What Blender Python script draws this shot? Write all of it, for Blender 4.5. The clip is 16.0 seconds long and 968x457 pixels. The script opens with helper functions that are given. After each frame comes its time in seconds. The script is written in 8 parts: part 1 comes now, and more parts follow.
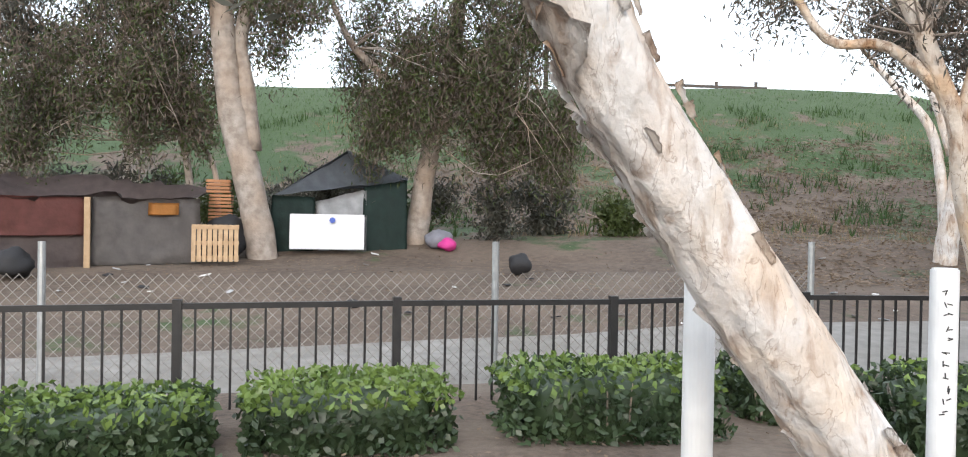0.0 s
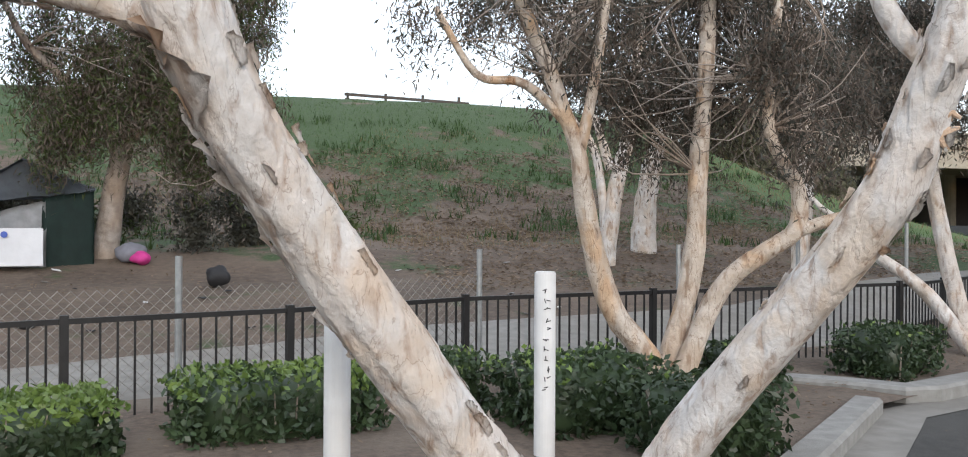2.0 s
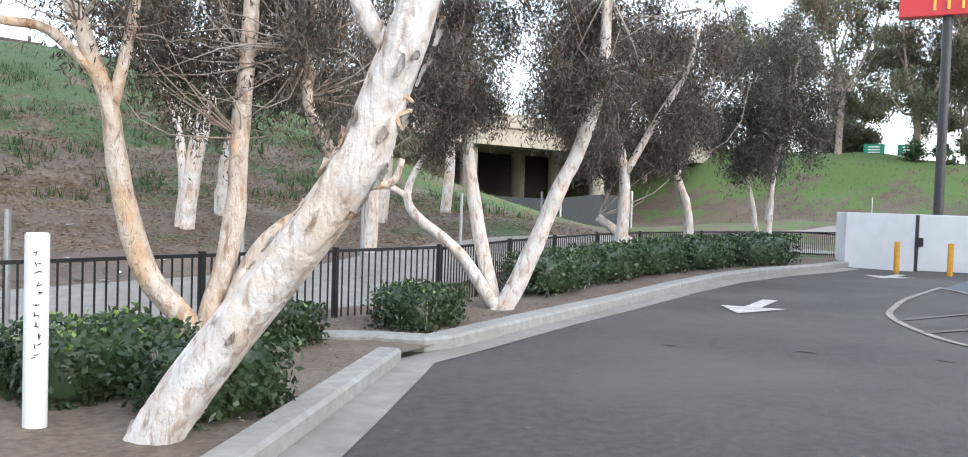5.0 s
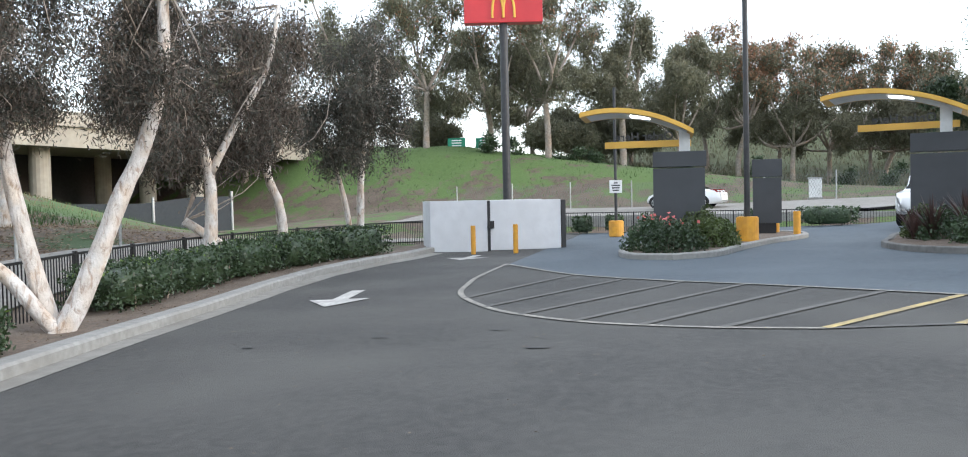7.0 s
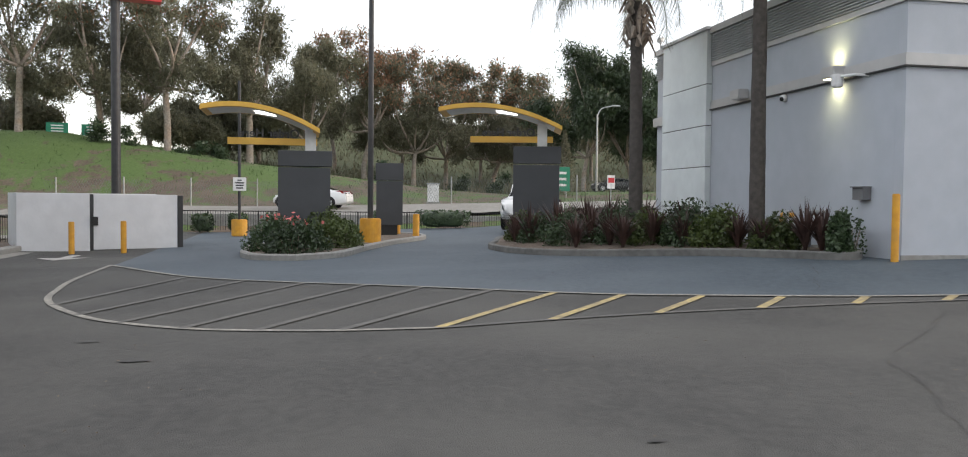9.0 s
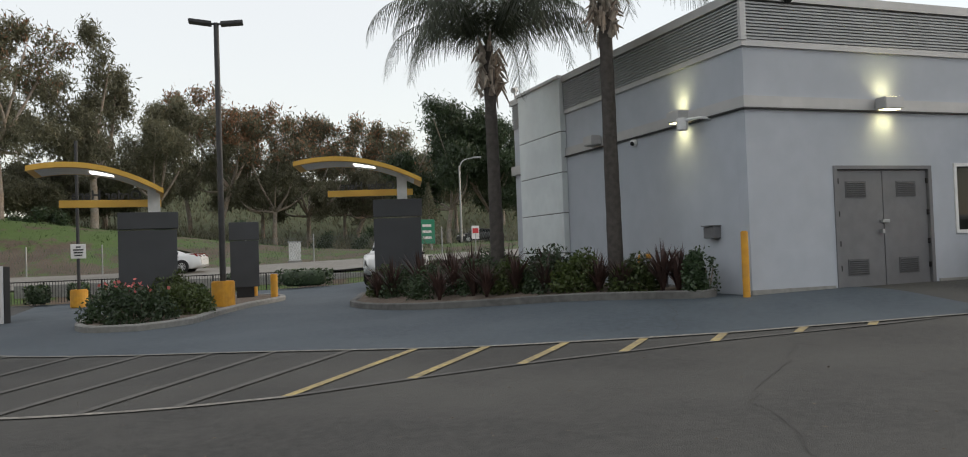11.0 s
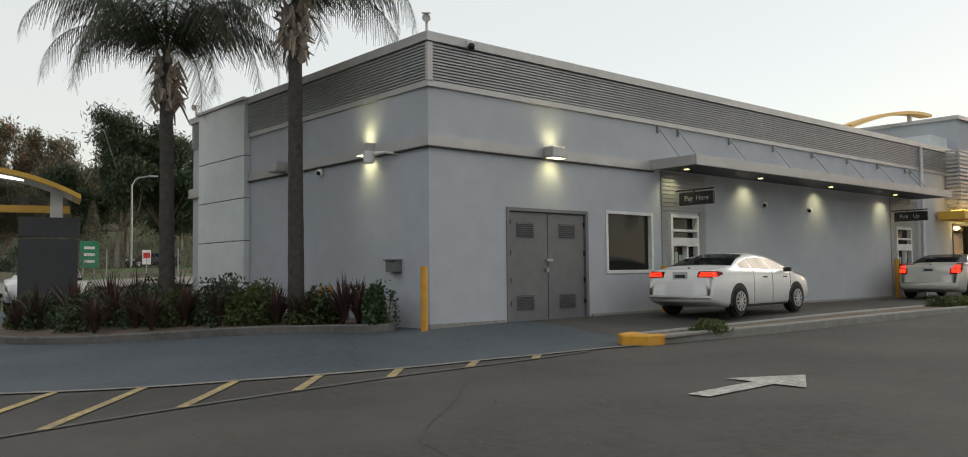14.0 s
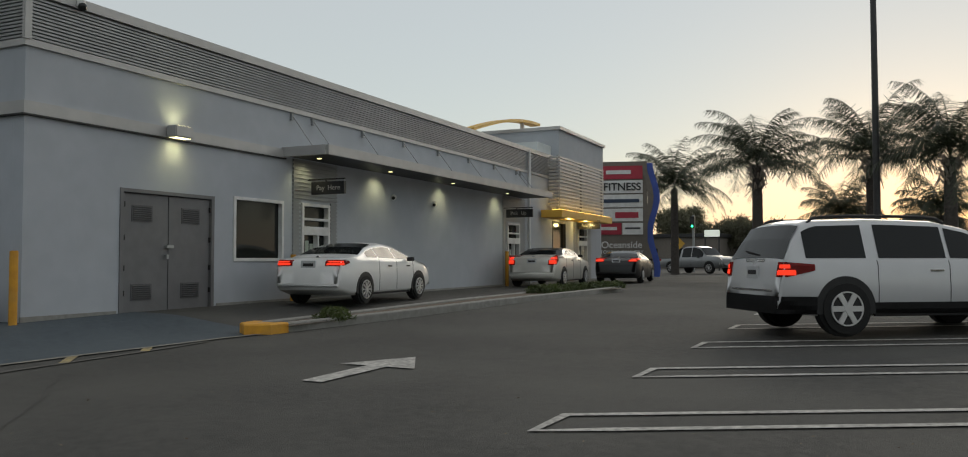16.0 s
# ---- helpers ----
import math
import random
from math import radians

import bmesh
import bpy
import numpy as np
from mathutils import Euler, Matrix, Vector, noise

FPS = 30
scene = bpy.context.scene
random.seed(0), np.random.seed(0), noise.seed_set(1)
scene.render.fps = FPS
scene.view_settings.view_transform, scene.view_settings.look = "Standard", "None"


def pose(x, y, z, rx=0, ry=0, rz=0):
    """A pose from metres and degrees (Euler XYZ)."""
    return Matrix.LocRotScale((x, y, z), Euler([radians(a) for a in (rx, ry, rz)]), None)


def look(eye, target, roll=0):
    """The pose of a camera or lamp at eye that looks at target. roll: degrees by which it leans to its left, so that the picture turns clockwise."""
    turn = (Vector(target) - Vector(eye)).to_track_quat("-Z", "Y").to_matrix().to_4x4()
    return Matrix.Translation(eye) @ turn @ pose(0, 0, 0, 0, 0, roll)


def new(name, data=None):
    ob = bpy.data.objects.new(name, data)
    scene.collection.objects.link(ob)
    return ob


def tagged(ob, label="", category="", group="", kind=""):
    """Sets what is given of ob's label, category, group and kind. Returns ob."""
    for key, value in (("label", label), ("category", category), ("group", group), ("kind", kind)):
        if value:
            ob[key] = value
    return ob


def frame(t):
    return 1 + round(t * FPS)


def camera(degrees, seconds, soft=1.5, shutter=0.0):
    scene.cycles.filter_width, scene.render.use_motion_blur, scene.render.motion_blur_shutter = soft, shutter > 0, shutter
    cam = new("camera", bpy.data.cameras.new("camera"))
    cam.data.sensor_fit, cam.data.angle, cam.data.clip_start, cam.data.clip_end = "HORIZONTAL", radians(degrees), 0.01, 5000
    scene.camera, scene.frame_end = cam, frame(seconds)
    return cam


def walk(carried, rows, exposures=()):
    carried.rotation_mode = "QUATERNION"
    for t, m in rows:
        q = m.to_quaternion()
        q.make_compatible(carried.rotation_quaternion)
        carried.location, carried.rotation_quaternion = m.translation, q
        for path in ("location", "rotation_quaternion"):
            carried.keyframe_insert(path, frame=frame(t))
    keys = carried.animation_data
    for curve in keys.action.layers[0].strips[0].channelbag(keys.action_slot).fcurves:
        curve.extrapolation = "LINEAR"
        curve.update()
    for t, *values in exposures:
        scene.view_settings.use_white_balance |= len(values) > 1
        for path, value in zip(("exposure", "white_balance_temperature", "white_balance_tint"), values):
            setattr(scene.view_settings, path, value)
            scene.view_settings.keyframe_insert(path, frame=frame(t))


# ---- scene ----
cam = camera(60.3, 16.0, soft=1.05)
PATH = [
    (0.0, -1.032, 1.54, 1.346, 2.41, -0.74, 1.0),
    (0.5, -0.903, 1.438, 1.369, -4.01, 0.09, 0.1),
    (1.0, -0.786, 1.277, 1.38, -7.5, -0.29, 0.7),
    (1.5, -0.813, 1.081, 1.391, -12.26, -0.26, 0.0),
    (2.0, -0.747, 0.954, 1.399, -16.74, 0.0, 0.3),
    (2.5, -0.632, 0.811, 1.393, -17.0, 0.43, 2.1),
    (3.0, -0.557, 0.68, 1.401, -20.12, 0.0, 0.9),
    (3.5, -0.488, 0.524, 1.397, -24.68, -0.43, 1.6),
    (3.7, -0.449, 0.496, 1.405, -27.78, -1.4, 2.1),
    (5.8, -0.166, 0.437, 1.407, -51.97, -1.12, -0.5),
    (6.0, -0.11, 0.414, 1.412, -54.69, -1.2, -1.1),
    (6.5, 0.011, 0.322, 1.412, -61.64, -1.46, -1.3),
    (7.0, 0.05, 0.186, 1.407, -69.41, -1.92, -1.3),
    (7.5, 0.088, 0.053, 1.414, -73.19, -2.18, -1.0),
    (8.0, 0.166, 0.06, 1.417, -76.28, -2.29, -0.9),
    (8.5, 0.311, 0.111, 1.406, -84.43, -2.06, 0.2),
    (9.0, 0.459, 0.159, 1.39, -94.62, -2.06, 0.6),
    (9.5, 0.669, 0.029, 1.372, -101.51, -1.92, 0.3),
    (9.7, 0.76, -0.037, 1.365, -102.83, -1.89, -0.2),
    (11.8, 1.018, -0.079, 1.375, -100.88, 4.73, -3.2),
    (12.0, 1.064, -0.025, 1.385, -98.92, 4.85, -3.5),
    (12.5, 1.065, -0.017, 1.425, -96.8, 4.88, -3.3),
    (13.0, 1.085, 0.008, 1.426, -101.1, 4.33, -1.7),
    (13.5, 1.201, -0.22, 1.402, -113.0, 3.3, -1.1),
    (14.0, 1.178, -0.292, 1.411, -124.99, 3.04, -0.6),
    (14.5, 1.192, -0.406, 1.371, -134.01, 3.01, 0.1),
    (15.0, 1.202, -0.462, 1.362, -139.46, 2.69, -0.3),
    (15.5, 1.155, -0.479, 1.362, -145.05, 2.26, 0.3),
    (16.0, 1.072, -0.495, 1.369, -149.36, 2.23, -0.1),
]


def eye_pose(x, y, z, yaw, pitch, roll):
    ahead = Vector((-math.sin(radians(yaw)) * math.cos(radians(pitch)), math.cos(radians(yaw)) * math.cos(radians(pitch)), math.sin(radians(pitch))))
    return look((x, y, z), Vector((x, y, z)) + ahead * 5, roll)


walk(cam, [(r[0], eye_pose(*r[1:])) for r in PATH], exposures=[(0, 2.0, 6050, 9), (0.5, 1.7, 6050, 9), (1.5, 1.5, 6000, 9), (3.5, 1.6, 5950, 9), (5.8, 2.38, 5750, 8), (6.5, 2.38, 5750, 8), (7, 2.0, 5850, 7), (7.5, 1.75, 6100, 8), (8, 1.6, 6200, 10), (9, 1.5, 6450, 10), (9.7, 1.3, 6550, 9), (11.8, 0.75, 6700, 8), (13.2, 0.85, 6900, 8), (14.5, 0.5, 6750, 6), (16, 0.15, 6600, 4)])

# ---- light: dusk sky, the sun just down behind the palms ----
SUN_YAW = -178.0
SUN_DIR = Vector((-math.sin(radians(SUN_YAW)), math.cos(radians(SUN_YAW)), 0))
world = bpy.data.worlds.new("dusk")
scene.world = world
world.use_nodes = True
wn, wl = world.node_tree.nodes, world.node_tree.links
wn.clear()
sky = wn.new("ShaderNodeTexSky")
sky.sky_type = "NISHITA"
sky.sun_disc = False
sky.sun_elevation = radians(2.4)
sky.sun_rotation = math.atan2(SUN_DIR.x, SUN_DIR.y)
sky.air_density, sky.dust_density, sky.ozone_density = 1.0, 0.45, 2.2
bg = wn.new("ShaderNodeBackground")
bg.inputs["Strength"].default_value = 0.09
wout = wn.new("ShaderNodeOutputWorld")
wl.new(sky.outputs[0], bg.inputs[0])
# thin even high cloud over the clear dusk sky
cloud = wn.new("ShaderNodeBackground")
cloud.inputs["Color"].default_value = (0.98, 0.96, 0.97, 1)
cloud.inputs["Strength"].default_value = 0.44
both = wn.new("ShaderNodeAddShader")
wl.new(bg.outputs[0], both.inputs[0])
wl.new(cloud.outputs[0], both.inputs[1])
wl.new(both.outputs[0], wout.inputs[0])
sun = new("sun", bpy.data.lights.new("sun", "SUN"))
sun.data.energy, sun.data.angle, sun.data.color = 0.7, radians(30), (1.0, 0.86, 0.72)
sun.matrix_world = look((0, 0, 0), (-SUN_DIR.x, -SUN_DIR.y, -0.35))


# ---- materials ----
def M(name, c1, c2=None, scale=6.0, rough=0.7, bump=0.15, metal=0.0, c3=None, scale2=0.6, bscale=None, mix3=0.5, spec=0.5, random_value=0.0):
    """Two scales of colour variation, grain bump, and an optional value shift from piece to piece."""
    m = bpy.data.materials.new(name)
    m.use_nodes = True
    n, l = m.node_tree.nodes, m.node_tree.links
    b = n["Principled BSDF"]
    b.inputs["Roughness"].default_value, b.inputs["Metallic"].default_value = rough, metal
    b.inputs["Specular IOR Level"].default_value = spec
    tc = n.new("ShaderNodeNewGeometry")
    c2 = c2 or tuple(v * 0.8 for v in c1)
    n1 = n.new("ShaderNodeTexNoise")
    n1.inputs["Scale"].default_value, n1.inputs["Detail"].default_value = scale, 6
    l.new(tc.outputs["Position"], n1.inputs["Vector"])
    r1 = n.new("ShaderNodeValToRGB")
    r1.color_ramp.elements[0].position, r1.color_ramp.elements[1].position = 0.35, 0.68
    r1.color_ramp.elements[0].color, r1.color_ramp.elements[1].color = (*c2, 1), (*c1, 1)
    l.new(n1.outputs["Fac"], r1.inputs[0])
    n2 = n.new("ShaderNodeTexNoise")
    n2.inputs["Scale"].default_value, n2.inputs["Detail"].default_value = scale2, 4
    l.new(tc.outputs["Position"], n2.inputs["Vector"])
    r2 = n.new("ShaderNodeValToRGB")
    r2.color_ramp.elements[0].position, r2.color_ramp.elements[1].position = 0.42, 0.66
    r2.color_ramp.elements[0].color, r2.color_ramp.elements[1].color = (0, 0, 0, 1), (mix3, mix3, mix3, 1)
    l.new(n2.outputs["Fac"], r2.inputs[0])
    mx = n.new("ShaderNodeMixRGB")
    l.new(r2.outputs[0], mx.inputs[0])
    l.new(r1.outputs[0], mx.inputs[1])
    mx.inputs[2].default_value = (*(c3 or tuple(v * 0.72 for v in c1)), 1)
    col = mx.outputs[0]
    if random_value:
        oi = n.new("ShaderNodeObjectInfo")
        gi = n.new("ShaderNodeNewGeometry")
        ad = n.new("ShaderNodeMath")
        ad.operation = "ADD"
        l.new(oi.outputs["Random"], ad.inputs[0])
        l.new(gi.outputs["Random Per Island"], ad.inputs[1])
        mr = n.new("ShaderNodeMapRange")
        mr.inputs[1].default_value, mr.inputs[2].default_value = 0, 2
        mr.inputs[3].default_value, mr.inputs[4].default_value = 1 - random_value, 1 + random_value
        l.new(ad.outputs[0], mr.inputs[0])
        hv = n.new("ShaderNodeHueSaturation")
        l.new(mr.outputs[0], hv.inputs["Value"])
        l.new(col, hv.inputs["Color"])
        col = hv.outputs[0]
    l.new(col, b.inputs["Base Color"])
    if bump:
        n3 = n.new("ShaderNodeTexNoise")
        n3.inputs["Scale"].default_value, n3.inputs["Detail"].default_value = bscale or scale * 4, 5
        l.new(tc.outputs["Position"], n3.inputs["Vector"])
        bp = n.new("ShaderNodeBump")
        bp.inputs["Strength"].default_value, bp.inputs["Distance"].default_value = bump, 0.02
        l.new(n3.outputs["Fac"], bp.inputs["Height"])
        l.new(bp.outputs[0], b.inputs["Normal"])
    return m


def glow(name, colour, strength):
    m = bpy.data.materials.new(name)
    m.use_nodes = True
    b = m.node_tree.nodes["Principled BSDF"]
    b.inputs["Base Color"].default_value = (*colour, 1)
    b.inputs["Emission Color"].default_value = (*colour, 1)
    b.inputs["Emission Strength"].default_value = strength
    return m


ASPHALT = M("asphalt", (0.062, 0.06, 0.055), (0.04, 0.039, 0.0365), 11, 0.85, 0.55, c3=(0.088, 0.085, 0.077), scale2=0.33, bscale=110, mix3=0.7)
LANE = M("sealed_lane", (0.062, 0.082, 0.1), (0.042, 0.057, 0.07), 9, 0.7, 0.2, c3=(0.086, 0.107, 0.122), scale2=0.5, bscale=120)
CONCRETE = M("concrete", (0.31, 0.305, 0.285), (0.23, 0.225, 0.21), 9, 0.85, 0.25, c3=(0.22, 0.21, 0.19), scale2=0.9, bscale=60)
KERB_DARK = M("weathered_dark_concrete", (0.15, 0.147, 0.138), (0.1, 0.097, 0.09), 7, 0.9, 0.3, c3=(0.2, 0.195, 0.18), scale2=1.4, bscale=50)
PAVE = M("old_concrete", (0.27, 0.255, 0.23), (0.2, 0.19, 0.17), 5, 0.9, 0.25, c3=(0.16, 0.145, 0.12), scale2=0.6, bscale=50)
SOIL = M("planter_soil", (0.16, 0.12, 0.09), (0.09, 0.068, 0.05), 16, 0.95, 0.6, c3=(0.2, 0.165, 0.13), scale2=1.2, bscale=40)
STUCCO = M("blue_grey_stucco", (0.46, 0.485, 0.525), (0.425, 0.45, 0.487), 2.2, 0.9, 0.3, c3=(0.4, 0.425, 0.46), scale2=0.5, bscale=90)
STUCCO_LIGHT = M("pale_stucco", (0.68, 0.72, 0.72), (0.63, 0.67, 0.67), 3, 0.9, 0.22, c3=(0.52, 0.545, 0.56), scale2=0.6, bscale=90)
SILVER = M("silver_panel", (0.5, 0.49, 0.48), (0.44, 0.435, 0.43), 3, 0.45, 0.05, metal=0.25)
LOUVRE = M("louvre_metal", (0.36, 0.37, 0.375), (0.31, 0.32, 0.325), 3, 0.5, 0.05, metal=0.3)
BLACK_METAL = M("black_metal", (0.022, 0.021, 0.021), (0.014, 0.013, 0.013), 12, 0.5, 0.1, metal=0.2)
# dark metal; also painted where shade lies under the awning and the bridge
DARK_METAL_AND_SHADE = M("dark_bronze_metal_and_shade", (0.05, 0.05, 0.052), (0.035, 0.035, 0.037), 6, 0.5, 0.08, metal=0.3)
BOARD_GREY = M("charcoal_panel", (0.055, 0.058, 0.064), (0.045, 0.048, 0.053), 2, 0.5, 0.03)
YELLOW = M("golden_paint", (0.74, 0.45, 0.07), (0.66, 0.38, 0.055), 3, 0.5, 0.05, c3=(0.55, 0.3, 0.04), scale2=1.5)
YELLOW_PIPE = M("yellow_bollard_paint", (0.72, 0.36, 0.03), (0.6, 0.28, 0.025), 7, 0.6, 0.1, c3=(0.5, 0.27, 0.06), scale2=3)
WHITE = M("white_paint", (0.76, 0.76, 0.75), (0.66, 0.66, 0.65), 6, 0.5, 0.06, c3=(0.55, 0.54, 0.52), scale2=2)
ROAD_WHITE = M("worn_white_line", (0.62, 0.6, 0.56), (0.3, 0.29, 0.27), 18, 0.85, 0.2, c3=(0.2, 0.19, 0.18), scale2=3)
ROAD_PALE = M("pale_worn_line", (0.36, 0.34, 0.29), (0.17, 0.16, 0.14), 16, 0.85, 0.2, c3=(0.14, 0.135, 0.125), scale2=2.5)
ROAD_YELLOW = M("worn_yellow_line", (0.55, 0.42, 0.16), (0.28, 0.23, 0.13), 14, 0.85, 0.2, c3=(0.17, 0.15, 0.12), scale2=1.8)
ROAD_FAINT = M("faded_line", (0.135, 0.13, 0.116), (0.085, 0.082, 0.076), 12, 0.85, 0.2, c3=(0.075, 0.073, 0.068), scale2=2)
DOOR_GREY = M("grey_door_paint", (0.17, 0.17, 0.175), (0.145, 0.145, 0.15), 4, 0.55, 0.06)
LOUVRE_DOOR = M("grey_vent_paint", (0.11, 0.11, 0.115), (0.09, 0.09, 0.094), 4, 0.55, 0.06)
RED = M("red_sign_face", (0.55, 0.03, 0.035), (0.5, 0.025, 0.03), 2, 0.4, 0.0)
GALV = M("galvanised_steel", (0.42, 0.43, 0.43), (0.33, 0.34, 0.34), 14, 0.45, 0.1, metal=0.6)
WALL_WHITE = M("light_grey_block_paint", (0.62, 0.63, 0.65), (0.57, 0.58, 0.6), 3, 0.8, 0.15, c3=(0.52, 0.53, 0.55), scale2=0.8)
BARK = M("paper_bark", (0.71, 0.685, 0.655), (0.51, 0.475, 0.44), 6, 0.95, 0.5, c3=(0.58, 0.49, 0.41), scale2=3.4, bscale=34, mix3=0.6)
BARK_TAN = M("tan_paper_bark", (0.66, 0.59, 0.51), (0.47, 0.39, 0.31), 7, 0.95, 0.7, c3=(0.52, 0.4, 0.29), scale2=2.2, bscale=26, mix3=0.7)
BARK_PEEL = M("peeling_bark", (0.62, 0.46, 0.33), (0.48, 0.33, 0.22), 12, 0.95, 0.6, c3=(0.66, 0.55, 0.44), scale2=4)
BARK_GREY = M("grey_bark", (0.38, 0.34, 0.3), (0.22, 0.185, 0.155), 6, 0.95, 0.8, c3=(0.3, 0.21, 0.14), scale2=1.5, bscale=22)
PALM_BARK = M("palm_trunk", (0.095, 0.083, 0.074), (0.055, 0.048, 0.043), 9, 0.95, 0.8, bscale=20)


def leaf_mat(name, c1, c2, rough=0.5, trans=0.25):
    m = M(name, c1, c2, 3.0, rough, 0.0, c3=tuple(v * 0.75 for v in c1), scale2=0.8, random_value=0.35)
    n, l = m.node_tree.nodes, m.node_tree.links
    b, out = n["Principled BSDF"], n["Material Output"]
    tr = n.new("ShaderNodeBsdfTranslucent")
    l.new(b.inputs["Base Color"].links[0].from_socket, tr.inputs[0])
    ms = n.new("ShaderNodeMixShader")
    ms.inputs[0].default_value = trans
    l.new(b.outputs[0], ms.inputs[1])
    l.new(tr.outputs[0], ms.inputs[2])
    l.new(ms.outputs[0], out.inputs[0])
    return m


LEAF_HEDGE = leaf_mat("hedge_leaf", (0.064, 0.098, 0.043), (0.034, 0.056, 0.026), 0.4)
LEAF_BRIGHT = leaf_mat("young_hedge_leaf", (0.19, 0.27, 0.06), (0.11, 0.17, 0.045), 0.4)
LEAF_TEA = leaf_mat("paperbark_leaf", (0.085, 0.085, 0.065), (0.045, 0.045, 0.036), 0.6, 0.3)
LEAF_DRY = leaf_mat("dry_hanging_foliage", (0.17, 0.135, 0.105), (0.095, 0.075, 0.058), 0.7, 0.3)
LEAF_EUC = leaf_mat("eucalyptus_leaf", (0.2, 0.195, 0.125), (0.11, 0.108, 0.07), 0.6, 0.4)
LEAF_EUC_RED = leaf_mat("rusty_eucalyptus_leaf", (0.36, 0.19, 0.11), (0.2, 0.12, 0.07), 0.6, 0.4)
LEAF_PALM = leaf_mat("palm_frond", (0.06, 0.072, 0.04), (0.034, 0.042, 0.024), 0.5)
LEAF_PURPLE = leaf_mat("bronze_flax_leaf", (0.1, 0.055, 0.045), (0.05, 0.03, 0.026), 0.5)
LEAF_SHRUB = leaf_mat("shrub_leaf", (0.09, 0.12, 0.03), (0.05, 0.07, 0.022), 0.5)


# ---- mesh helpers ----
def empty(name, label="", category="", at=(0, 0, 0), rz=0.0, group=""):
    ob = new(name)
    ob.empty_display_size = 0.2
    ob.matrix_world = pose(*at, 0, 0, rz)
    return tagged(ob, label, category, group)


def part(name, bm, material, parent=None, label="", smooth=False):
    me = bpy.data.meshes.new(name)
    bm.normal_update()
    bm.to_mesh(me)
    bm.free()
    if smooth:
        for p in me.polygons:
            p.use_smooth = True
    me.materials.append(material)
    ob = new(name, me)
    if parent is not None:
        ob.parent = parent
    return tagged(ob, label)


def box(bm, size, at, rz=0.0, bevel=0.0, rx=0.0, ry=0.0):
    r = bmesh.ops.create_cube(bm, size=1.0, matrix=pose(*at, rx, ry, rz) @ Matrix.Diagonal((*size, 1)))
    if bevel:
        es = {e for v in r["verts"] for e in v.link_edges}
        bmesh.ops.bevel(bm, geom=list(es), offset=bevel, segments=2, affect="EDGES", profile=0.7)
    return bm


def boxm(size, at, rz=0.0, bevel=0.0, rx=0.0, ry=0.0):
    return box(bmesh.new(), size, at, rz, bevel, rx, ry)


def cyl(bm, r, h, at, seg=16, r2=None, rx=0.0, ry=0.0, rz=0.0, bevel=0.0):
    """A cylinder whose middle is at `at`."""
    k = bmesh.ops.create_cone(bm, cap_ends=True, segments=seg, radius1=r, radius2=r if r2 is None else r2, depth=h, matrix=pose(*at, rx, ry, rz))
    if bevel:
        es = {e for v in k["verts"] for e in v.link_edges if len(e.link_faces) == 2 and any(len(f.verts) > 4 for f in e.link_faces)}
        bmesh.ops.bevel(bm, geom=list(es), offset=bevel, segments=2, affect="EDGES")
    return bm


def cylm(*a, **k):
    return cyl(bmesh.new(), *a, **k)


def tube(bm, pts, radii, seg=10, lump=0.0, seed=0.0, cap=True):
    """A tapered tube along points, with uneven girth."""
    pts = [Vector(p) for p in pts]
    rings = []
    side = None
    for i, p in enumerate(pts):
        d = (pts[min(i + 1, len(pts) - 1)] - pts[max(i - 1, 0)]).normalized()
        if side is None:
            side = d.cross(Vector((0.3, 1, 0.2))).normalized()
        side = (side - d * side.dot(d)).normalized()
        up = d.cross(side)
        ring = []
        for k in range(seg):
            a = 2 * math.pi * k / seg
            r = radii[i] if not isinstance(radii, (int, float)) else radii
            o = side * math.cos(a) + up * math.sin(a)
            if lump:
                q = p * 2.2 + o * 0.8 + Vector((seed, seed * 2, 0))
                r *= 1 + lump * noise.noise(q) + lump * 0.6 * noise.noise(q * 3.1)
            ring.append(bm.verts.new(p + o * r))
        rings.append(ring)
    for a, b in zip(rings, rings[1:]):
        for k in range(seg):
            bm.faces.new((a[k], a[(k + 1) % seg], b[(k + 1) % seg], b[k]))
    if cap:
        bm.faces.new(rings[0][::-1])
        bm.faces.new(rings[-1])
    return bm


def smooth_path(pts, n):
    """n points on a Catmull-Rom curve through pts."""
    p = [Vector(q) for q in pts]
    p = [p[0] * 2 - p[1]] + p + [p[-1] * 2 - p[-2]]
    out = []
    for i in range(n):
        s = i / (n - 1) * (len(p) - 3)
        k = min(int(s), len(p) - 4)
        t = s - k
        a, b, c, d = p[k:k + 4]
        out.append(0.5 * (2 * b + (c - a) * t + (2 * a - 5 * b + 4 * c - d) * t * t + (3 * b - a - 3 * c + d) * t ** 3))
    return out


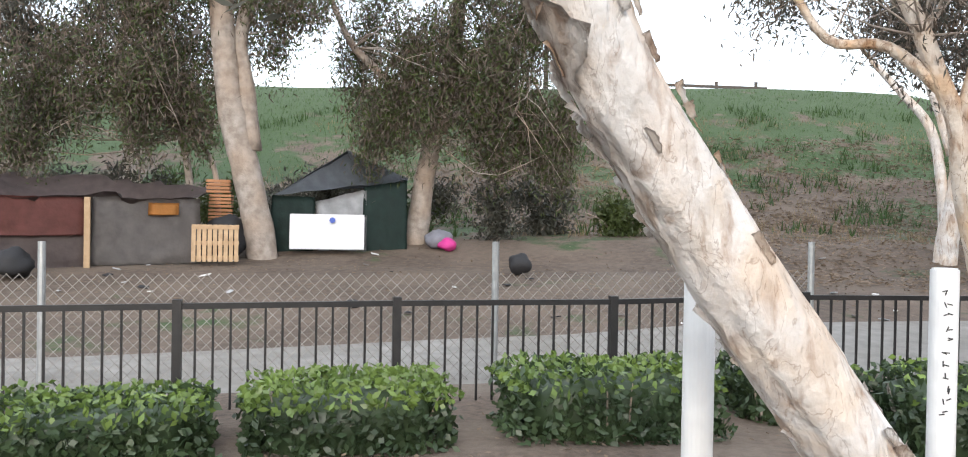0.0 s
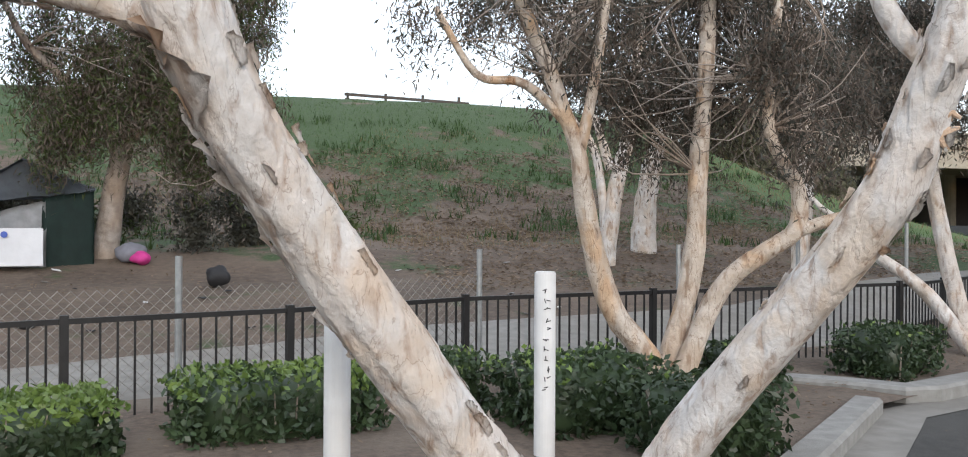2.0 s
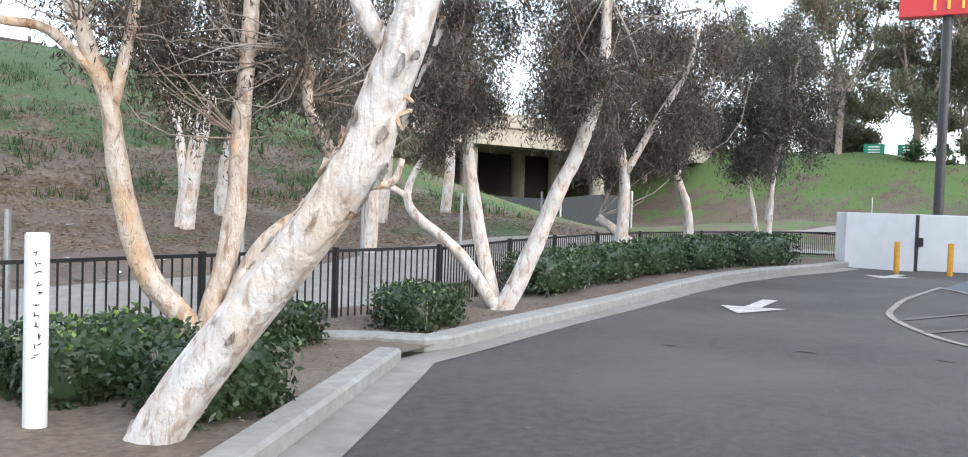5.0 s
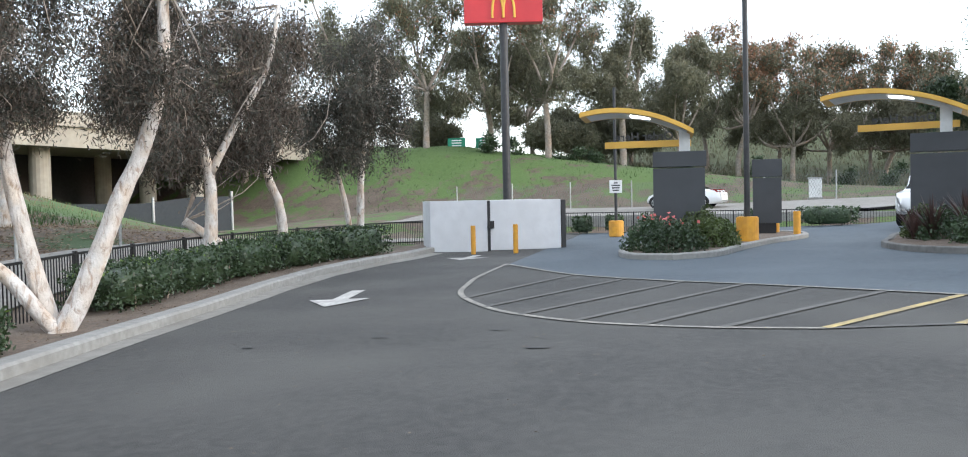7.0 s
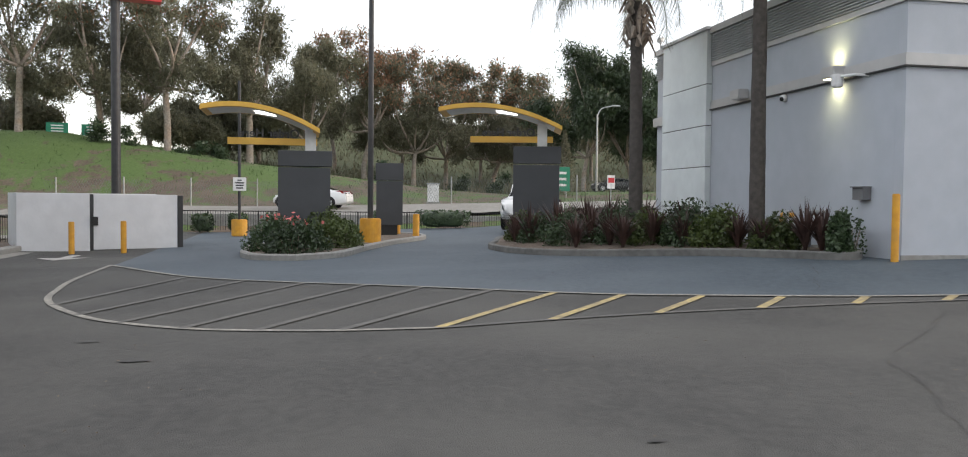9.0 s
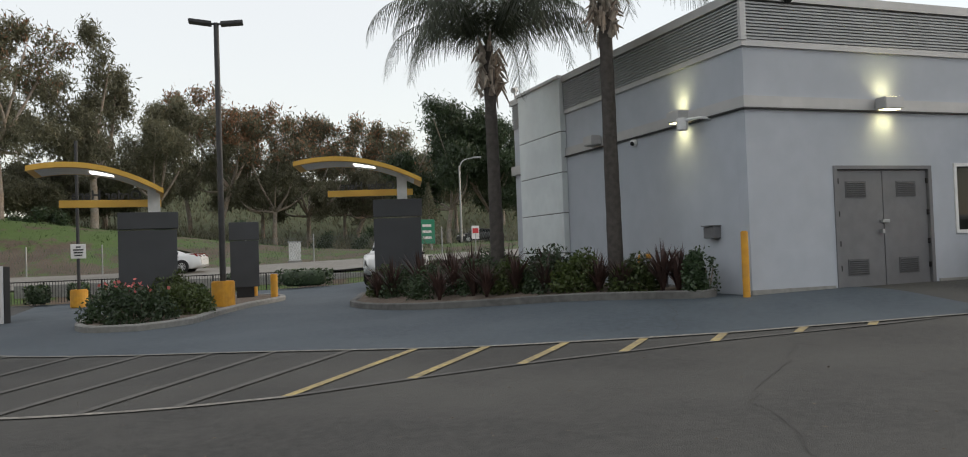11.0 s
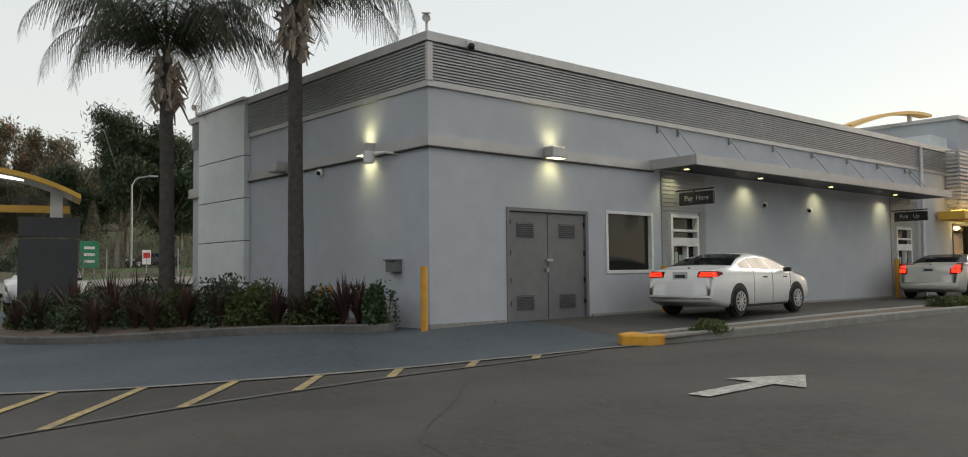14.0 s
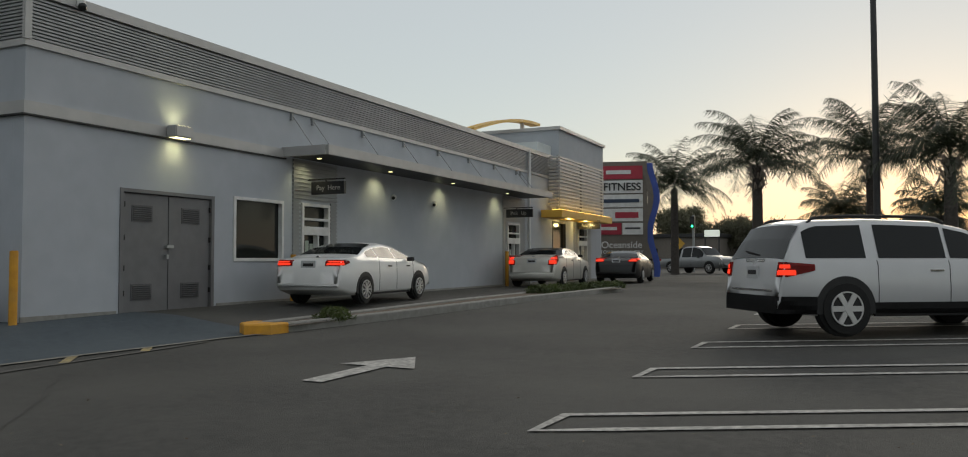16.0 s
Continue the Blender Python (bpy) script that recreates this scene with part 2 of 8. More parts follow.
def raw_mesh(name, verts, faces_n, material, parent=None, label="", per=4, smooth=False):
    """A mesh of faces that each own `per` vertices in order."""
    me = bpy.data.meshes.new(name)
    nv = len(verts)
    me.vertices.add(nv)
    me.vertices.foreach_set("co", np.asarray(verts, np.float32).ravel())
    me.loops.add(nv)
    me.loops.foreach_set("vertex_index", np.arange(nv, dtype=np.int32))
    me.polygons.add(nv // per)
    me.polygons.foreach_set("loop_start", np.arange(0, nv, per, dtype=np.int32))
    me.polygons.foreach_set("loop_total", np.full(nv // per, per, np.int32))
    me.update(calc_edges=True)
    me.materials.append(material)
    ob = new(name, me)
    if parent is not None:
        ob.parent = parent
    return tagged(ob, label)


def leaves(centres, length, width, rng, droop=0.0, along=None, spread=1.0):
    """Pointed leaf quads at the centres: random directions, drooping ones, or along given directions."""
    n = len(centres)
    d = rng.normal(size=(n, 3)) * spread
    if along is not None:
        d += along
    d[:, 2] -= droop
    d /= np.linalg.norm(d, axis=1)[:, None] + 1e-9
    s = np.cross(d, rng.normal(size=(n, 3)))
    s /= np.linalg.norm(s, axis=1)[:, None] + 1e-9
    ln = length * rng.uniform(0.6, 1.3, (n, 1))
    w = width * rng.uniform(0.7, 1.3, (n, 1))
    a = centres - d * ln / 2
    b = centres + s * w / 2
    c = centres + d * ln / 2
    e = centres - s * w / 2
    return np.stack([a, b, c, e], 1).reshape(-1, 3)


def G(x, y):
    """Height of the ground."""
    y0 = min(max(y, -18.0), 9.0)
    z = -0.0257 * y0
    def ss(a, b, v):
        q = min(max((v - a) / (b - a), 0), 1)
        return q * q * (3 - 2 * q)
    z += 0.2 * ss(10.8, 13.6, x) * ss(-21, -8, y) * (1 - ss(-6, -2, y)) * (1 - ss(40, 50, x))
    if y > 9.0:
        z += (0.6 * ss(9.5, 18, y) + 0.5 * ss(17.3, 20.5, y)) * (1 - ss(18, 34, x))
    return z


def ss(a, b, v):
    q = min(max((v - a) / (b - a), 0), 1)
    return q * q * (3 - 2 * q)


def sheet(name, pts_rows, material, parent=None, label="", thick=0.0):
    """A surface through rows of points (equal counts)."""
    bm = bmesh.new()
    vs = [[bm.verts.new(p) for p in row] for row in pts_rows]
    for a, b in zip(vs, vs[1:]):
        for k in range(len(a) - 1):
            bm.faces.new((a[k], a[k + 1], b[k + 1], b[k]))
    bmesh.ops.recalc_face_normals(bm, faces=bm.faces)
    if sum(f.normal.z for f in bm.faces) < 0:
        bmesh.ops.reverse_faces(bm, faces=bm.faces)
    return part(name, bm, material, parent, label)


def flat_poly(bm, pts, lift):
    """A painted shape lying on the ground."""
    vs = [bm.verts.new((x, y, G(x, y) + lift)) for x, y in pts]
    f = bm.faces.new(vs)
    f.normal_update()
    if f.normal.z < 0:
        f.normal_flip()


def stripe(bm, pts, width, lift):
    """A painted line along points on the ground."""
    fine = []
    for (x0, y0), (x1, y1) in zip(pts, pts[1:]):
        k = max(1, int(math.hypot(x1 - x0, y1 - y0) / 0.5))
        fine += [(x0 + (x1 - x0) * i / k, y0 + (y1 - y0) * i / k) for i in range(k)]
    fine.append(pts[-1])
    rows = []
    for i, (x, y) in enumerate(fine):
        x0, y0 = fine[max(i - 1, 0)]
        x1, y1 = fine[min(i + 1, len(fine) - 1)]
        d = math.hypot(x1 - x0, y1 - y0) or 1
        nx, ny = -(y1 - y0) / d * width / 2, (x1 - x0) / d * width / 2
        rows.append((bm.verts.new((x + nx, y + ny, G(x + nx, y + ny) + lift)), bm.verts.new((x - nx, y - ny, G(x - nx, y - ny) + lift))))
    for a, b in zip(rows, rows[1:]):
        f = bm.faces.new((a[0], a[1], b[1], b[0]))
        f.normal_update()
        if f.normal.z < 0:
            f.normal_flip()


def kerb(bm, pts, width, height, lift=-0.15, closed=False):
    """A kerb with a rounded upper edge swept along points on the ground."""
    prof = [(-width / 2, lift), (-width / 2, height - 0.02), (-width / 2 + 0.02, height), (width / 2 - 0.03, height), (width / 2, height - 0.03), (width / 2, lift)]
    n = len(pts)
    rings = []
    for i, (x, y) in enumerate(pts):
        x0, y0 = pts[(i - 1) % n] if closed else pts[max(i - 1, 0)]
        x1, y1 = pts[(i + 1) % n] if closed else pts[min(i + 1, n - 1)]
        d = math.hypot(x1 - x0, y1 - y0) or 1
        nx, ny = -(y1 - y0) / d, (x1 - x0) / d
        rings.append([bm.verts.new((x + nx * u, y + ny * u, G(x, y) + h)) for u, h in prof])
    pairs = list(zip(rings, rings[1:])) + ([(rings[-1], rings[0])] if closed else [])
    for a, b in pairs:
        for k in range(len(prof) - 1):
            bm.faces.new((a[k], a[k + 1], b[k + 1], b[k]))
    if not closed:
        bm.faces.new(rings[0])
        bm.faces.new(rings[-1][::-1])
    bmesh.ops.recalc_face_normals(bm, faces=bm.faces)
    return bm


def streaked_bark(mat, tan, crack):
    """Lengthwise papery ridges, torn tan patches and thin dark cracks in the bark."""
    n, l = mat.node_tree.nodes, mat.node_tree.links
    bs = n["Principled BSDF"]
    geo = n.new("ShaderNodeNewGeometry")

    def field(scale, rot, size, detail, distort):
        mp = n.new("ShaderNodeMapping")
        mp.inputs["Rotation"].default_value = (0, radians(rot), 0)
        mp.inputs["Scale"].default_value = scale
        l.new(geo.outputs["Position"], mp.inputs[0])
        z = n.new("ShaderNodeTexNoise")
        z.inputs["Scale"].default_value, z.inputs["Detail"].default_value, z.inputs["Distortion"].default_value = size, detail, distort
        l.new(mp.outputs[0], z.inputs["Vector"])
        return z

    def tint(fac, p0, p1, c0, c1, amount):
        rp = n.new("ShaderNodeValToRGB")
        rp.color_ramp.elements[0].position, rp.color_ramp.elements[1].position = p0, p1
        rp.color_ramp.elements[0].color, rp.color_ramp.elements[1].color = (*c0, 1), (*c1, 1)
        l.new(fac, rp.inputs[0])
        mu = n.new("ShaderNodeMixRGB")
        mu.blend_type = "MULTIPLY"
        mu.inputs[0].default_value = amount
        l.new(bs.inputs["Base Color"].links[0].from_socket, mu.inputs[1])
        l.new(rp.outputs[0], mu.inputs[2])
        l.new(mu.outputs[0], bs.inputs["Base Color"])

    def relief(height, strength, distance):
        b2 = n.new("ShaderNodeBump")
        b2.inputs["Strength"].default_value, b2.inputs["Distance"].default_value = strength, distance
        l.new(height, b2.inputs["Height"])
        l.new(bs.inputs["Normal"].links[0].from_socket, b2.inputs["Normal"])
        l.new(b2.outputs[0], bs.inputs["Normal"])

    a = field((9, 9, 3.0), 35, 1.5, 8, 0.5)
    tint(a.outputs["Fac"], 0.34, 0.47, (0.6, 0.5, 0.43), (1, 1, 1), 0.9)
    relief(a.outputs["Fac"], 0.7, 0.03)
    t = field((2.4, 2.4, 1.3), 20, 1.2, 5, 0.8)
    tint(t.outputs["Fac"], 0.5, 0.6, (1, 1, 1), tan, 1.0)
    # thin cracks along the level lines of a stretched noise
    c = field((6, 6, 2.2), 30, 1.1, 5, 1.2)
    d = n.new("ShaderNodeMath")
    d.operation = "SUBTRACT"
    d.inputs[1].default_value = 0.52
    l.new(c.outputs["Fac"], d.inputs[0])
    e = n.new("ShaderNodeMath")
    e.operation = "ABSOLUTE"
    l.new(d.outputs[0], e.inputs[0])
    tint(e.outputs[0], 0.0, 0.012, (0.34, 0.26, 0.2), (1, 1, 1), crack)
    relief(c.outputs["Fac"], 0.6, 0.04)


streaked_bark(BARK, (0.97, 0.89, 0.8), 0.5)
streaked_bark(BARK_TAN, (0.96, 0.8, 0.64), 0.8)


# ---- ground ----
def HG(x, y):
    """Height of the open land: verge, freeway bank, far mound and hill."""
    z = G(x, y)
    u = x + 0.35 * (y - 20)
    bank = 7.8 * ss(20, 51, y) * (1 - ss(27, 41, u))
    mound = min(max(1.15 + 0.145 * (y + 2), 0.7), 7.4) * ss(54, 70, x) * ss(-75, -40, y)
    rise = (0.5 * ss(38.6, 41.5, x) + 0.45 * ss(41.5, 53, x)) * (1 - ss(26, 40, y))
    hill = 13 * ss(92, 160, x) * ss(-90, -30, y) * (1 - ss(14, 34, y))
    north = 8 * ss(90, 140, y)
    z = max(z + rise, z + bank) + mound + hill + north * ss(40, 80, x)
    z += 0.12 * noise.noise(Vector((x * 0.25, y * 0.25, 0))) * (ss(12, 22, y) + ss(52, 60, x)) + 0.5 * noise.noise(Vector((x * 0.04, y * 0.04, 3))) * (ss(24, 34, y) + ss(54, 66, x))
    return z


def ground_material():
    m = M("bank_ground", (0.125, 0.092, 0.067), (0.072, 0.053, 0.038), 7, 0.95, 0.7, c3=(0.175, 0.132, 0.097), scale2=0.5, bscale=22)
    n, l = m.node_tree.nodes, m.node_tree.links
    b = n["Principled BSDF"]
    dirt = b.inputs["Base Color"].links[0].from_socket
    geo = n.new("ShaderNodeNewGeometry")
    sep = n.new("ShaderNodeSeparateXYZ")
    l.new(geo.outputs["Position"], sep.inputs[0])
    g1 = n.new("ShaderNodeTexNoise")
    g1.inputs["Scale"].default_value, g1.inputs["Detail"].default_value = 7, 6
    l.new(geo.outputs["Position"], g1.inputs["Vector"])
    gr = n.new("ShaderNodeValToRGB")
    gr.color_ramp.elements[0].color, gr.color_ramp.elements[1].color = (0.022, 0.042, 0.014, 1), (0.06, 0.098, 0.03, 1)
    l.new(g1.outputs["Fac"], gr.inputs[0])
    pn = n.new("ShaderNodeTexNoise")
    pn.inputs["Scale"].default_value, pn.inputs["Detail"].default_value = 0.3, 7
    pn.inputs["Roughness"].default_value = 0.7
    l.new(geo.outputs["Position"], pn.inputs["Vector"])
    hz = n.new("ShaderNodeMapRange")
    hz.inputs[1].default_value, hz.inputs[2].default_value = 0.5, 6.5
    hz.inputs[3].default_value, hz.inputs[4].default_value = -0.3, 0.42
    l.new(sep.outputs[2], hz.inputs[0])
    hx = n.new("ShaderNodeMapRange")
    hx.inputs[1].default_value, hx.inputs[2].default_value = 15, 24
    hx.inputs[3].default_value, hx.inputs[4].default_value = 0.0, 0.3
    l.new(sep.outputs[0], hx.inputs[0])
    bare = n.new("ShaderNodeMapRange")
    bare.inputs[1].default_value, bare.inputs[2].default_value = 52, 56
    bare.inputs[3].default_value, bare.inputs[4].default_value = 0.0, -0.2
    l.new(sep.outputs[0], bare.inputs[0])
    side = n.new("ShaderNodeMath")
    l.new(hx.outputs[0], side.inputs[0])
    l.new(bare.outputs[0], side.inputs[1])
    sm = n.new("ShaderNodeMath")
    l.new(side.outputs[0], sm.inputs[0])
    l.new(hz.outputs[0], sm.inputs[1])
    fine = n.new("ShaderNodeTexNoise")
    fine.inputs["Scale"].default_value, fine.inputs["Detail"].default_value = 1.6, 6
    l.new(geo.outputs["Position"], fine.inputs["Vector"])
    fm = n.new("ShaderNodeMath")
    fm.operation = "MULTIPLY_ADD"
    fm.inputs[1].default_value, fm.inputs[2].default_value = 0.55, -0.27
    l.new(fine.outputs["Fac"], fm.inputs[0])
    s2 = n.new("ShaderNodeMath")
    l.new(sm.outputs[0], s2.inputs[0])
    l.new(fm.outputs[0], s2.inputs[1])
    ad = n.new("ShaderNodeMath")
    pc = n.new("ShaderNodeMath")
    pc.operation = "MULTIPLY_ADD"
    pc.inputs[1].default_value, pc.inputs[2].default_value = 2.7, -0.85
    l.new(pn.outputs["Fac"], pc.inputs[0])
    l.new(pc.outputs[0], ad.inputs[0])
    l.new(s2.outputs[0], ad.inputs[1])
    rp = n.new("ShaderNodeValToRGB")
    rp.color_ramp.elements[0].position, rp.color_ramp.elements[1].position = 0.4, 0.6
    l.new(ad.outputs[0], rp.inputs[0])
    far = n.new("ShaderNodeMapRange")
    far.inputs[1].default_value, far.inputs[2].default_value = 18, 26
    l.new(sep.outputs[0], far.inputs[0])
    bright = n.new("ShaderNodeValToRGB")
    bright.color_ramp.elements[0].color, bright.color_ramp.elements[1].color = (0.045, 0.08, 0.02, 1), (0.115, 0.175, 0.045, 1)
    l.new(g1.outputs["Fac"], bright.inputs[0])
    gmix = n.new("ShaderNodeMixRGB")
    l.new(far.outputs[0], gmix.inputs[0])
    l.new(gr.outputs[0], gmix.inputs[1])
    l.new(bright.outputs[0], gmix.inputs[2])
    scrub = n.new("ShaderNodeMapRange")
    scrub.inputs[1].default_value, scrub.inputs[2].default_value = 84, 96
    scrub.inputs[3].default_value, scrub.inputs[4].default_value = 1.0, 0.3
    l.new(sep.outputs[0], scrub.inputs[0])
    fac = n.new("ShaderNodeMath")
    fac.operation = "MULTIPLY"
    l.new(rp.outputs[0], fac.inputs[0])
    l.new(scrub.outputs[0], fac.inputs[1])
    dk = n.new("ShaderNodeMapRange")
    dk.inputs[1].default_value, dk.inputs[2].default_value = 80, 92
    l.new(sep.outputs[0], dk.inputs[0])
    brush = n.new("ShaderNodeMixRGB")
    l.new(dk.outputs[0], brush.inputs[0])
    l.new(dirt, brush.inputs[1])
    olive = n.new("ShaderNodeValToRGB")
    olive.color_ramp.elements[0].color, olive.color_ramp.elements[1].color = (0.03, 0.035, 0.018, 1), (0.11, 0.095, 0.06, 1)
    l.new(fine.outputs["Fac"], olive.inputs[0])
    l.new(olive.outputs[0], brush.inputs[2])
    mx = n.new("ShaderNodeMixRGB")
    l.new(fac.outputs[0], mx.inputs[0])
    l.new(brush.outputs[0], mx.inputs[1])
    l.new(gmix.outputs[0], mx.inputs[2])
    l.new(mx.outputs[0], b.inputs["Base Color"])
    return m


GRASSY = ground_material()


def axis(lo, hi, near_lo, near_hi, fine, coarse):
    a = list(np.arange(near_lo, near_hi + 1e-6, fine))
    v = near_lo
    step = fine
    while v > lo:
        step = min(step * 1.35, coarse)
        v -= step
        a.insert(0, v)
    v, step = near_hi, fine
    while v < hi:
        step = min(step * 1.35, coarse)
        v += step
        a.append(v)
    return a


# the edge of the asphalt along the planted verge
EDGE = [(-60, 2.9), (-8, 2.9), (-0.1, 2.9), (2.6, 5.16), (4.5, 6.78), (5.4, 7.12), (8.03, 8.0), (10.0, 8.6), (13.6, 9.75), (16.5, 10.45), (19.3, 10.75), (22.0, 10.8), (24.6, 11.1), (27.0, 11.4), (39.0, 10.5), (200, 10.5)]


def edge_y(x):
    return float(np.interp(x, [p[0] for p in EDGE], [p[1] for p in EDGE]))


gx = axis(-400, 700, -16, 75, 0.8, 40)
gy = axis(-700, 500, 8, 52, 0.8, 40)


def land(x, y):
    inside = y < edge_y(x) + 0.2 and x < 38.7
    return HG(x, y) - (0.35 if inside else 0.06 if y < 9.5 else 0.0)


tagged(sheet("ground", [[(x, y, land(x, y)) for x in gx] for y in gy], GRASSY), "bare brown dirt rising to a green grassy bank", "ground", kind="structure")

lx = sorted(set([round(v, 2) for v in np.arange(-60, 0, 4.0)] + [round(v, 2) for v in np.arange(0, 10, 0.6)] + [round(v, 2) for v in np.arange(10, 15, 0.25)] + [round(v, 2) for v in np.arange(15, 39, 0.6)] + [p[0] for p in EDGE if p[0] < 39]))
rows = []
for f in list(np.linspace(0, 0.25, 110)) + list(np.linspace(0.27, 1, 24)):
    rows.append([(x, edge_y(x) + 0.3 - f * (edge_y(x) + 130), G(x, edge_y(x) + 0.3 - f * (edge_y(x) + 130))) for x in lx])
tagged(sheet("road", rows, ASPHALT), "dark grey worn asphalt parking lot with fine cracks", "asphalt", kind="structure")

# planted verge between the kerb and the fence
FENCE = [(-6.5, 5.8), (-4.9, 6.4), (-3.3, 7.0), (-1.9, 7.5), (-0.3, 7.95), (1.4, 8.7), (3.6, 9.05), (5.45, 9.3), (7.36, 9.57), (8.8, 10.3), (10.3, 11.1), (12.5, 12.0), (15.1, 13.0), (17.6, 13.6), (21.0, 13.9), (24.5, 13.8), (28.5, 13.2), (33.5, 12.5), (38.3, 11.6)]


def fence_y(x):
    return float(np.interp(x, [p[0] for p in FENCE], [p[1] for p in FENCE]))


vx = sorted(set([round(v, 2) for v in np.arange(-6.4, 38, 0.5)] + [p[0] for p in EDGE if -6.4 < p[0] < 38]))
tagged(sheet("planter_soil", [[(x, edge_y(x) + 0.05 + f * (fence_y(x) + 0.6 - edge_y(x)), G(x, edge_y(x)) + 0.07 + 0.03 * noise.noise(Vector((x * 1.5, f * 5, 0)))) for x in vx] for f in np.linspace(0, 1, 12)], SOIL), "brown planter soil scattered with dry leaf litter", "soil", kind="structure")

# concrete path behind the fence
tagged(sheet("pavement", [[(x, fence_y(x) + 0.9 + f * 3.0, land(x, fence_y(x) + 0.9 + f * 3.0) + 0.05) for x in np.arange(-14, 34, 0.8)] for f in np.linspace(0, 1, 6)], PAVE), "pale stained concrete path behind the fence", "pavement", kind="structure")

# kerbs
bm = kerb(bmesh.new(), [(4.52, 6.9), (2.57, 5.28), (-0.2, 2.98)], 0.24, 0.14)
tagged(part("kerb", bm, CONCRETE), "pale grey concrete kerb beside the planter", "kerb", kind="structure")
bm = kerb(bmesh.new(), [(x, edge_y(x) + 0.1) for x in list(np.linspace(26.5, 5.5, 40))] + [(5.25, 7.25), (4.95, 7.75), (4.5, 8.2)], 0.3, 0.15)
tagged(part("kerb", bm, CONCRETE), "worn concrete kerb edging the planted verge", "kerb", kind="structure")
bm = bmesh.new()
stripe(bm, [(0.2, 2.95), (2.84, 5.14), (4.72, 6.75), (5.5, 6.98), (8.1, 7.85), (10, 8.4), (13.6, 9.52), (16.5, 10.2), (19.3, 10.5), (22, 10.55), (24, 10.75)], 0.42, 0.006)
tagged(part("gutter", bm, PAVE), "stained concrete gutter along the kerb", "gutter", kind="structure")

# drive lane, painted lines
bm = bmesh.new()
inner = [(19.3, 6.8), (16.2, 4.4), (14.75, 2.45), (13.95, 1.0), (13.35, -0.05), (12.6, -1.25), (11.75, -2.73), (11.4, -3.74), (11.12, -4.8), (10.9, -6.0), (10.82, -7.0), (10.7, -8.0), (10.6, -9.2), (10.35, -10.2)]
rows = []
for f in np.linspace(0, 1, 70) ** 1.5:
    row = []
    for k, (x, y) in enumerate(smooth_path([(*p, 0) for p in inner], 80) and [(p.x, p.y) for p in smooth_path([(*p, 0) for p in inner], 80)]):
        tx, ty = 38.0 + 0 * k, 9.5 - 20.5 * k / 79
        X, Y = x + (tx - x) * f, y + (ty - y) * f
        row.append((X, Y, G(X, Y) + 0.007))
    rows.append(row)
tagged(sheet("drive_lane", rows, LANE), "blue-grey sealed concrete drive lane", "lane", kind="structure")
bm = bmesh.new()
stripe(bm, [(p.x, p.y) for p in smooth_path([(*p, 0) for p in inner], 60)], 0.1, 0.016)
tagged(part("painted_line", bm, ROAD_PALE), "worn pale line along the drive lane", "road marking", kind="structure")
bm = bmesh.new()
outer = [(19.5, 6.9), (16.1, 6.35), (14.3, 5.9), (13.0, 5.5), (11.89, 4.9), (10.78, 4.07), (10.18, 3.38), (9.72, 2.64), (9.48, 1.95), (9.31, 1.0), (9.3, -0.08), (9.66, -1.36), (9.95, -2.65), (10.14, -3.98), (10.3, -5.25), (10.36, -6.46), (10.4, -7.6), (10.5, -8.7)]
stripe(bm, [(p.x, p.y) for p in smooth_path([(*p, 0) for p in outer[:11]], 50)], 0.1, 0.012)
tagged(part("painted_line", bm, ROAD_PALE), "worn curved pale line round the hatched area", "road marking", kind="structure")
bm = bmesh.new()
stripe(bm, [(p.x, p.y) for p in smooth_path([(*p, 0) for p in outer[10:]], 30)], 0.1, 0.012)
tagged(part("painted_line", bm, ROAD_FAINT), "faded curved line along the yellow hatching", "road marking", kind="structure")
for a, b in (((9.31, -0.08), (12.29, -1.85)), ((9.66, -1.36), (11.8, -2.73)), ((9.95, -2.65), (11.38, -3.68)), ((10.14, -3.97), (11.08, -4.66)), ((10.3, -5.25), (10.9, -5.72)), ((10.36, -6.46), (10.82, -6.88)), ((10.4, -7.6), (10.72, -7.9))):
    bm = bmesh.new()
    stripe(bm, [a, b], 0.115, 0.013)
    tagged(part("hatch_line", bm, ROAD_YELLOW), "worn yellow diagonal hatch line on asphalt", "road marking", "hatch lines", kind="structure")
for a, b in (((9.33, 0.95), (12.72, -0.94)), ((9.48, 1.85), (13.34, 0.1)), ((9.74, 2.72), (13.9, 0.98)), ((10.3, 3.58), (14.5, 2.0)), ((11.1, 4.35), (15.2, 3.1)), ((12.2, 5.1), (16.1, 4.35))):
    bm = bmesh.new()
    stripe(bm, [a, b], 0.115, 0.013)
    tagged(part("hatch_line", bm, ROAD_FAINT), "faded grey diagonal hatch line on asphalt", "road marking", "hatch lines", kind="structure")


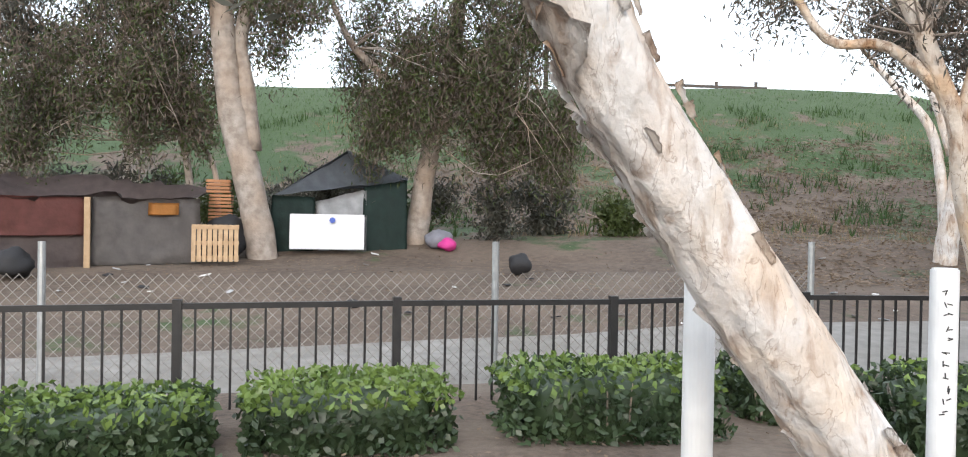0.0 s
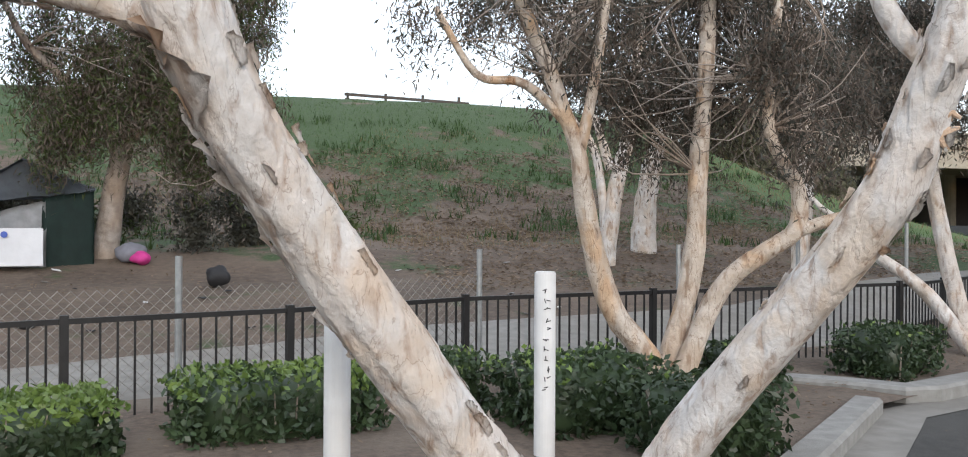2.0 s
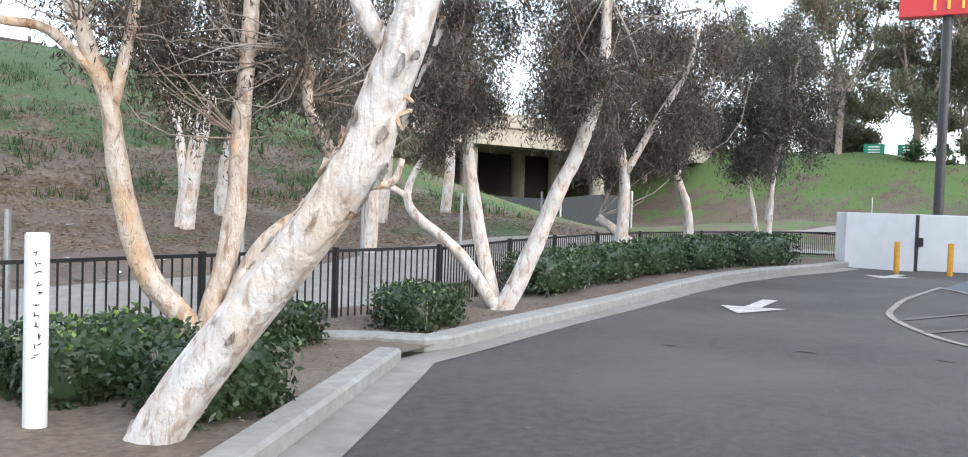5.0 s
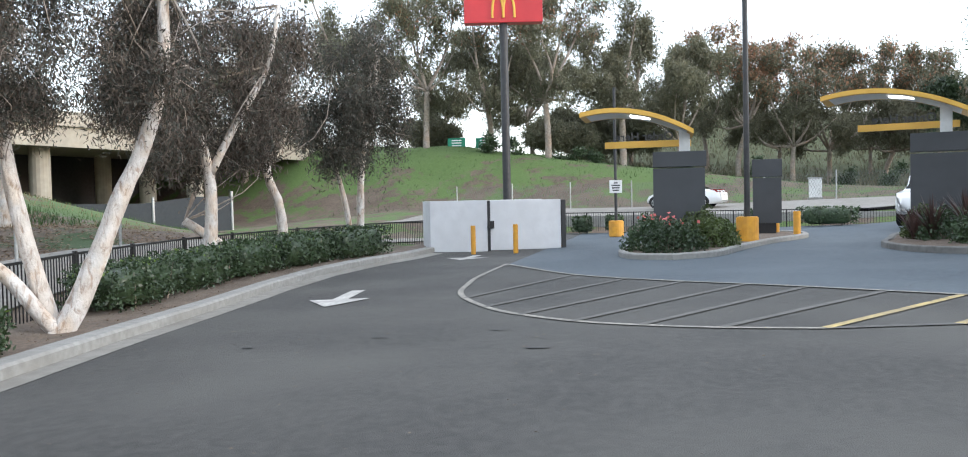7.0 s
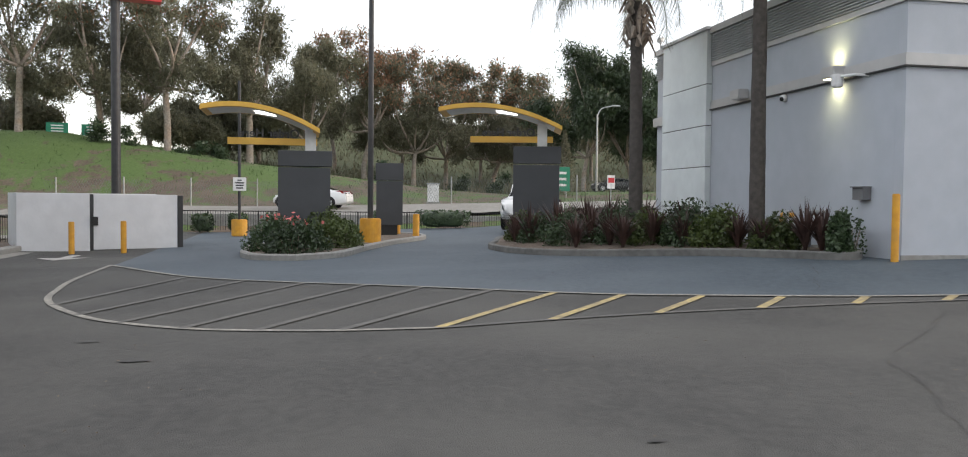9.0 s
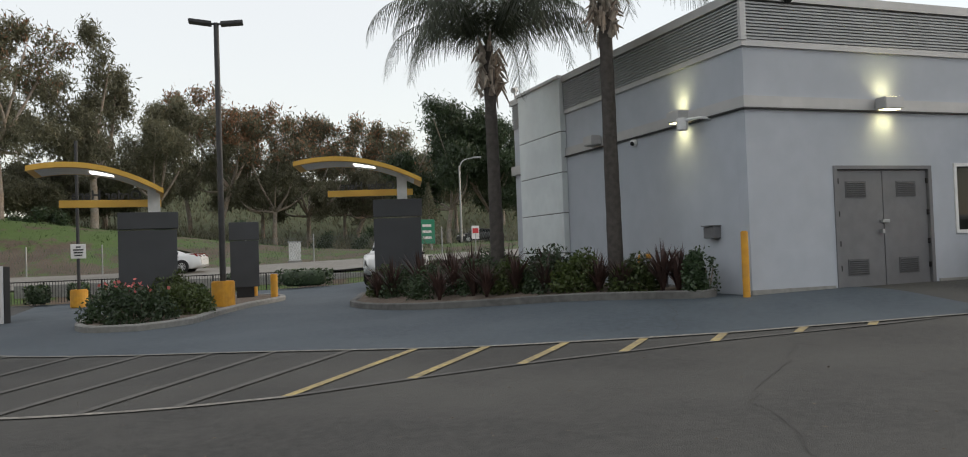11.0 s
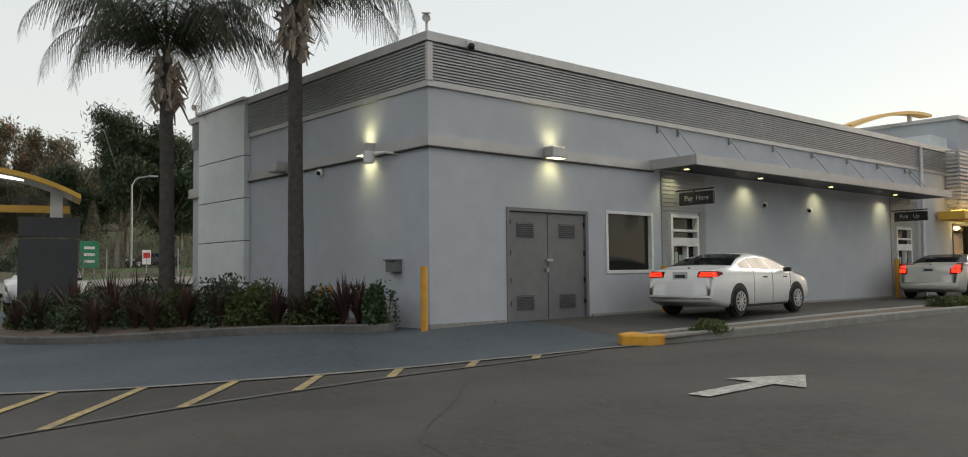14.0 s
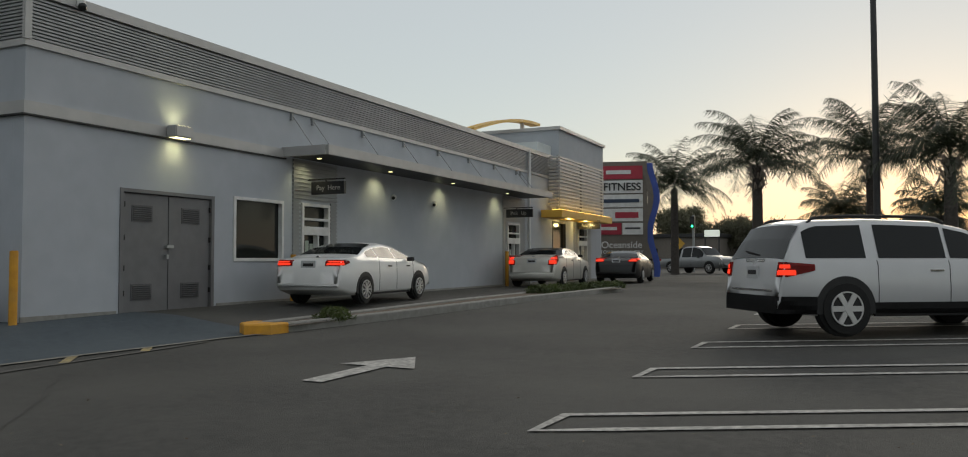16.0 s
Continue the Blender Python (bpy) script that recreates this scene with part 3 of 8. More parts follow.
def arrow(tip, tail, w=0.62, label="white painted arrow on asphalt"):
    d = Vector((tip[0] - tail[0], tip[1] - tail[1]))
    n, e = Vector((-d.y, d.x)).normalized(), d.normalized()
    T, B = Vector(tip), Vector(tail)
    neck = T - e * d.length * 0.42
    bm = bmesh.new()
    for poly in ([T, neck + n * w, neck - n * w], [neck + n * 0.13, neck - n * 0.13, B - n * 0.13, B + n * 0.13]):
        flat_poly(bm, [(p.x, p.y) for p in poly], 0.014)
    tagged(part("arrow_marking", bm, ROAD_WHITE), label, "road marking", kind="structure")


arrow((11.1, 6.98), (13.5, 7.72), 0.52)
arrow((21.3, 8.9), (23.2, 9.1))
arrow((6.83, -8.62), (6.76, -6.75), 0.5)
arrow((6.2, -24.5), (6.4, -21.5))
for x0, ya in ((3.8, -6.13), (3.97, -8.66), (4.11, -11.08), (4.26, -13.45), (4.44, -15.9), (4.62, -18.35)):
    bm = bmesh.new()
    stripe(bm, [(x0 - 5.4, ya - 3.15 + 0.26), (x0 + 0.03, ya - 0.3 + 0.6), (x0 + 0.05, ya - 0.3), (x0 - 5.4, ya - 3.15 - 0.3)], 0.1, 0.012)
    tagged(part("parking_line", bm, ROAD_WHITE), "white double parking bay line with closed end", "road marking", "parking lines", kind="structure")

# ---- building ----
BYAW = math.degrees(math.atan2(-0.9947, 0.103))


def bpt(s, d, z):
    """A point s metres along the long wall, d metres out from it (negative: into the building)."""
    return Vector((13.978 + 0.103 * s - 0.9947 * d, -8.05 - 0.9947 * s - 0.103 * d, z))


def bbox(bm, s0, s1, d0, d1, z0, z1, bevel=0.0):
    c = bpt((s0 + s1) / 2, (d0 + d1) / 2, (z0 + z1) / 2)
    return box(bm, (abs(s1 - s0), abs(d1 - d0), abs(z1 - z0)), c, BYAW, bevel)


def wall_piece(name, s0, s1, d0, d1, z0, z1, mat, parent, label="", bevel=0.0):
    return part(name, bbox(bmesh.new(), s0, s1, d0, d1, z0, z1, bevel), mat, parent, label)


house = empty("restaurant_building", "single-storey blue-grey stucco restaurant with silver louvred parapet", "building")
LEN, DEEP, Z0 = 31.3, 10.86, 0.25
# long wall, left open for the door, windows and pay windows
OPEN = [(1.87, 4.22, 0.42, 2.69), (4.79, 6.43, 1.37, 2.74), (7.07, 8.19, 1.3, 2.74), (19.34, 20.52, 1.3, 2.78), (24.2, 25.9, 0.9, 3.05), (27.6, 28.9, 1.3, 2.9)]
cur = 0.0
for s0, s1, z0, z1 in OPEN:
    wall_piece("wall", cur, s0, -0.25, 0, Z0, 5.0, STUCCO, house)
    wall_piece("wall", s0, s1, -0.25, 0, z1, 5.0, STUCCO, house)
    wall_piece("wall", s0, s1, -0.25, 0, Z0, z0, STUCCO, house)
    cur = s1
wall_piece("wall", cur, LEN, -0.25, 0, Z0, 5.0, STUCCO, house)
wall_piece("end_wall", 0, 0.25, -DEEP, -0.252, Z0, 5.0, STUCCO, house)
wall_piece("back_wall", 0.25, LEN, -DEEP, -DEEP + 0.25, Z0, 5.0, STUCCO, house)
wall_piece("far_wall", LEN - 0.25, LEN - 0.001, -DEEP + 0.251, -0.252, Z0, 5.0, STUCCO, house)
wall_piece("roof", 0.26, LEN - 0.26, -DEEP + 0.26, -0.26, 4.8, 5.0, STUCCO, house)
wall_piece("plinth", -0.03, 1.8, 0.003, 0.035, Z0, 0.5, CONCRETE, house)
wall_piece("plinth", 4.3, LEN, 0.003, 0.035, Z0, 0.52, CONCRETE, house)
# silver band
wall_piece("band", -0.05, 6.45, 0.003, 0.05, 3.72, 3.92, SILVER, house, "pale silver metal band")
wall_piece("band", -0.05, -0.003, -7.26, 0.05, 3.72, 3.92, SILVER, house, "pale silver metal band")
wall_piece("drip_edge", -0.07, 6.45, 0.003, 0.065, 3.69, 3.716, BLACK_METAL, house)
wall_piece("drip_edge", -0.07, -0.003, -7.45, 0.065, 3.69, 3.716, BLACK_METAL, house)
# louvred parapet
for a in (0, 1):
    for k in range(12):
        z = 4.925 + k * 0.057
        if a == 0:
            wall_piece("louvre_slat", -0.03, 21.3, 0.0, 0.06, z, z + 0.034, LOUVRE, house)
            wall_piece("louvre_slat", 21.5, 25.1, 0.0, 0.06, z, z + 0.034, LOUVRE, house)
        else:
            wall_piece("louvre_slat", -0.06, 0.0, -7.26, -0.01, z, z + 0.034, LOUVRE, house)
            wall_piece("louvre_slat", -0.06, 0.0, -10.85, -10.13, z, z + 0.034, LOUVRE, house)
wall_piece("parapet", 0.002, 25.2, -0.25, -0.002, 5.0, 5.62, LOUVRE, house)
wall_piece("parapet", 0.002, 0.25, -10.85, -0.252, 5.0, 5.62, LOUVRE, house)
wall_piece("parapet_cap", -0.1, 25.2, -0.3, 0.1, 5.62, 5.785, SILVER, house)
wall_piece("parapet_cap", -0.1, 0.3, -10.95, -0.302, 5.62, 5.785, SILVER, house)
wall_piece("fascia", -0.05, 25.2, 0.003, 0.05, 4.8, 4.91, SILVER, house)
wall_piece("fascia", -0.05, -0.003, -7.26, 0.05, 4.8, 4.91, SILVER, house)
wall_piece("corner_trim", -0.07, 0.05, 0.003, 0.075, 4.9, 5.6, SILVER, house)
# pilaster of pale panels on the end wall
for k, (z0, z1) in enumerate(((0.3, 1.22), (1.24, 2.25), (2.27, 3.3), (3.32, 4.35), (4.37, 5.72))):
    wall_piece("panel", -0.16, -0.003, -10.1, -7.28, z0, z1, STUCCO_LIGHT, house, bevel=0.015)
wall_piece("panel_cap", -0.22, -0.102, -10.16, -7.22, 5.725, 5.8, SILVER, house)
wall_piece("panel_core", -0.14, -0.004, -10.08, -7.3, 0.3, 5.7, DARK_METAL_AND_SHADE, house)
wall_piece("end_band", -0.12, -0.003, -10.9, -10.12, 3.55, 3.8, SILVER, house)


# ---- building details ----
def glass_mat(name, colour, rough=0.05):
    m = bpy.data.materials.new(name)
    m.use_nodes = True
    b = m.node_tree.nodes["Principled BSDF"]
    b.inputs["Base Color"].default_value = (*colour, 1)
    b.inputs["Roughness"].default_value = rough
    b.inputs["Specular IOR Level"].default_value = 0.25
    return m


GLASS_DARK = glass_mat("dark_window_glass", (0.02, 0.022, 0.02))
GLASS_CAR = glass_mat("tinted_car_glass", (0.012, 0.014, 0.015))
SIGN_BLACK = M("black_sign_face", (0.02, 0.02, 0.022), (0.016, 0.016, 0.018), 2, 0.4, 0.0)
LIT = glow("lamp_lens", (1.0, 0.9, 0.5), 3.0)
LIT_WARM = glow("downlight_lens", (1.0, 0.86, 0.4), 1.6)
CREAM = M("paper_notice", (0.55, 0.6, 0.52), (0.4, 0.48, 0.4), 9, 0.7, 0.0)

# the rooms behind the windows
wall_piece("inner_floor", 0.26, LEN - 0.26, -5, -0.26, 0.3, 0.42, PAVE, house)
wall_piece("inner_wall", 0.26, LEN - 0.26, -5.2, -5, 0.3, 4.8, STUCCO, house)

door = part("door_1", bbox(bmesh.new(), 1.95, 4.14, -0.12, -0.09, 0.44, 2.62), DOOR_GREY, house)
for nm, (a, b, z0, z1) in {"jamb": (1.87, 1.95, 0.42, 2.69), "jamb ": (4.14, 4.22, 0.42, 2.69), "lintel": (1.95, 4.14, 2.62, 2.69)}.items():
    part(nm.strip(), bbox(bmesh.new(), a, b, -0.13, 0.02, z0, z1, 0.006), DOOR_GREY, house)
for a, b in ((1.97, 3.03), (3.05, 4.12)):
    part("leaf", bbox(bmesh.new(), a, b, -0.088, -0.03, 0.45, 2.6, 0.006), DOOR_GREY, door)
    for z0 in (0.66, 2.1):
        c = (a + b) / 2 - (0.1 if a < 2 else -0.02)
        bm = bbox(bmesh.new(), c - 0.24, c + 0.24, -0.028, -0.018, z0, z0 + 0.3)
        for k in range(7):
            p = bpt(c, -0.012, z0 + 0.04 + k * 0.038)
            box(bm, (0.42, 0.02, 0.012), p, BYAW, 0, 30)
        part("vent", bm, LOUVRE_DOOR, door, "grey louvred vent in the door")
part("hasp", bbox(bmesh.new(), 2.95, 3.12, -0.028, 0.04, 1.62, 1.68, 0.006), GALV, door, "steel hasp")
part("handle", bbox(bmesh.new(), 2.93, 2.98, -0.028, 0.05, 1.42, 1.5), GALV, door, "steel handle")
for a in (1.955, 4.1):
    for z in (0.75, 1.2, 1.75, 2.35):
        part("hinge", bbox(bmesh.new(), a, a + 0.03, -0.03, 0.012, z, z + 0.1), BLACK_METAL, door)

win = part("window_1", bbox(bmesh.new(), 4.86, 6.36, -0.1, -0.08, 1.44, 2.67), GLASS_DARK, house, "dark tinted window pane")
for a, b, z0, z1 in ((4.79, 4.86, 1.37, 2.74), (6.36, 6.43, 1.37, 2.74), (4.86, 6.36, 1.37, 1.44), (4.86, 6.36, 2.67, 2.74)):
    part("window_frame", bbox(bmesh.new(), a, b, -0.1, 0.025, z0, z1, 0.005), WHITE, win)


def corrugated(s0, s1, hole):
    n = 0
    z = 0.55
    while z < 3.72:
        for a, b in ((s0, hole[0] - 0.04), (hole[1] + 0.04, s1)) if hole[2] - 0.08 < z < hole[3] + 0.02 else ((s0, s1),):
            wall_piece("corrugation", a, b, 0.003, 0.035, z, z + 0.055, LOUVRE, house)
        z += 0.095
    wall_piece("corrugated_backing", s0, s1, 0.0035, 0.006, 0.5, hole[2] - 0.06, LOUVRE, house)
    wall_piece("corrugated_backing", s0, s1, 0.0035, 0.006, hole[3] + 0.06, 3.75, LOUVRE, house)
    wall_piece("corrugated_backing", s0, hole[0] - 0.06, 0.0035, 0.006, hole[2] - 0.06, hole[3] + 0.06, LOUVRE, house)
    wall_piece("corrugated_backing", hole[1] + 0.06, s1, 0.0035, 0.006, hole[2] - 0.06, hole[3] + 0.06, LOUVRE, house)


def service_window(s0, s1, z0, z1, dz=0.0):
    w = part("window_2", bbox(bmesh.new(), s0 + 0.05, s1 - 0.05, -0.12, -0.1, z0 + 0.05, z1 - 0.05), GLASS_DARK, house, "dark service window pane")
    H = z1 - z0
    for a, b, c, d in ((s0, s0 + 0.08, z0, z1), (s1 - 0.08, s1, z0, z1), (s0 + 0.08, s1 - 0.08, z1 - 0.07, z1), (s0 + 0.08, s1 - 0.08, z0 + H * 0.72, z0 + H * 0.76), (s0 + 0.08, s1 - 0.08, z0 + H * 0.48, z0 + H * 0.62), (s0 + 0.08, s1 - 0.08, z0, z0 + 0.08), ((s0 + s1) / 2 + 0.05, (s0 + s1) / 2 + 0.1, z0 + 0.08, z0 + H * 0.48)):
        part("window_frame", bbox(bmesh.new(), a, b, -0.09, 0.05, c, d, 0.005), WHITE, w)
    for k in range(3):
        part("notice", bbox(bmesh.new(), s0 + 0.14 + k * 0.17, s0 + 0.27 + k * 0.17, -0.098, -0.094, z0 + H * 0.18, z0 + H * (0.34 + 0.05 * (k % 2))), CREAM, w, "pale paper notice")
    return w


corrugated(6.75, 8.5, OPEN[2])
service_window(*OPEN[2])
corrugated(18.95, 21.1, OPEN[3])
service_window(*OPEN[3])
corrugated(27.0, 29.5, OPEN[5])
service_window(*OPEN[5])
wn3 = part("window_3", bbox(bmesh.new(), 24.25, 25.85, -0.12, -0.1, 0.95, 3.0), GLASS_DARK, house, "tall dark shop window")
for a, b, c, d in ((24.2, 24.27, 0.9, 3.05), (25.83, 25.9, 0.9, 3.05), (24.27, 25.83, 2.98, 3.05), (24.27, 25.83, 0.9, 0.97)):
    part("window_frame", bbox(bmesh.new(), a, b, -0.12, 0.02, c, d), DARK_METAL_AND_SHADE, wn3)

# awning on struts
aw = empty("awning", "grey metal awning hung on thin struts over the pay windows", "awning", bpt(6.42, 0, 3.7))
aw_inv = aw.matrix_world.inverted()


def hung(name, bm, mat, parent, label=""):
    """A part given in world coordinates under an Empty that stands elsewhere."""
    ob = part(name, bm, mat, parent, label)
    ob.matrix_parent_inverse = parent.matrix_world.inverted()
    return ob


hung("deck", bbox(bmesh.new(), 6.42, 20.8, 0.07, 1.2, 3.82, 3.9), LOUVRE, aw)
hung("fascia", bbox(bmesh.new(), 6.4, 20.82, 1.2, 1.26, 3.74, 3.96, 0.008), SILVER, aw)
hung("fascia", bbox(bmesh.new(), 6.36, 6.42, 0.0, 1.2, 3.74, 3.96, 0.008), SILVER, aw)
# soffit coloured dark so that it holds the shadow beneath the awning
hung("soffit", bbox(bmesh.new(), 6.43, 20.79, 0.07, 1.19, 3.76, 3.818), DARK_METAL_AND_SHADE, aw)
for s in (6.67, 7.46, 9.64, 11.76, 13.88, 16.05, 18.13, 20.2, 20.6):
    bm = tube(bmesh.new(), [bpt(s, 0.06, 4.72), bpt(s, 0.7, 3.9)], 0.014, 6)
    bbox(bm, s - 0.03, s + 0.03, 0.0, 0.07, 4.62, 4.78)
    hung("strut", bm, LOUVRE, aw)
for s in (7.1, 10.28, 14.0, 18.25):
    p = bpt(s, 0.5, 3.752)
    hung("downlight", cyl(bmesh.new(), 0.06, 0.014, p, 16), LIT_WARM, aw, "glowing round downlight")
    lp = new("downlight_lamp", bpy.data.lights.new("downlight_lamp", "SPOT"))
    lp.data.energy, lp.data.spot_size, lp.data.spot_blend, lp.data.color, lp.data.shadow_soft_size = 15, radians(120), 0.9, (1.0, 0.92, 0.55), 0.08
    lp.matrix_world = look(bpt(s, 0.42, 3.7), bpt(s, -0.1, 2.4))


def text_ob(name, body, size, mat, m, parent=None, extrude=0.004, bold=0.0, label=""):
    cu = bpy.data.curves.new(name, "FONT")
    cu.body, cu.size, cu.extrude, cu.offset = body, size, extrude, bold
    cu.align_x, cu.align_y = "CENTER", "CENTER"
    tmp = bpy.data.objects.new(name, cu)
    me = bpy.data.meshes.new_from_object(tmp)
    bpy.data.objects.remove(tmp)
    me.materials.append(mat)
    ob = new(name, me)
    if parent:
        ob.parent = parent
        ob.matrix_parent_inverse = parent.matrix_world.inverted()
    ob.matrix_basis = m
    return tagged(ob, label)


def facing(at, normal, up=(0, 0, 1)):
    """The pose of a flat thing whose face looks along normal."""
    z = Vector(normal).normalized()
    x = Vector(up).cross(z).normalized()
    y = z.cross(x)
    m = Matrix((x, y, z)).transposed().to_4x4()
    m.translation = at
    return m


U3, D3 = Vector((0.103, -0.9947, 0)), Vector((-0.9947, -0.103, 0))


def blade_sign(s, text, z=3.09, reach=1.15):
    e = empty("blade_sign", "black blade sign with pale lettering over a service window", "sign", bpt(s, 0, z))
    hung("board", bbox(bmesh.new(), s - 0.04, s + 0.04, 0.12, reach, z - 0.15, z + 0.15, 0.008), SIGN_BLACK, e)
    hung("bracket", bbox(bmesh.new(), s - 0.015, s + 0.015, 0.0, reach, z + 0.19, z + 0.22), BLACK_METAL, e)
    hung("bracket", bbox(bmesh.new(), s - 0.012, s + 0.012, 0.5, 0.53, z + 0.14, z + 0.2), BLACK_METAL, e)
    for word, shift in zip(text.split(), (-0.2, 0.18)):
        text_ob("lettering", word, 0.17, SILVER, facing(bpt(s - 0.045, (reach + 0.12) / 2 + shift, z), -U3), e, 0.002)


blade_sign(7.35, "Pay Here", reach=1.05)
blade_sign(19.05, "Pick Up")
blade_sign(27.3, "Pick Up", 2.95)

# downpipe, tower, screen, yellow canopy
part("downpipe", tube(bmesh.new(), [bpt(21.4, 0.09, 0.4), bpt(21.4, 0.09, 5.7)], 0.055, 10), WHITE, house)
wall_piece("tower", 24.8, 31.35, -6.0, 0.1, 4.9, 7.0, STUCCO, house)
wall_piece("tower_cap", 24.7, 31.45, -6.1, 0.2, 7.0, 7.14, SILVER, house)
wall_piece("tower_wall", 24.8, 31.35, 0.003, 0.1, 3.4, 4.9, STUCCO, house)
wall_piece("screen_panel", 23.2, 24.8, -2.5, -0.26, 5.0, 6.3, STUCCO_LIGHT, house)
scr = empty("slatted_screen", "screen of pale horizontal slats over a yellow canopy", "screen", bpt(24, 0, 3.6))
for k in range(15):
    hung("slat", bbox(bmesh.new(), 23.6, 29.9, 0.5, 0.56, 3.62 + k * 0.143, 3.7 + k * 0.143), SILVER, scr)
    hung("slat", bbox(bmesh.new(), 23.55, 23.61, 0.1, 0.5, 3.62 + k * 0.143, 3.7 + k * 0.143), SILVER, scr)
for s in (23.63, 26.7, 29.85):
    hung("post", bbox(bmesh.new(), s - 0.03, s + 0.03, 0.42, 0.5, 3.5, 5.75), LOUVRE, scr)
yc = empty("yellow_canopy", "golden yellow canopy glowing underneath over the pick-up window", "canopy", bpt(23, 0, 3.2))
hung("fascia", bbox(bmesh.new(), 22.6, 29.8, 0.11, 1.0, 3.12, 3.42, 0.02), YELLOW, yc)
hung("light_strip", bbox(bmesh.new(), 22.8, 29.7, 0.5, 0.9, 3.425, 3.45), glow("warm_strip", (1.0, 0.6, 0.12), 2.5), yc)
for s in (24.6, 26.9):
    lp = new("canopy_lamp", bpy.data.lights.new("canopy_lamp", "POINT"))
    lp.data.energy, lp.data.color, lp.data.shadow_soft_size = 14, (1.0, 0.75, 0.3), 0.1
    lp.location = bpt(s, 0.6, 3.0)
arc = empty("roof_arch", "golden arched fin standing on the roof", "roof fin", bpt(20, -3.5, 5.6))
bm = bmesh.new()
ring = []
for k in range(17):
    f = k / 16
    ring.append(bpt(21.1 + 7.4 * f, -2.4, 6.3 + 1.6 * math.sin(math.pi * (0.07 + 0.43 * f))))
for k in range(16):
    box(bm, ((ring[k + 1] - ring[k]).length * 1.02, 0.5, 0.12), (ring[k] + ring[k + 1]) / 2, BYAW, 0, 0, -math.degrees(math.asin((ring[k + 1].z - ring[k].z) / (ring[k + 1] - ring[k]).length)))
hung("fin", bm, YELLOW, arc)
hung("post", bbox(bmesh.new(), 26.8, 26.95, -2.5, -2.35, 5.0, 7.75), WHITE, arc)


# wall lamps, security cameras, boxes and pipes
def wall_lamp(at, normal, lit=True):
    e = empty("wall_lamp", "silver box wall lamp " + ("glowing up and down the stucco" if lit else "unlit on the stucco"), "lamp", at)
    m = facing(at, normal)
    bm = bmesh.new()
    bmesh.ops.create_cube(bm, size=1, matrix=m @ Matrix.Translation((0, 0, 0.13)) @ Matrix.Diagonal((0.46, 0.22, 0.26, 1)))
    bmesh.ops.bevel(bm, geom=bm.edges[:], offset=0.02, segments=2, affect="EDGES")
    hung("housing", bm, SILVER, e)
    if lit:
        for s in (1, -1):
            bm = bmesh.new()
            bmesh.ops.create_cube(bm, size=1, matrix=m @ Matrix.Translation((0, 0.112 * s, 0.13)) @ Matrix.Diagonal((0.36, 0.008, 0.18, 1)))
            hung("lens", bm, LIT, e, "glowing lens")
            lp = new("wall_lamp_light", bpy.data.lights.new("wall_lamp_light", "SPOT"))
            lp.data.energy, lp.data.spot_size, lp.data.spot_blend, lp.data.color, lp.data.shadow_soft_size = (8 if s > 0 else 11), radians(130), 1.0, (1.0, 0.93, 0.5), 0.06
            p = Vector(at) + Vector(normal) * 0.2 + Vector((0, 0, 0.13 * s))
            lp.matrix_world = look(p, p + Vector((0, 0, s)) - Vector(normal) * 0.45)
    return e


def ept(e, out, z):
    """A point e metres along the end wall, out metres in front of it."""
    return bpt(-out, -e, z)


wall_lamp(ept(1.9, 0.0, 3.85), -U3)
wall_lamp(bpt(3.1, 0.05, 3.83), D3)
wall_lamp(ept(5.5, 0.05, 3.87), -U3, False)


def bullet_camera(at, aim, label):
    e = empty("security_camera", label, "camera", at)
    a, d = Vector(at), Vector(aim).normalized()
    hung("bracket", tube(bmesh.new(), [a, a + Vector((0, 0, 0.18)), a + Vector((0, 0, 0.24)) + d * 0.03], 0.025, 8), WHITE, e)
    m = facing(a + Vector((0, 0, 0.3)), d)
    bm = bmesh.new()
    bmesh.ops.create_cone(bm, cap_ends=True, segments=14, radius1=0.07, radius2=0.075, depth=0.36, matrix=m)
    hung("body", bm, WHITE, e)
    bm = bmesh.new()
    bmesh.ops.create_cube(bm, size=1, matrix=m @ Matrix.Translation((0, 0.085, 0.04)) @ Matrix.Diagonal((0.16, 0.015, 0.44, 1)))
    hung("hood", bm, WHITE, e)


bullet_camera(bpt(0.05, -0.1, 5.785), (-0.75, 0.5, -0.25), "white bullet security camera on the roof edge")
bullet_camera(ept(10.7, 0.0, 5.785), (-0.8, 0.5, -0.25), "white bullet security camera on the roof edge")
e = empty("security_camera", "white dome security camera at the roof edge", "camera", bpt(1.1, 0.1, 5.7))
hung("mount", cyl(bmesh.new(), 0.07, 0.1, bpt(0.9, 0.12, 5.7)), WHITE, e)
bm = bmesh.new()
bmesh.ops.create_uvsphere(bm, u_segments=16, v_segments=8, radius=0.075, matrix=Matrix.Translation(bpt(0.9, 0.16, 5.64)))
hung("dome", bm, GLASS_DARK, e)
e = empty("security_camera", "white swing-arm camera on the end wall beside the lamp", "camera", ept(1.3, 0, 3.6))
hung("arm", tube(bmesh.new(), [ept(1.0, 0, 3.68), ept(1.05, 0.22, 3.7), ept(1.5, 0.3, 3.72)], 0.025, 8), WHITE, e)
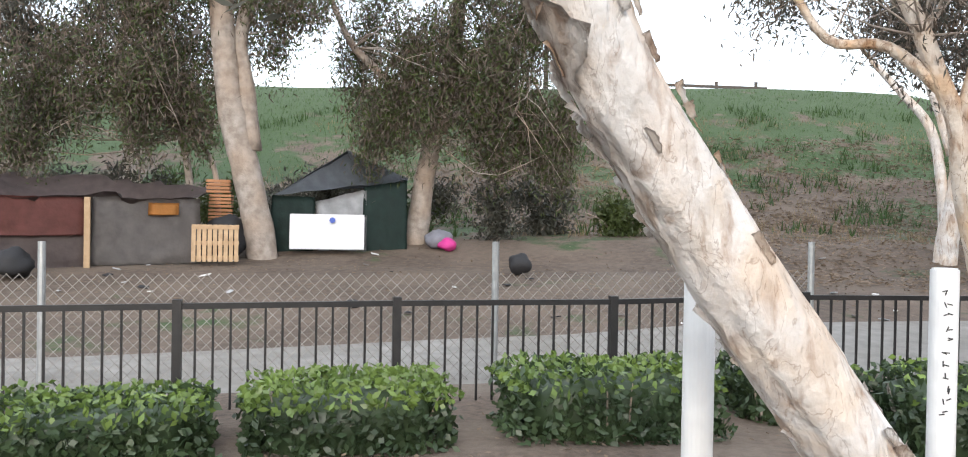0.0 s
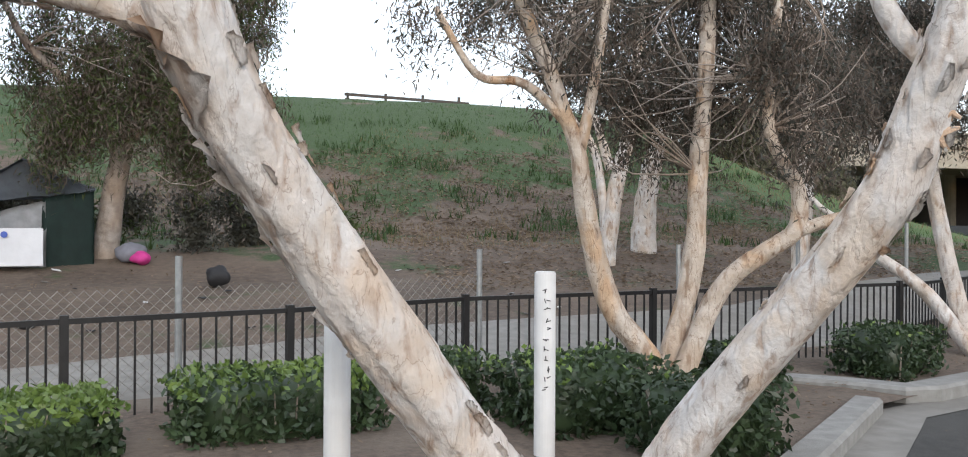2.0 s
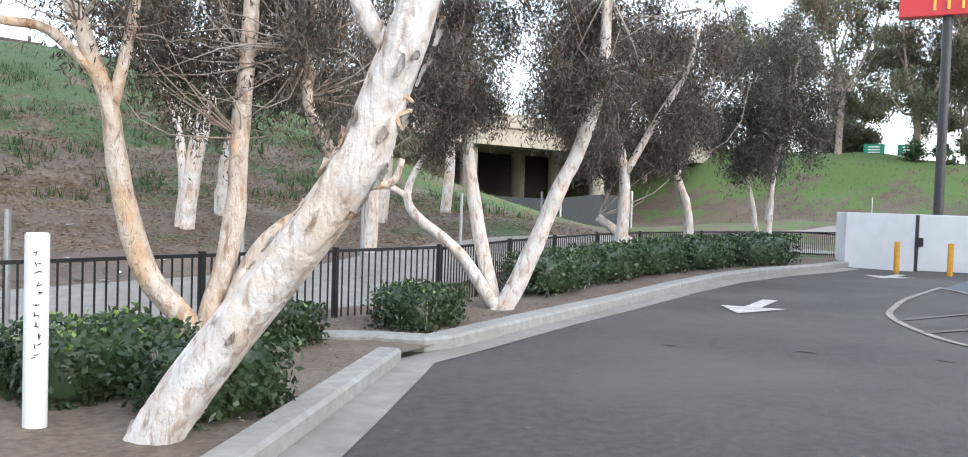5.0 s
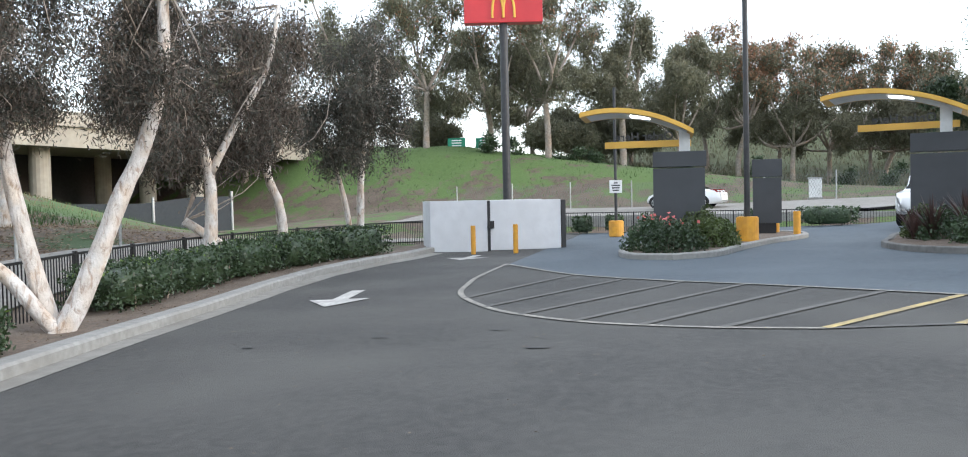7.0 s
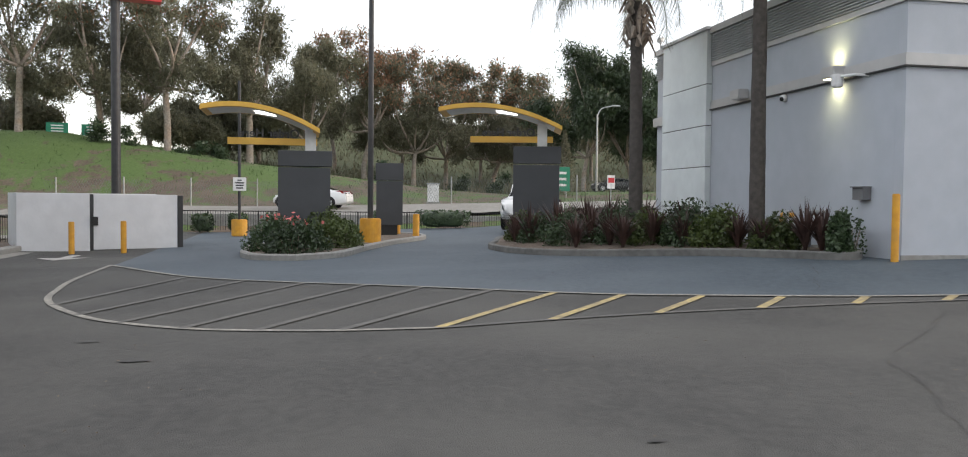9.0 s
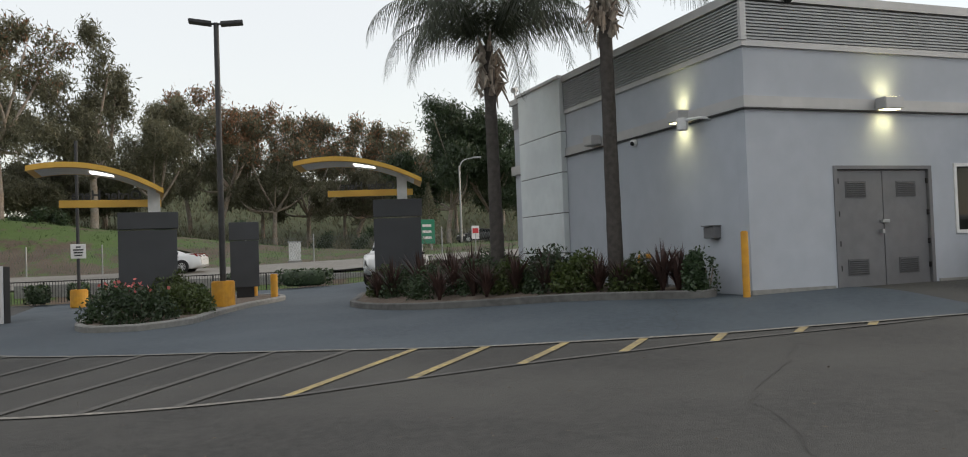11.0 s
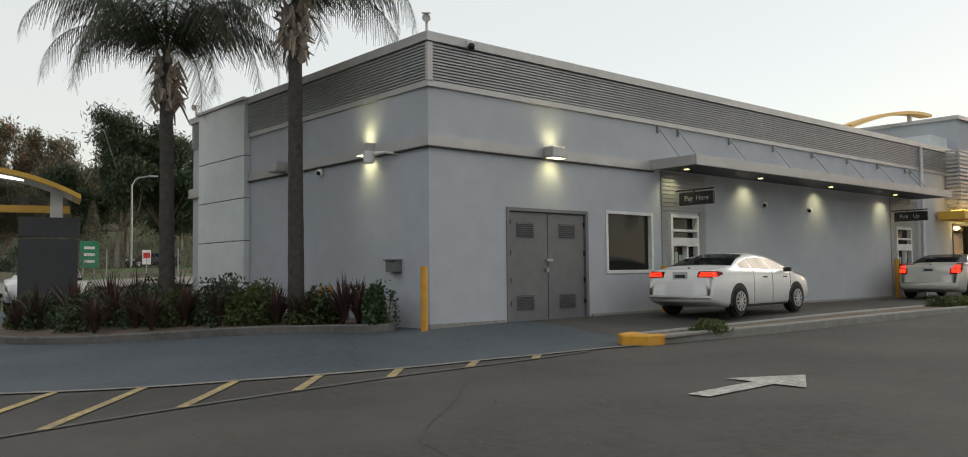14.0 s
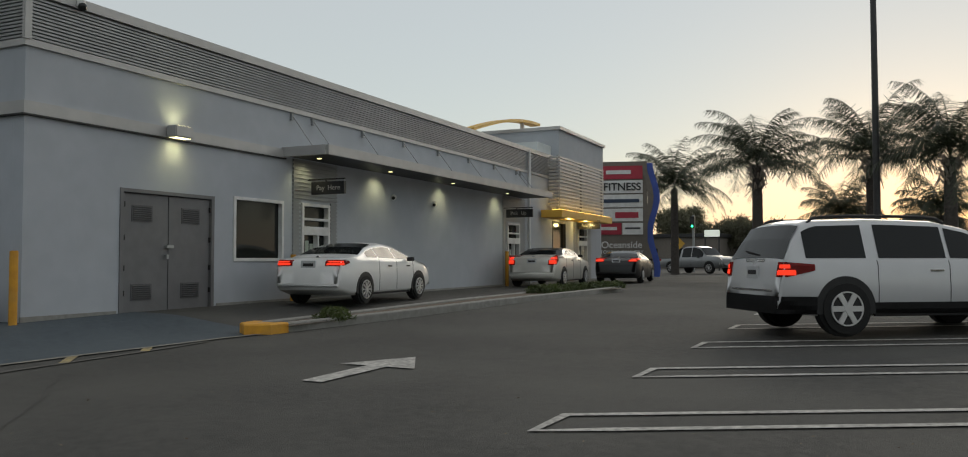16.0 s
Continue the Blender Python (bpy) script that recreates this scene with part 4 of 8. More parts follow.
hung("body", cyl(bmesh.new(), 0.1, 0.24, ept(1.5, 0.3, 3.64), 14, 0.12, bevel=0.02), WHITE, e)
for p in (ept(3.78, 0.05, 3.59), bpt(11.2, 0.05, 3.15), bpt(13.6, 0.05, 3.1)):
    e = empty("security_camera", "small white dome camera on the stucco wall", "camera", p)
    bm = bmesh.new()
    bmesh.ops.create_uvsphere(bm, u_segments=14, v_segments=8, radius=0.085, matrix=Matrix.Translation(p))
    hung("dome", bm, WHITE, e)
    bm = bmesh.new()
    bmesh.ops.create_uvsphere(bm, u_segments=12, v_segments=8, radius=0.05, matrix=Matrix.Translation(p + Vector((-0.03, 0.05, -0.02)) * 1.0))
    hung("lens", bm, GLASS_DARK, e)
e = empty("electrical_box", "small grey electrical box on the end wall", "box", ept(1.0, 0, 1.4))
hung("body", box(bmesh.new(), (0.32, 0.16, 0.22), ept(1.0, 0.08, 1.55), BYAW + 90, 0.01), DOOR_GREY, e)
hung("hood", box(bmesh.new(), (0.36, 0.2, 0.02), ept(1.0, 0.1, 1.67), BYAW + 90), DOOR_GREY, e)
e = empty("gas_meter_pipes", "painted pipes and valves standing by the end wall", "pipes", ept(3.2, 0.3, 0.4))
hung("pipe", tube(bmesh.new(), smooth_path([ept(3.3, 0.3, 0.4), ept(3.3, 0.3, 1.05), ept(3.2, 0.3, 1.12), ept(2.9, 0.3, 1.12)], 14), 0.05, 10), YELLOW_PIPE, e, "yellow painted pipe")
hung("valve", cyl(bmesh.new(), 0.09, 0.16, ept(3.05, 0.3, 1.12), 12, rx=90, rz=BYAW), GALV, e)
hung("pipe", tube(bmesh.new(), smooth_path([ept(2.3, 0.3, 0.4), ept(2.3, 0.3, 1.1), ept(2.2, 0.3, 1.18), ept(1.8, 0.3, 1.18), ept(1.75, 0.3, 1.1), ept(1.75, 0.3, 0.4)], 18), 0.045, 10), DOOR_GREY, e, "blue-grey painted pipe")


def bollard(x, y, h, r, label, z=None, cap=True):
    z = G(x, y) if z is None else z
    e = empty("bollard", label, "bollard", (x, y, z), group="bollards")
    bm = cyl(bmesh.new(), r, h, (0, 0, h / 2), 18, bevel=0.012)
    part("pipe", bm, YELLOW_PIPE, e)
    return e


bollard(13.72, -7.78, 1.18, 0.062, "tall yellow steel bollard at the building corner", 0.36)
bollard(*bpt(6.5, 0.24, 0)[:2], 1.05, 0.065, "yellow steel bollard beside the pay window")
bollard(*bpt(18.7, 0.28, 0)[:2], 1.25, 0.065, "yellow steel bollard beside the pick-up window")
bollard(23.76, 9.45, 0.88, 0.075, "yellow steel bollard before the bin enclosure")
bollard(23.98, 8.16, 0.88, 0.075, "yellow steel bollard before the bin enclosure")
bollard(28.33, 0.18, 0.75, 0.11, "short yellow bollard on the planted island", 0.1)
bollard(30.2, 0.85, 0.75, 0.11, "short yellow bollard on the planted island", 0.1)


# kerbed islands
def island(name, pts, label, soil=True, height=0.15, mat=None):
    loop = [(p.x, p.y) for p in smooth_path([(*p, 0) for p in pts + [pts[0]]], 8 * len(pts))][:-1]
    tagged(part("kerb", kerb(bmesh.new(), loop, 0.18, height, closed=True), mat or CONCRETE), label, "kerb", kind="structure")
    if soil:
        bm = bmesh.new()
        cx, cy = sum(p[0] for p in loop) / len(loop), sum(p[1] for p in loop) / len(loop)
        c = bm.verts.new((cx, cy, G(cx, cy) + 0.2))
        vs = [bm.verts.new((x, y, G(x, y) + height - 0.04)) for x, y in loop]
        for a, b in zip(vs, vs[1:] + vs[:1]):
            f = bm.faces.new((c, a, b))
            f.normal_update()
            if f.normal.z < 0:
                f.normal_flip()
        tagged(part("island_soil", bm, SOIL), "dark mulch in a kerbed island", "soil", kind="structure")


island("i1", [(19.7, 2.9), (20.4, 4.0), (22.5, 4.6), (25.5, 4.5), (30.0, 2.6), (31.2, 1.4), (30.4, 0.3), (28.2, -0.05), (25.6, 0.9), (23.0, 1.55), (20.6, 2.0)], "pale concrete kerb round the order-board island")
island("i2", [(24.2, -2.1), (22.4, -1.85), (20.4, -2.35), (17.7, -4.0), (16.0, -5.5), (14.9, -6.6), (14.3, -7.3), (15.2, -7.72), (18.0, -7.35), (22.0, -6.9), (26.5, -6.2), (27.6, -4.2), (26.6, -2.6)], "dark weathered kerb round the shrub bed", mat=KERB_DARK)
# slim divider island of the drive-through
bm = kerb(bmesh.new(), [(10.45, -10.1), (10.15, -12.5), (9.95, -15.9), (9.9, -20.5), (10.3, -24.0)], 0.16, 0.15)
tagged(part("kerb", bm, CONCRETE), "grey concrete kerb of the drive-through divider", "kerb", kind="structure")
bm = kerb(bmesh.new(), [(10.95, -10.0), (10.85, -12.5), (10.75, -15.9), (10.8, -20.5), (10.95, -24.0)], 0.16, 0.15)
tagged(part("kerb", bm, CONCRETE), "grey concrete kerb of the drive-through divider", "kerb", kind="structure")
tagged(sheet("divider_soil", [[(10.45 - 0.02 * k + q, -10.1 - k * 0.7, G(10.5, -10.1 - k * 0.7) + 0.11) for k in range(20)] for q in (-0.2, 0.45)], SOIL), "dry soil in the drive-through divider", "soil", kind="structure")
bm = kerb(bmesh.new(), [(10.98, -10.15), (10.94, -9.85), (10.7, -9.68), (10.45, -9.85), (10.42, -10.15)], 0.2, 0.16)
box(bm, (0.46, 0.42, 0.3), (10.7, -9.98, G(10.7, -9.9)))
tagged(part("kerb_nose", bm, YELLOW_PIPE), "yellow painted rounded nose of the divider kerb", "kerb", kind="structure")

# ---- bin enclosure ----
enc = empty("bin_enclosure", "pale grey painted block enclosure with a metal gate", "enclosure", (24.3, 11.13, -0.28))
EA, EB = Vector((24.3, 11.13, 0)), Vector((26.36, 7.36, 0))
ED = (EB - EA).normalized()
EN = Vector((-ED.y, ED.x, 0))
EYAW = math.degrees(math.atan2(ED.y, ED.x))


def ebox(a, b, n0, n1, z0, z1, bev=0.0):
    c = EA + ED * (a + b) / 2 + EN * (n0 + n1) / 2
    return box(bmesh.new(), (b - a, abs(n1 - n0), z1 - z0), (c.x, c.y, (z0 + z1) / 2), EYAW, bev)


L4 = (EB - EA).length
hung("wall", ebox(0, 1.85, 0.0, 0.2, -0.4, 1.42, 0.02), WALL_WHITE, enc)
hung("gate", ebox(1.95, L4 - 0.02, 0.02, 0.1, -0.2, 1.4, 0.01), WALL_WHITE, enc, "flat pale grey metal gate")
hung("post", ebox(1.855, 1.945, 0.0, 0.12, -0.4, 1.4), DARK_METAL_AND_SHADE, enc)
hung("latch", ebox(1.9, 2.06, -0.06, 0.0, 0.5, 0.75), BLACK_METAL, enc)
hung("wall", ebox(L4, L4 + 0.14, 0.0, 3.0, -0.4, 1.38, 0.01), DARK_METAL_AND_SHADE, enc)
hung("wall", ebox(0, 0.2, 0.21, 3.0, -0.4, 1.42, 0.02), WALL_WHITE, enc)
hung("wall", ebox(0.0, L4, 3.0, 3.2, -0.4, 1.42, 0.02), WALL_WHITE, enc)


# ---- order boards with canopies ----
def order_point(at, yaw, w, h0, h1, canopy, bar, neck_z, mirror=True):
    """A charcoal board, a white neck and a bowed golden canopy with a lettered bar."""
    e = empty("order_board", "charcoal order board under a bowed golden canopy", "order board", at, yaw, "order boards")
    part("cabinet", boxm((w, 0.42, (h1 - h0) * 0.76), (0, 0, h0 + (h1 - h0) * 0.38), 0, 0.012), BOARD_GREY, e)
    part("cabinet_top", boxm((w + 0.04, 0.5, (h1 - h0) * 0.22), (0.02, 0, h0 + (h1 - h0) * 0.89), 0, 0.012), BOARD_GREY, e)
    part("plinth", boxm((w * 0.55, 0.36, h0 + 0.2), (0.1, 0, (h0 - 0.2) / 2 + 0.05)), BLACK_METAL, e)
    part("neck", boxm((0.3, 0.26, neck_z - h1 + 0.1), (w * 0.12, 0, (neck_z + h1) / 2), 0, 0.01), WHITE, e)
    x0, x1, z0, ztop, z1 = canopy
    bm = bmesh.new()
    n = 18
    prof = []
    for k in range(n + 1):
        f = k / n
        z = z0 + (z1 - z0) * f + 4 * (ztop - (z0 + z1) / 2) * f * (1 - f)
        prof.append((x0 + (x1 - x0) * f, z))
    for (xa, za), (xb, zb) in zip(prof, prof[1:]):
        v = []
        for x, z in ((xa, za), (xb, zb)):
            for y in (-0.95, 0.95):
                for dz in (0.0, -0.13):
                    v.append(bm.verts.new((x, y, z + dz)))
        a0, a1, a2, a3, b0, b1, b2, b3 = v
        for q in ((a0, b0, b2, a2), (a1, a3, b3, b1), (a0, a1, b1, b0), (a2, b2, b3, a3)):
            bm.faces.new(q)
    bmesh.ops.remove_doubles(bm, verts=bm.verts, dist=0.001)
    for ends in (0, -1):
        x = prof[ends][0]
        vs = sorted([q for q in bm.verts if abs(q.co.x - x) < 1e-4], key=lambda q: math.atan2(q.co.z - prof[ends][1] + 0.065, q.co.y))
        bm.faces.new(vs)
    bmesh.ops.recalc_face_normals(bm, faces=bm.faces)
    can = part("canopy", bm, YELLOW, e)
    bm = bmesh.new()
    for (xa, za), (xb, zb) in list(zip(prof, prof[1:]))[1:-1]:
        f = bm.faces.new([bm.verts.new(p) for p in ((xa, -0.8, za - 0.136), (xa, 0.8, za - 0.136), (xb, 0.8, zb - 0.136), (xb, -0.8, zb - 0.136))])
    part("soffit", bm, WHITE, can, "off-white canopy underside")
    k = n * 5 // 9
    part("light_panel", boxm((0.7, 0.5, 0.02), (prof[k][0], -0.2, prof[k][1] - 0.15), 0, 0, 0, 8), glow("soffit_lamp", (1, 0.97, 0.9), 1.6), can, "glowing white soffit lamp")
    bx0, bx1, bz = bar
    bo = part("sign_bar", boxm((bx1 - bx0, 0.12, 0.19), ((bx0 + bx1) / 2, -0.05, bz), 0, 0.01), YELLOW, e)
    cu_m = pose((bx0 + bx1) / 2 - 0.1, 0.02, bz + 0.22, 90, 0, 180) if mirror else pose((bx0 + bx1) / 2, -0.02, bz + 0.22, 90, 0, 0)
    t = text_ob("lettering", "Order Here", 0.33, SIGN_BLACK, Matrix(), None, 0.02, 0.006)
    t.parent = e
    t.matrix_basis = cu_m
    return e


# the boards show their backs, so the words read reversed
order_point((24.1, 3.3, 0.0), -82, 1.42, 0.72, 2.66, (-2.68, 0.4, 3.78, 3.82, 3.22), (-2.05, 0.35, 2.9), 3.3)
order_point((26.1, -3.52, 0.1), -98, 1.42, 0.55, 2.9, (-2.95, 0.75, 4.02, 4.1, 3.47), (-2.05, 0.5, 3.12), 3.6)
e = empty("preview_board", "narrow charcoal preview board on the island", "order board", (29.3, 1.1, 0.05), -88)
part("cabinet", boxm((0.9, 0.4, 1.5), (0, 0, 1.15), 0, 0.012), BOARD_GREY, e)
part("cabinet_top", boxm((0.94, 0.46, 0.58), (0, 0, 2.22), 0, 0.012), BOARD_GREY, e)
part("plinth", boxm((0.55, 0.3, 0.5), (0, 0, 0.2)), BLACK_METAL, e)

# ---- lamp post, big sign, small sign ----
lp_ = empty("street_lamp", "dark twin-headed lamp post on a round yellow base", "lamp post", (24.8, 1.5, 0.0))
part("base", cylm(0.31, 0.85, (0, 0, 0.36), 24, bevel=0.03), YELLOW_PIPE, lp_, "round yellow painted concrete base")
part("pole", cylm(0.085, 7.15, (0, 0, 4.32), 14, 0.07), DARK_METAL_AND_SHADE, lp_)
part("arm", boxm((0.05, 0.9, 0.05), (0, 0, 7.87)), DARK_METAL_AND_SHADE, lp_)
for s in (1, -1):
    part("head", boxm((0.32, 0.6, 0.1), (0, 0.42 * s, 7.9), 0, 0.03, 6 * s), DARK_METAL_AND_SHADE, lp_)
sg = empty("sign_pylon", "red roadside sign box with golden arches on a dark pole", "sign", (34.75, 12.1, 0.3), -70.0)
part("pole", cylm(0.18, 10.5, (0, 0, 3.9), 18), DARK_METAL_AND_SHADE, sg)
bxm = part("sign_box", boxm((3.4, 0.6, 1.5), (0, 0, 9.55), 0, 0.03), RED, sg)
bm = bmesh.new()
for c in (-0.24, 0.24):
    tube(bm, [(c + 0.24 * math.cos(a) * (1.0), -0.33, 9.0 + 1.02 * math.sin(a) ** 0.8 if math.sin(a) > 0 else 9.0) for a in np.linspace(0, math.pi, 22)], 0.055, 8)
part("emblem", bm, YELLOW, bxm, "golden double arch")
part("sign_rim", boxm((3.44, 0.5, 0.05), (0, 0, 10.33)), DARK_METAL_AND_SHADE, bxm)

ws = empty("parking_sign", "small white notice sign on a thin pole with a yellow base", "sign", (33.6, 7.05, -0.15), -75)
part("base", cylm(0.3, 0.65, (0, 0, 0.3), 20, bevel=0.03), YELLOW_PIPE, ws)
part("pole", cylm(0.06, 5.6, (0, 0, 3.2), 10), DARK_METAL_AND_SHADE, ws)
pn_ = part("plate", boxm((0.5, 0.03, 0.52), (0, -0.09, 2.0), 0, 0.01), WHITE, ws)
for k, w in enumerate((0.16, 0.34, 0.3, 0.26)):
    part("print_bar", boxm((w, 0.006, 0.05), (0, -0.11, 2.15 - k * 0.1)), DARK_METAL_AND_SHADE, pn_)


# ---- black fence ----
def black_fence():
    e = empty("metal_fence", "black painted steel picket fence along the verge", "fence", (0, 8, -0.2))
    rng = random.Random(3)

    def top(x):
        return 0.72 if x < 8 else 0.70
    for k, (x, y) in enumerate(FENCE):
        hung("post", box(bmesh.new(), (0.06, 0.06, 1.15), (x, y, top(x) - 0.53), 15), BLACK_METAL, e)
    for (x0, y0), (x1, y1) in zip(FENCE, FENCE[1:]):
        a, b = Vector((x0, y0, 0)), Vector((x1, y1, 0))
        yw, ln, c = math.degrees(math.atan2(y1 - y0, x1 - x0)), (b - a).length, (a + b) / 2
        for z in (top(c.x), top(c.x) - 0.87):
            hung("rail", box(bmesh.new(), (ln, 0.035, 0.04), (c.x, c.y, z), yw), BLACK_METAL, e)
        n = int(ln / 0.112)
        bm = bmesh.new()
        for i in range(1, n):
            p = a + (b - a) * i / n
            box(bm, (0.016, 0.016, 0.86), (p.x, p.y, top(c.x) - 0.43), yw)
        ob = hung("picket", bm, BLACK_METAL, e)
        ob["kind"] = "stuff"
    # the same fence at the back of the lot
    pts = [(38.3, 11.6 - 2.2 * k) for k in range(10)]
    for (x0, y0), (x1, y1) in zip(pts, pts[1:]):
        bm = bmesh.new()
        for i in range(20):
            box(bm, (0.018, 0.018, 0.9), (x0, y0 + (y1 - y0) * i / 20, 0.3))
        box(bm, (0.035, 2.2, 0.04), (x0, (y0 + y1) / 2, 0.72))
        box(bm, (0.06, 0.06, 1.0), (x0, y0, 0.24))
        ob = hung("picket", bm, BLACK_METAL, e)
        ob["kind"] = "stuff"


black_fence()


WIRE = M("dull_wire", (0.3, 0.28, 0.25), (0.2, 0.18, 0.16), 9, 0.8, 0.0)


def chain_link():
    """Galvanised posts and a woven diamond mesh."""
    e = empty("chain_link_fence", "sagging galvanised chain-link fence on steel posts", "fence", (-1, 9.6, 0))
    P = [(-8.6, 8.6), (-5.4, 9.0), (-1.25, 9.5), (2.1, 10.6), (5.2, 11.3), (8.0, 12.4), (11.5, 13.8), (15.5, 15.2), (20.0, 16.2)]
    for x, y in P:
        z = land(x, y)
        hung("post", cyl(bmesh.new(), 0.035, 1.5 if x < 6 else 1.75, (x, y, z + 0.6), 10), GALV, e)
    for (x0, y0), (x1, y1) in list(zip(P, P[1:]))[:3]:
        bm = bmesh.new()
        a, b = Vector((x0, y0, land(x0, y0))), Vector((x1, y1, land(x1, y1)))
        L = (b - a).length
        d = (b - a) / L
        step, Hh = 0.11, 1.05
        n = int(L / step)
        nrm = Vector((-d.y, d.x, 0))
        for sgn in (1, -1):
            for i in range(-10, n + 10):
                s = i * step
                u0, u1 = (s, s + sgn * Hh)
                t0, t1 = 0.0, 1.0
                lo, hi = min(u0, u1), max(u0, u1)
                if hi < 0 or lo > L:
                    continue
                f0 = max(0, (0 - u0) / (u1 - u0)) if u1 > u0 else max(0, (L - u0) / (u1 - u0))
                f1 = min(1, (L - u0) / (u1 - u0)) if u1 > u0 else min(1, (0 - u0) / (u1 - u0))
                if f1 <= f0:
                    continue
                p, q = a + d * (u0 + (u1 - u0) * f0) + Vector((0, 0, Hh * f0)), a + d * (u0 + (u1 - u0) * f1) + Vector((0, 0, Hh * f1))
                w = 0.003
                ax = (q - p).normalized()
                sd = ax.cross(nrm) * w
                vs = [bm.verts.new(v) for v in (p + sd, p - sd + nrm * w, p - sd - nrm * w, q + sd, q - sd + nrm * w, q - sd - nrm * w)]
                for f in ((0, 1, 4, 3), (1, 2, 5, 4), (2, 0, 3, 5)):
                    bm.faces.new([vs[j] for j in f])
        ob = hung("wire_mesh", bm, WIRE, e)
        ob["kind"] = "stuff"


chain_link()


# ---- trees and planting ----
def woody(name, limbs, mat, parent, seg=10, lump=0.16, seed=0.0, label=""):
    """Limbs: (points, first radius, last radius)."""
    bm = bmesh.new()
    for k, (pts, r0, r1) in enumerate(limbs):
        n = max(6, len(pts) * 4)
        path = smooth_path(pts, n)
        tube(bm, path, [r0 + (r1 - r0) * i / (n - 1) for i in range(n)], seg, lump, seed + k)
    ob = part(name, bm, mat, parent, label, smooth=True)
    ob.matrix_parent_inverse = parent.matrix_world.inverted()
    return ob


def clumps(blobs, rng, per, sigma):
    """Leaf centres in small clumps, gathered in sprays with gaps between them, inside ellipsoids (centre, radii, number of clumps)."""
    out = []
    for c, r, k in blobs:
        m = max(3, k // 11)
        d = rng.normal(size=(m, 3))
        d /= np.linalg.norm(d, axis=1)[:, None]
        spray = np.array(c) + d * rng.uniform(0.1, 1.25, (m, 1)) ** 0.6 * np.array(r)
        own = rng.integers(0, m, k)
        cc = spray[own] + rng.normal(size=(k, 3)) * np.array(r) * np.array([0.15, 0.15, 0.16])
        cc[:, 2] -= np.abs(rng.normal(size=k)) * r[2] * 0.12
        q = np.repeat(cc, per, 0) + rng.normal(size=(k * per, 3)) * np.array(sigma)
        out.append(q)
    return np.concatenate(out)


def foliage(name, pts, length, width, mat, parent, rng, droop=0.0, label=""):
    ob = raw_mesh(name, leaves(pts, length, width, rng, droop), None, mat, parent, label)
    ob.matrix_parent_inverse = parent.matrix_world.inverted()
    return ob


def twigs(blobs, origin_fn, mat, parent, rng, n=60, r=0.012):
    """Thin branches from the limbs out into the crown."""
    bm = bmesh.new()
    for c, rad, k in blobs:
        for _ in range(max(3, int(n * k / sum(b[2] for b in blobs)))):
            d = rng.normal(size=3)
            d /= np.linalg.norm(d)
            d[2] -= 0.2
            end = np.array(c) + d * np.array(rad) * rng.uniform(0.5, 1.0)
            a = np.array(origin_fn(c, rng))
            mid = (a + end) / 2 + rng.normal(size=3) * 0.12 * np.linalg.norm(end - a)
            path = smooth_path([a, mid, end], 6)
            tube(bm, path, [r * (1.6 - 1.3 * i / 5) for i in range(6)], 5, cap=False)
    ob = tagged(part("twig_growth", bm, mat, parent, smooth=True), kind="stuff")
    ob.matrix_parent_inverse = parent.matrix_world.inverted()
    return ob


def paperbark(label, limbs, blobs, seed, per=26, leaf=(0.11, 0.022), sigma=(0.16, 0.16, 0.2), hang=None, bark=None, twig_n=70, twig_r=0.012, leafmat=None, dry=0.35, full=1.0):
    rng = np.random.default_rng(seed)
    base = limbs[0][0][0]
    e = empty("tree", label, "tree", (base[0], base[1], base[2]))
    rooted = []
    for pts, r0, r1 in limbs:
        x, y, z = pts[0]
        g = land(x, y)
        rooted.append(([(x, y, g - 0.3)] + list(pts) if 0 < z - g + 0.15 < 1.3 else pts, r0, r1))
    woody("trunk", rooted, bark or BARK, e, 12, 0.17, seed * 1.7)
    allp = [p for l in limbs for p in l[0][len(l[0]) // 2:]]

    def near(c, r):
        q = sorted(allp, key=lambda p: (Vector(p) - Vector(c)).length)[:3]
        return q[int(r.integers(0, len(q)))]
    twigs(blobs, near, BARK_GREY, e, rng, twig_n, twig_r * 0.75)
    blobs = [(c, r, int(k * full)) for c, r, k in blobs]
    pts = clumps(blobs, rng, int(per * 1.7), (sigma[0] * 0.7, sigma[1] * 0.7, sigma[2] * 0.85))
    leaf = (leaf[0] * 0.9, leaf[1] * 1.1)
    pick = rng.random(len(pts)) < dry
    foliage("crown", pts[~pick], *leaf, leafmat or LEAF_TEA, e, rng, 0.8, "dark fine hanging leaves")
    if pick.any():
        foliage("dry_foliage", pts[pick], leaf[0] * 1.2, leaf[1] * 0.8, LEAF_DRY, e, rng, 1.5, "brown dry hanging twigs and leaves")
    return e


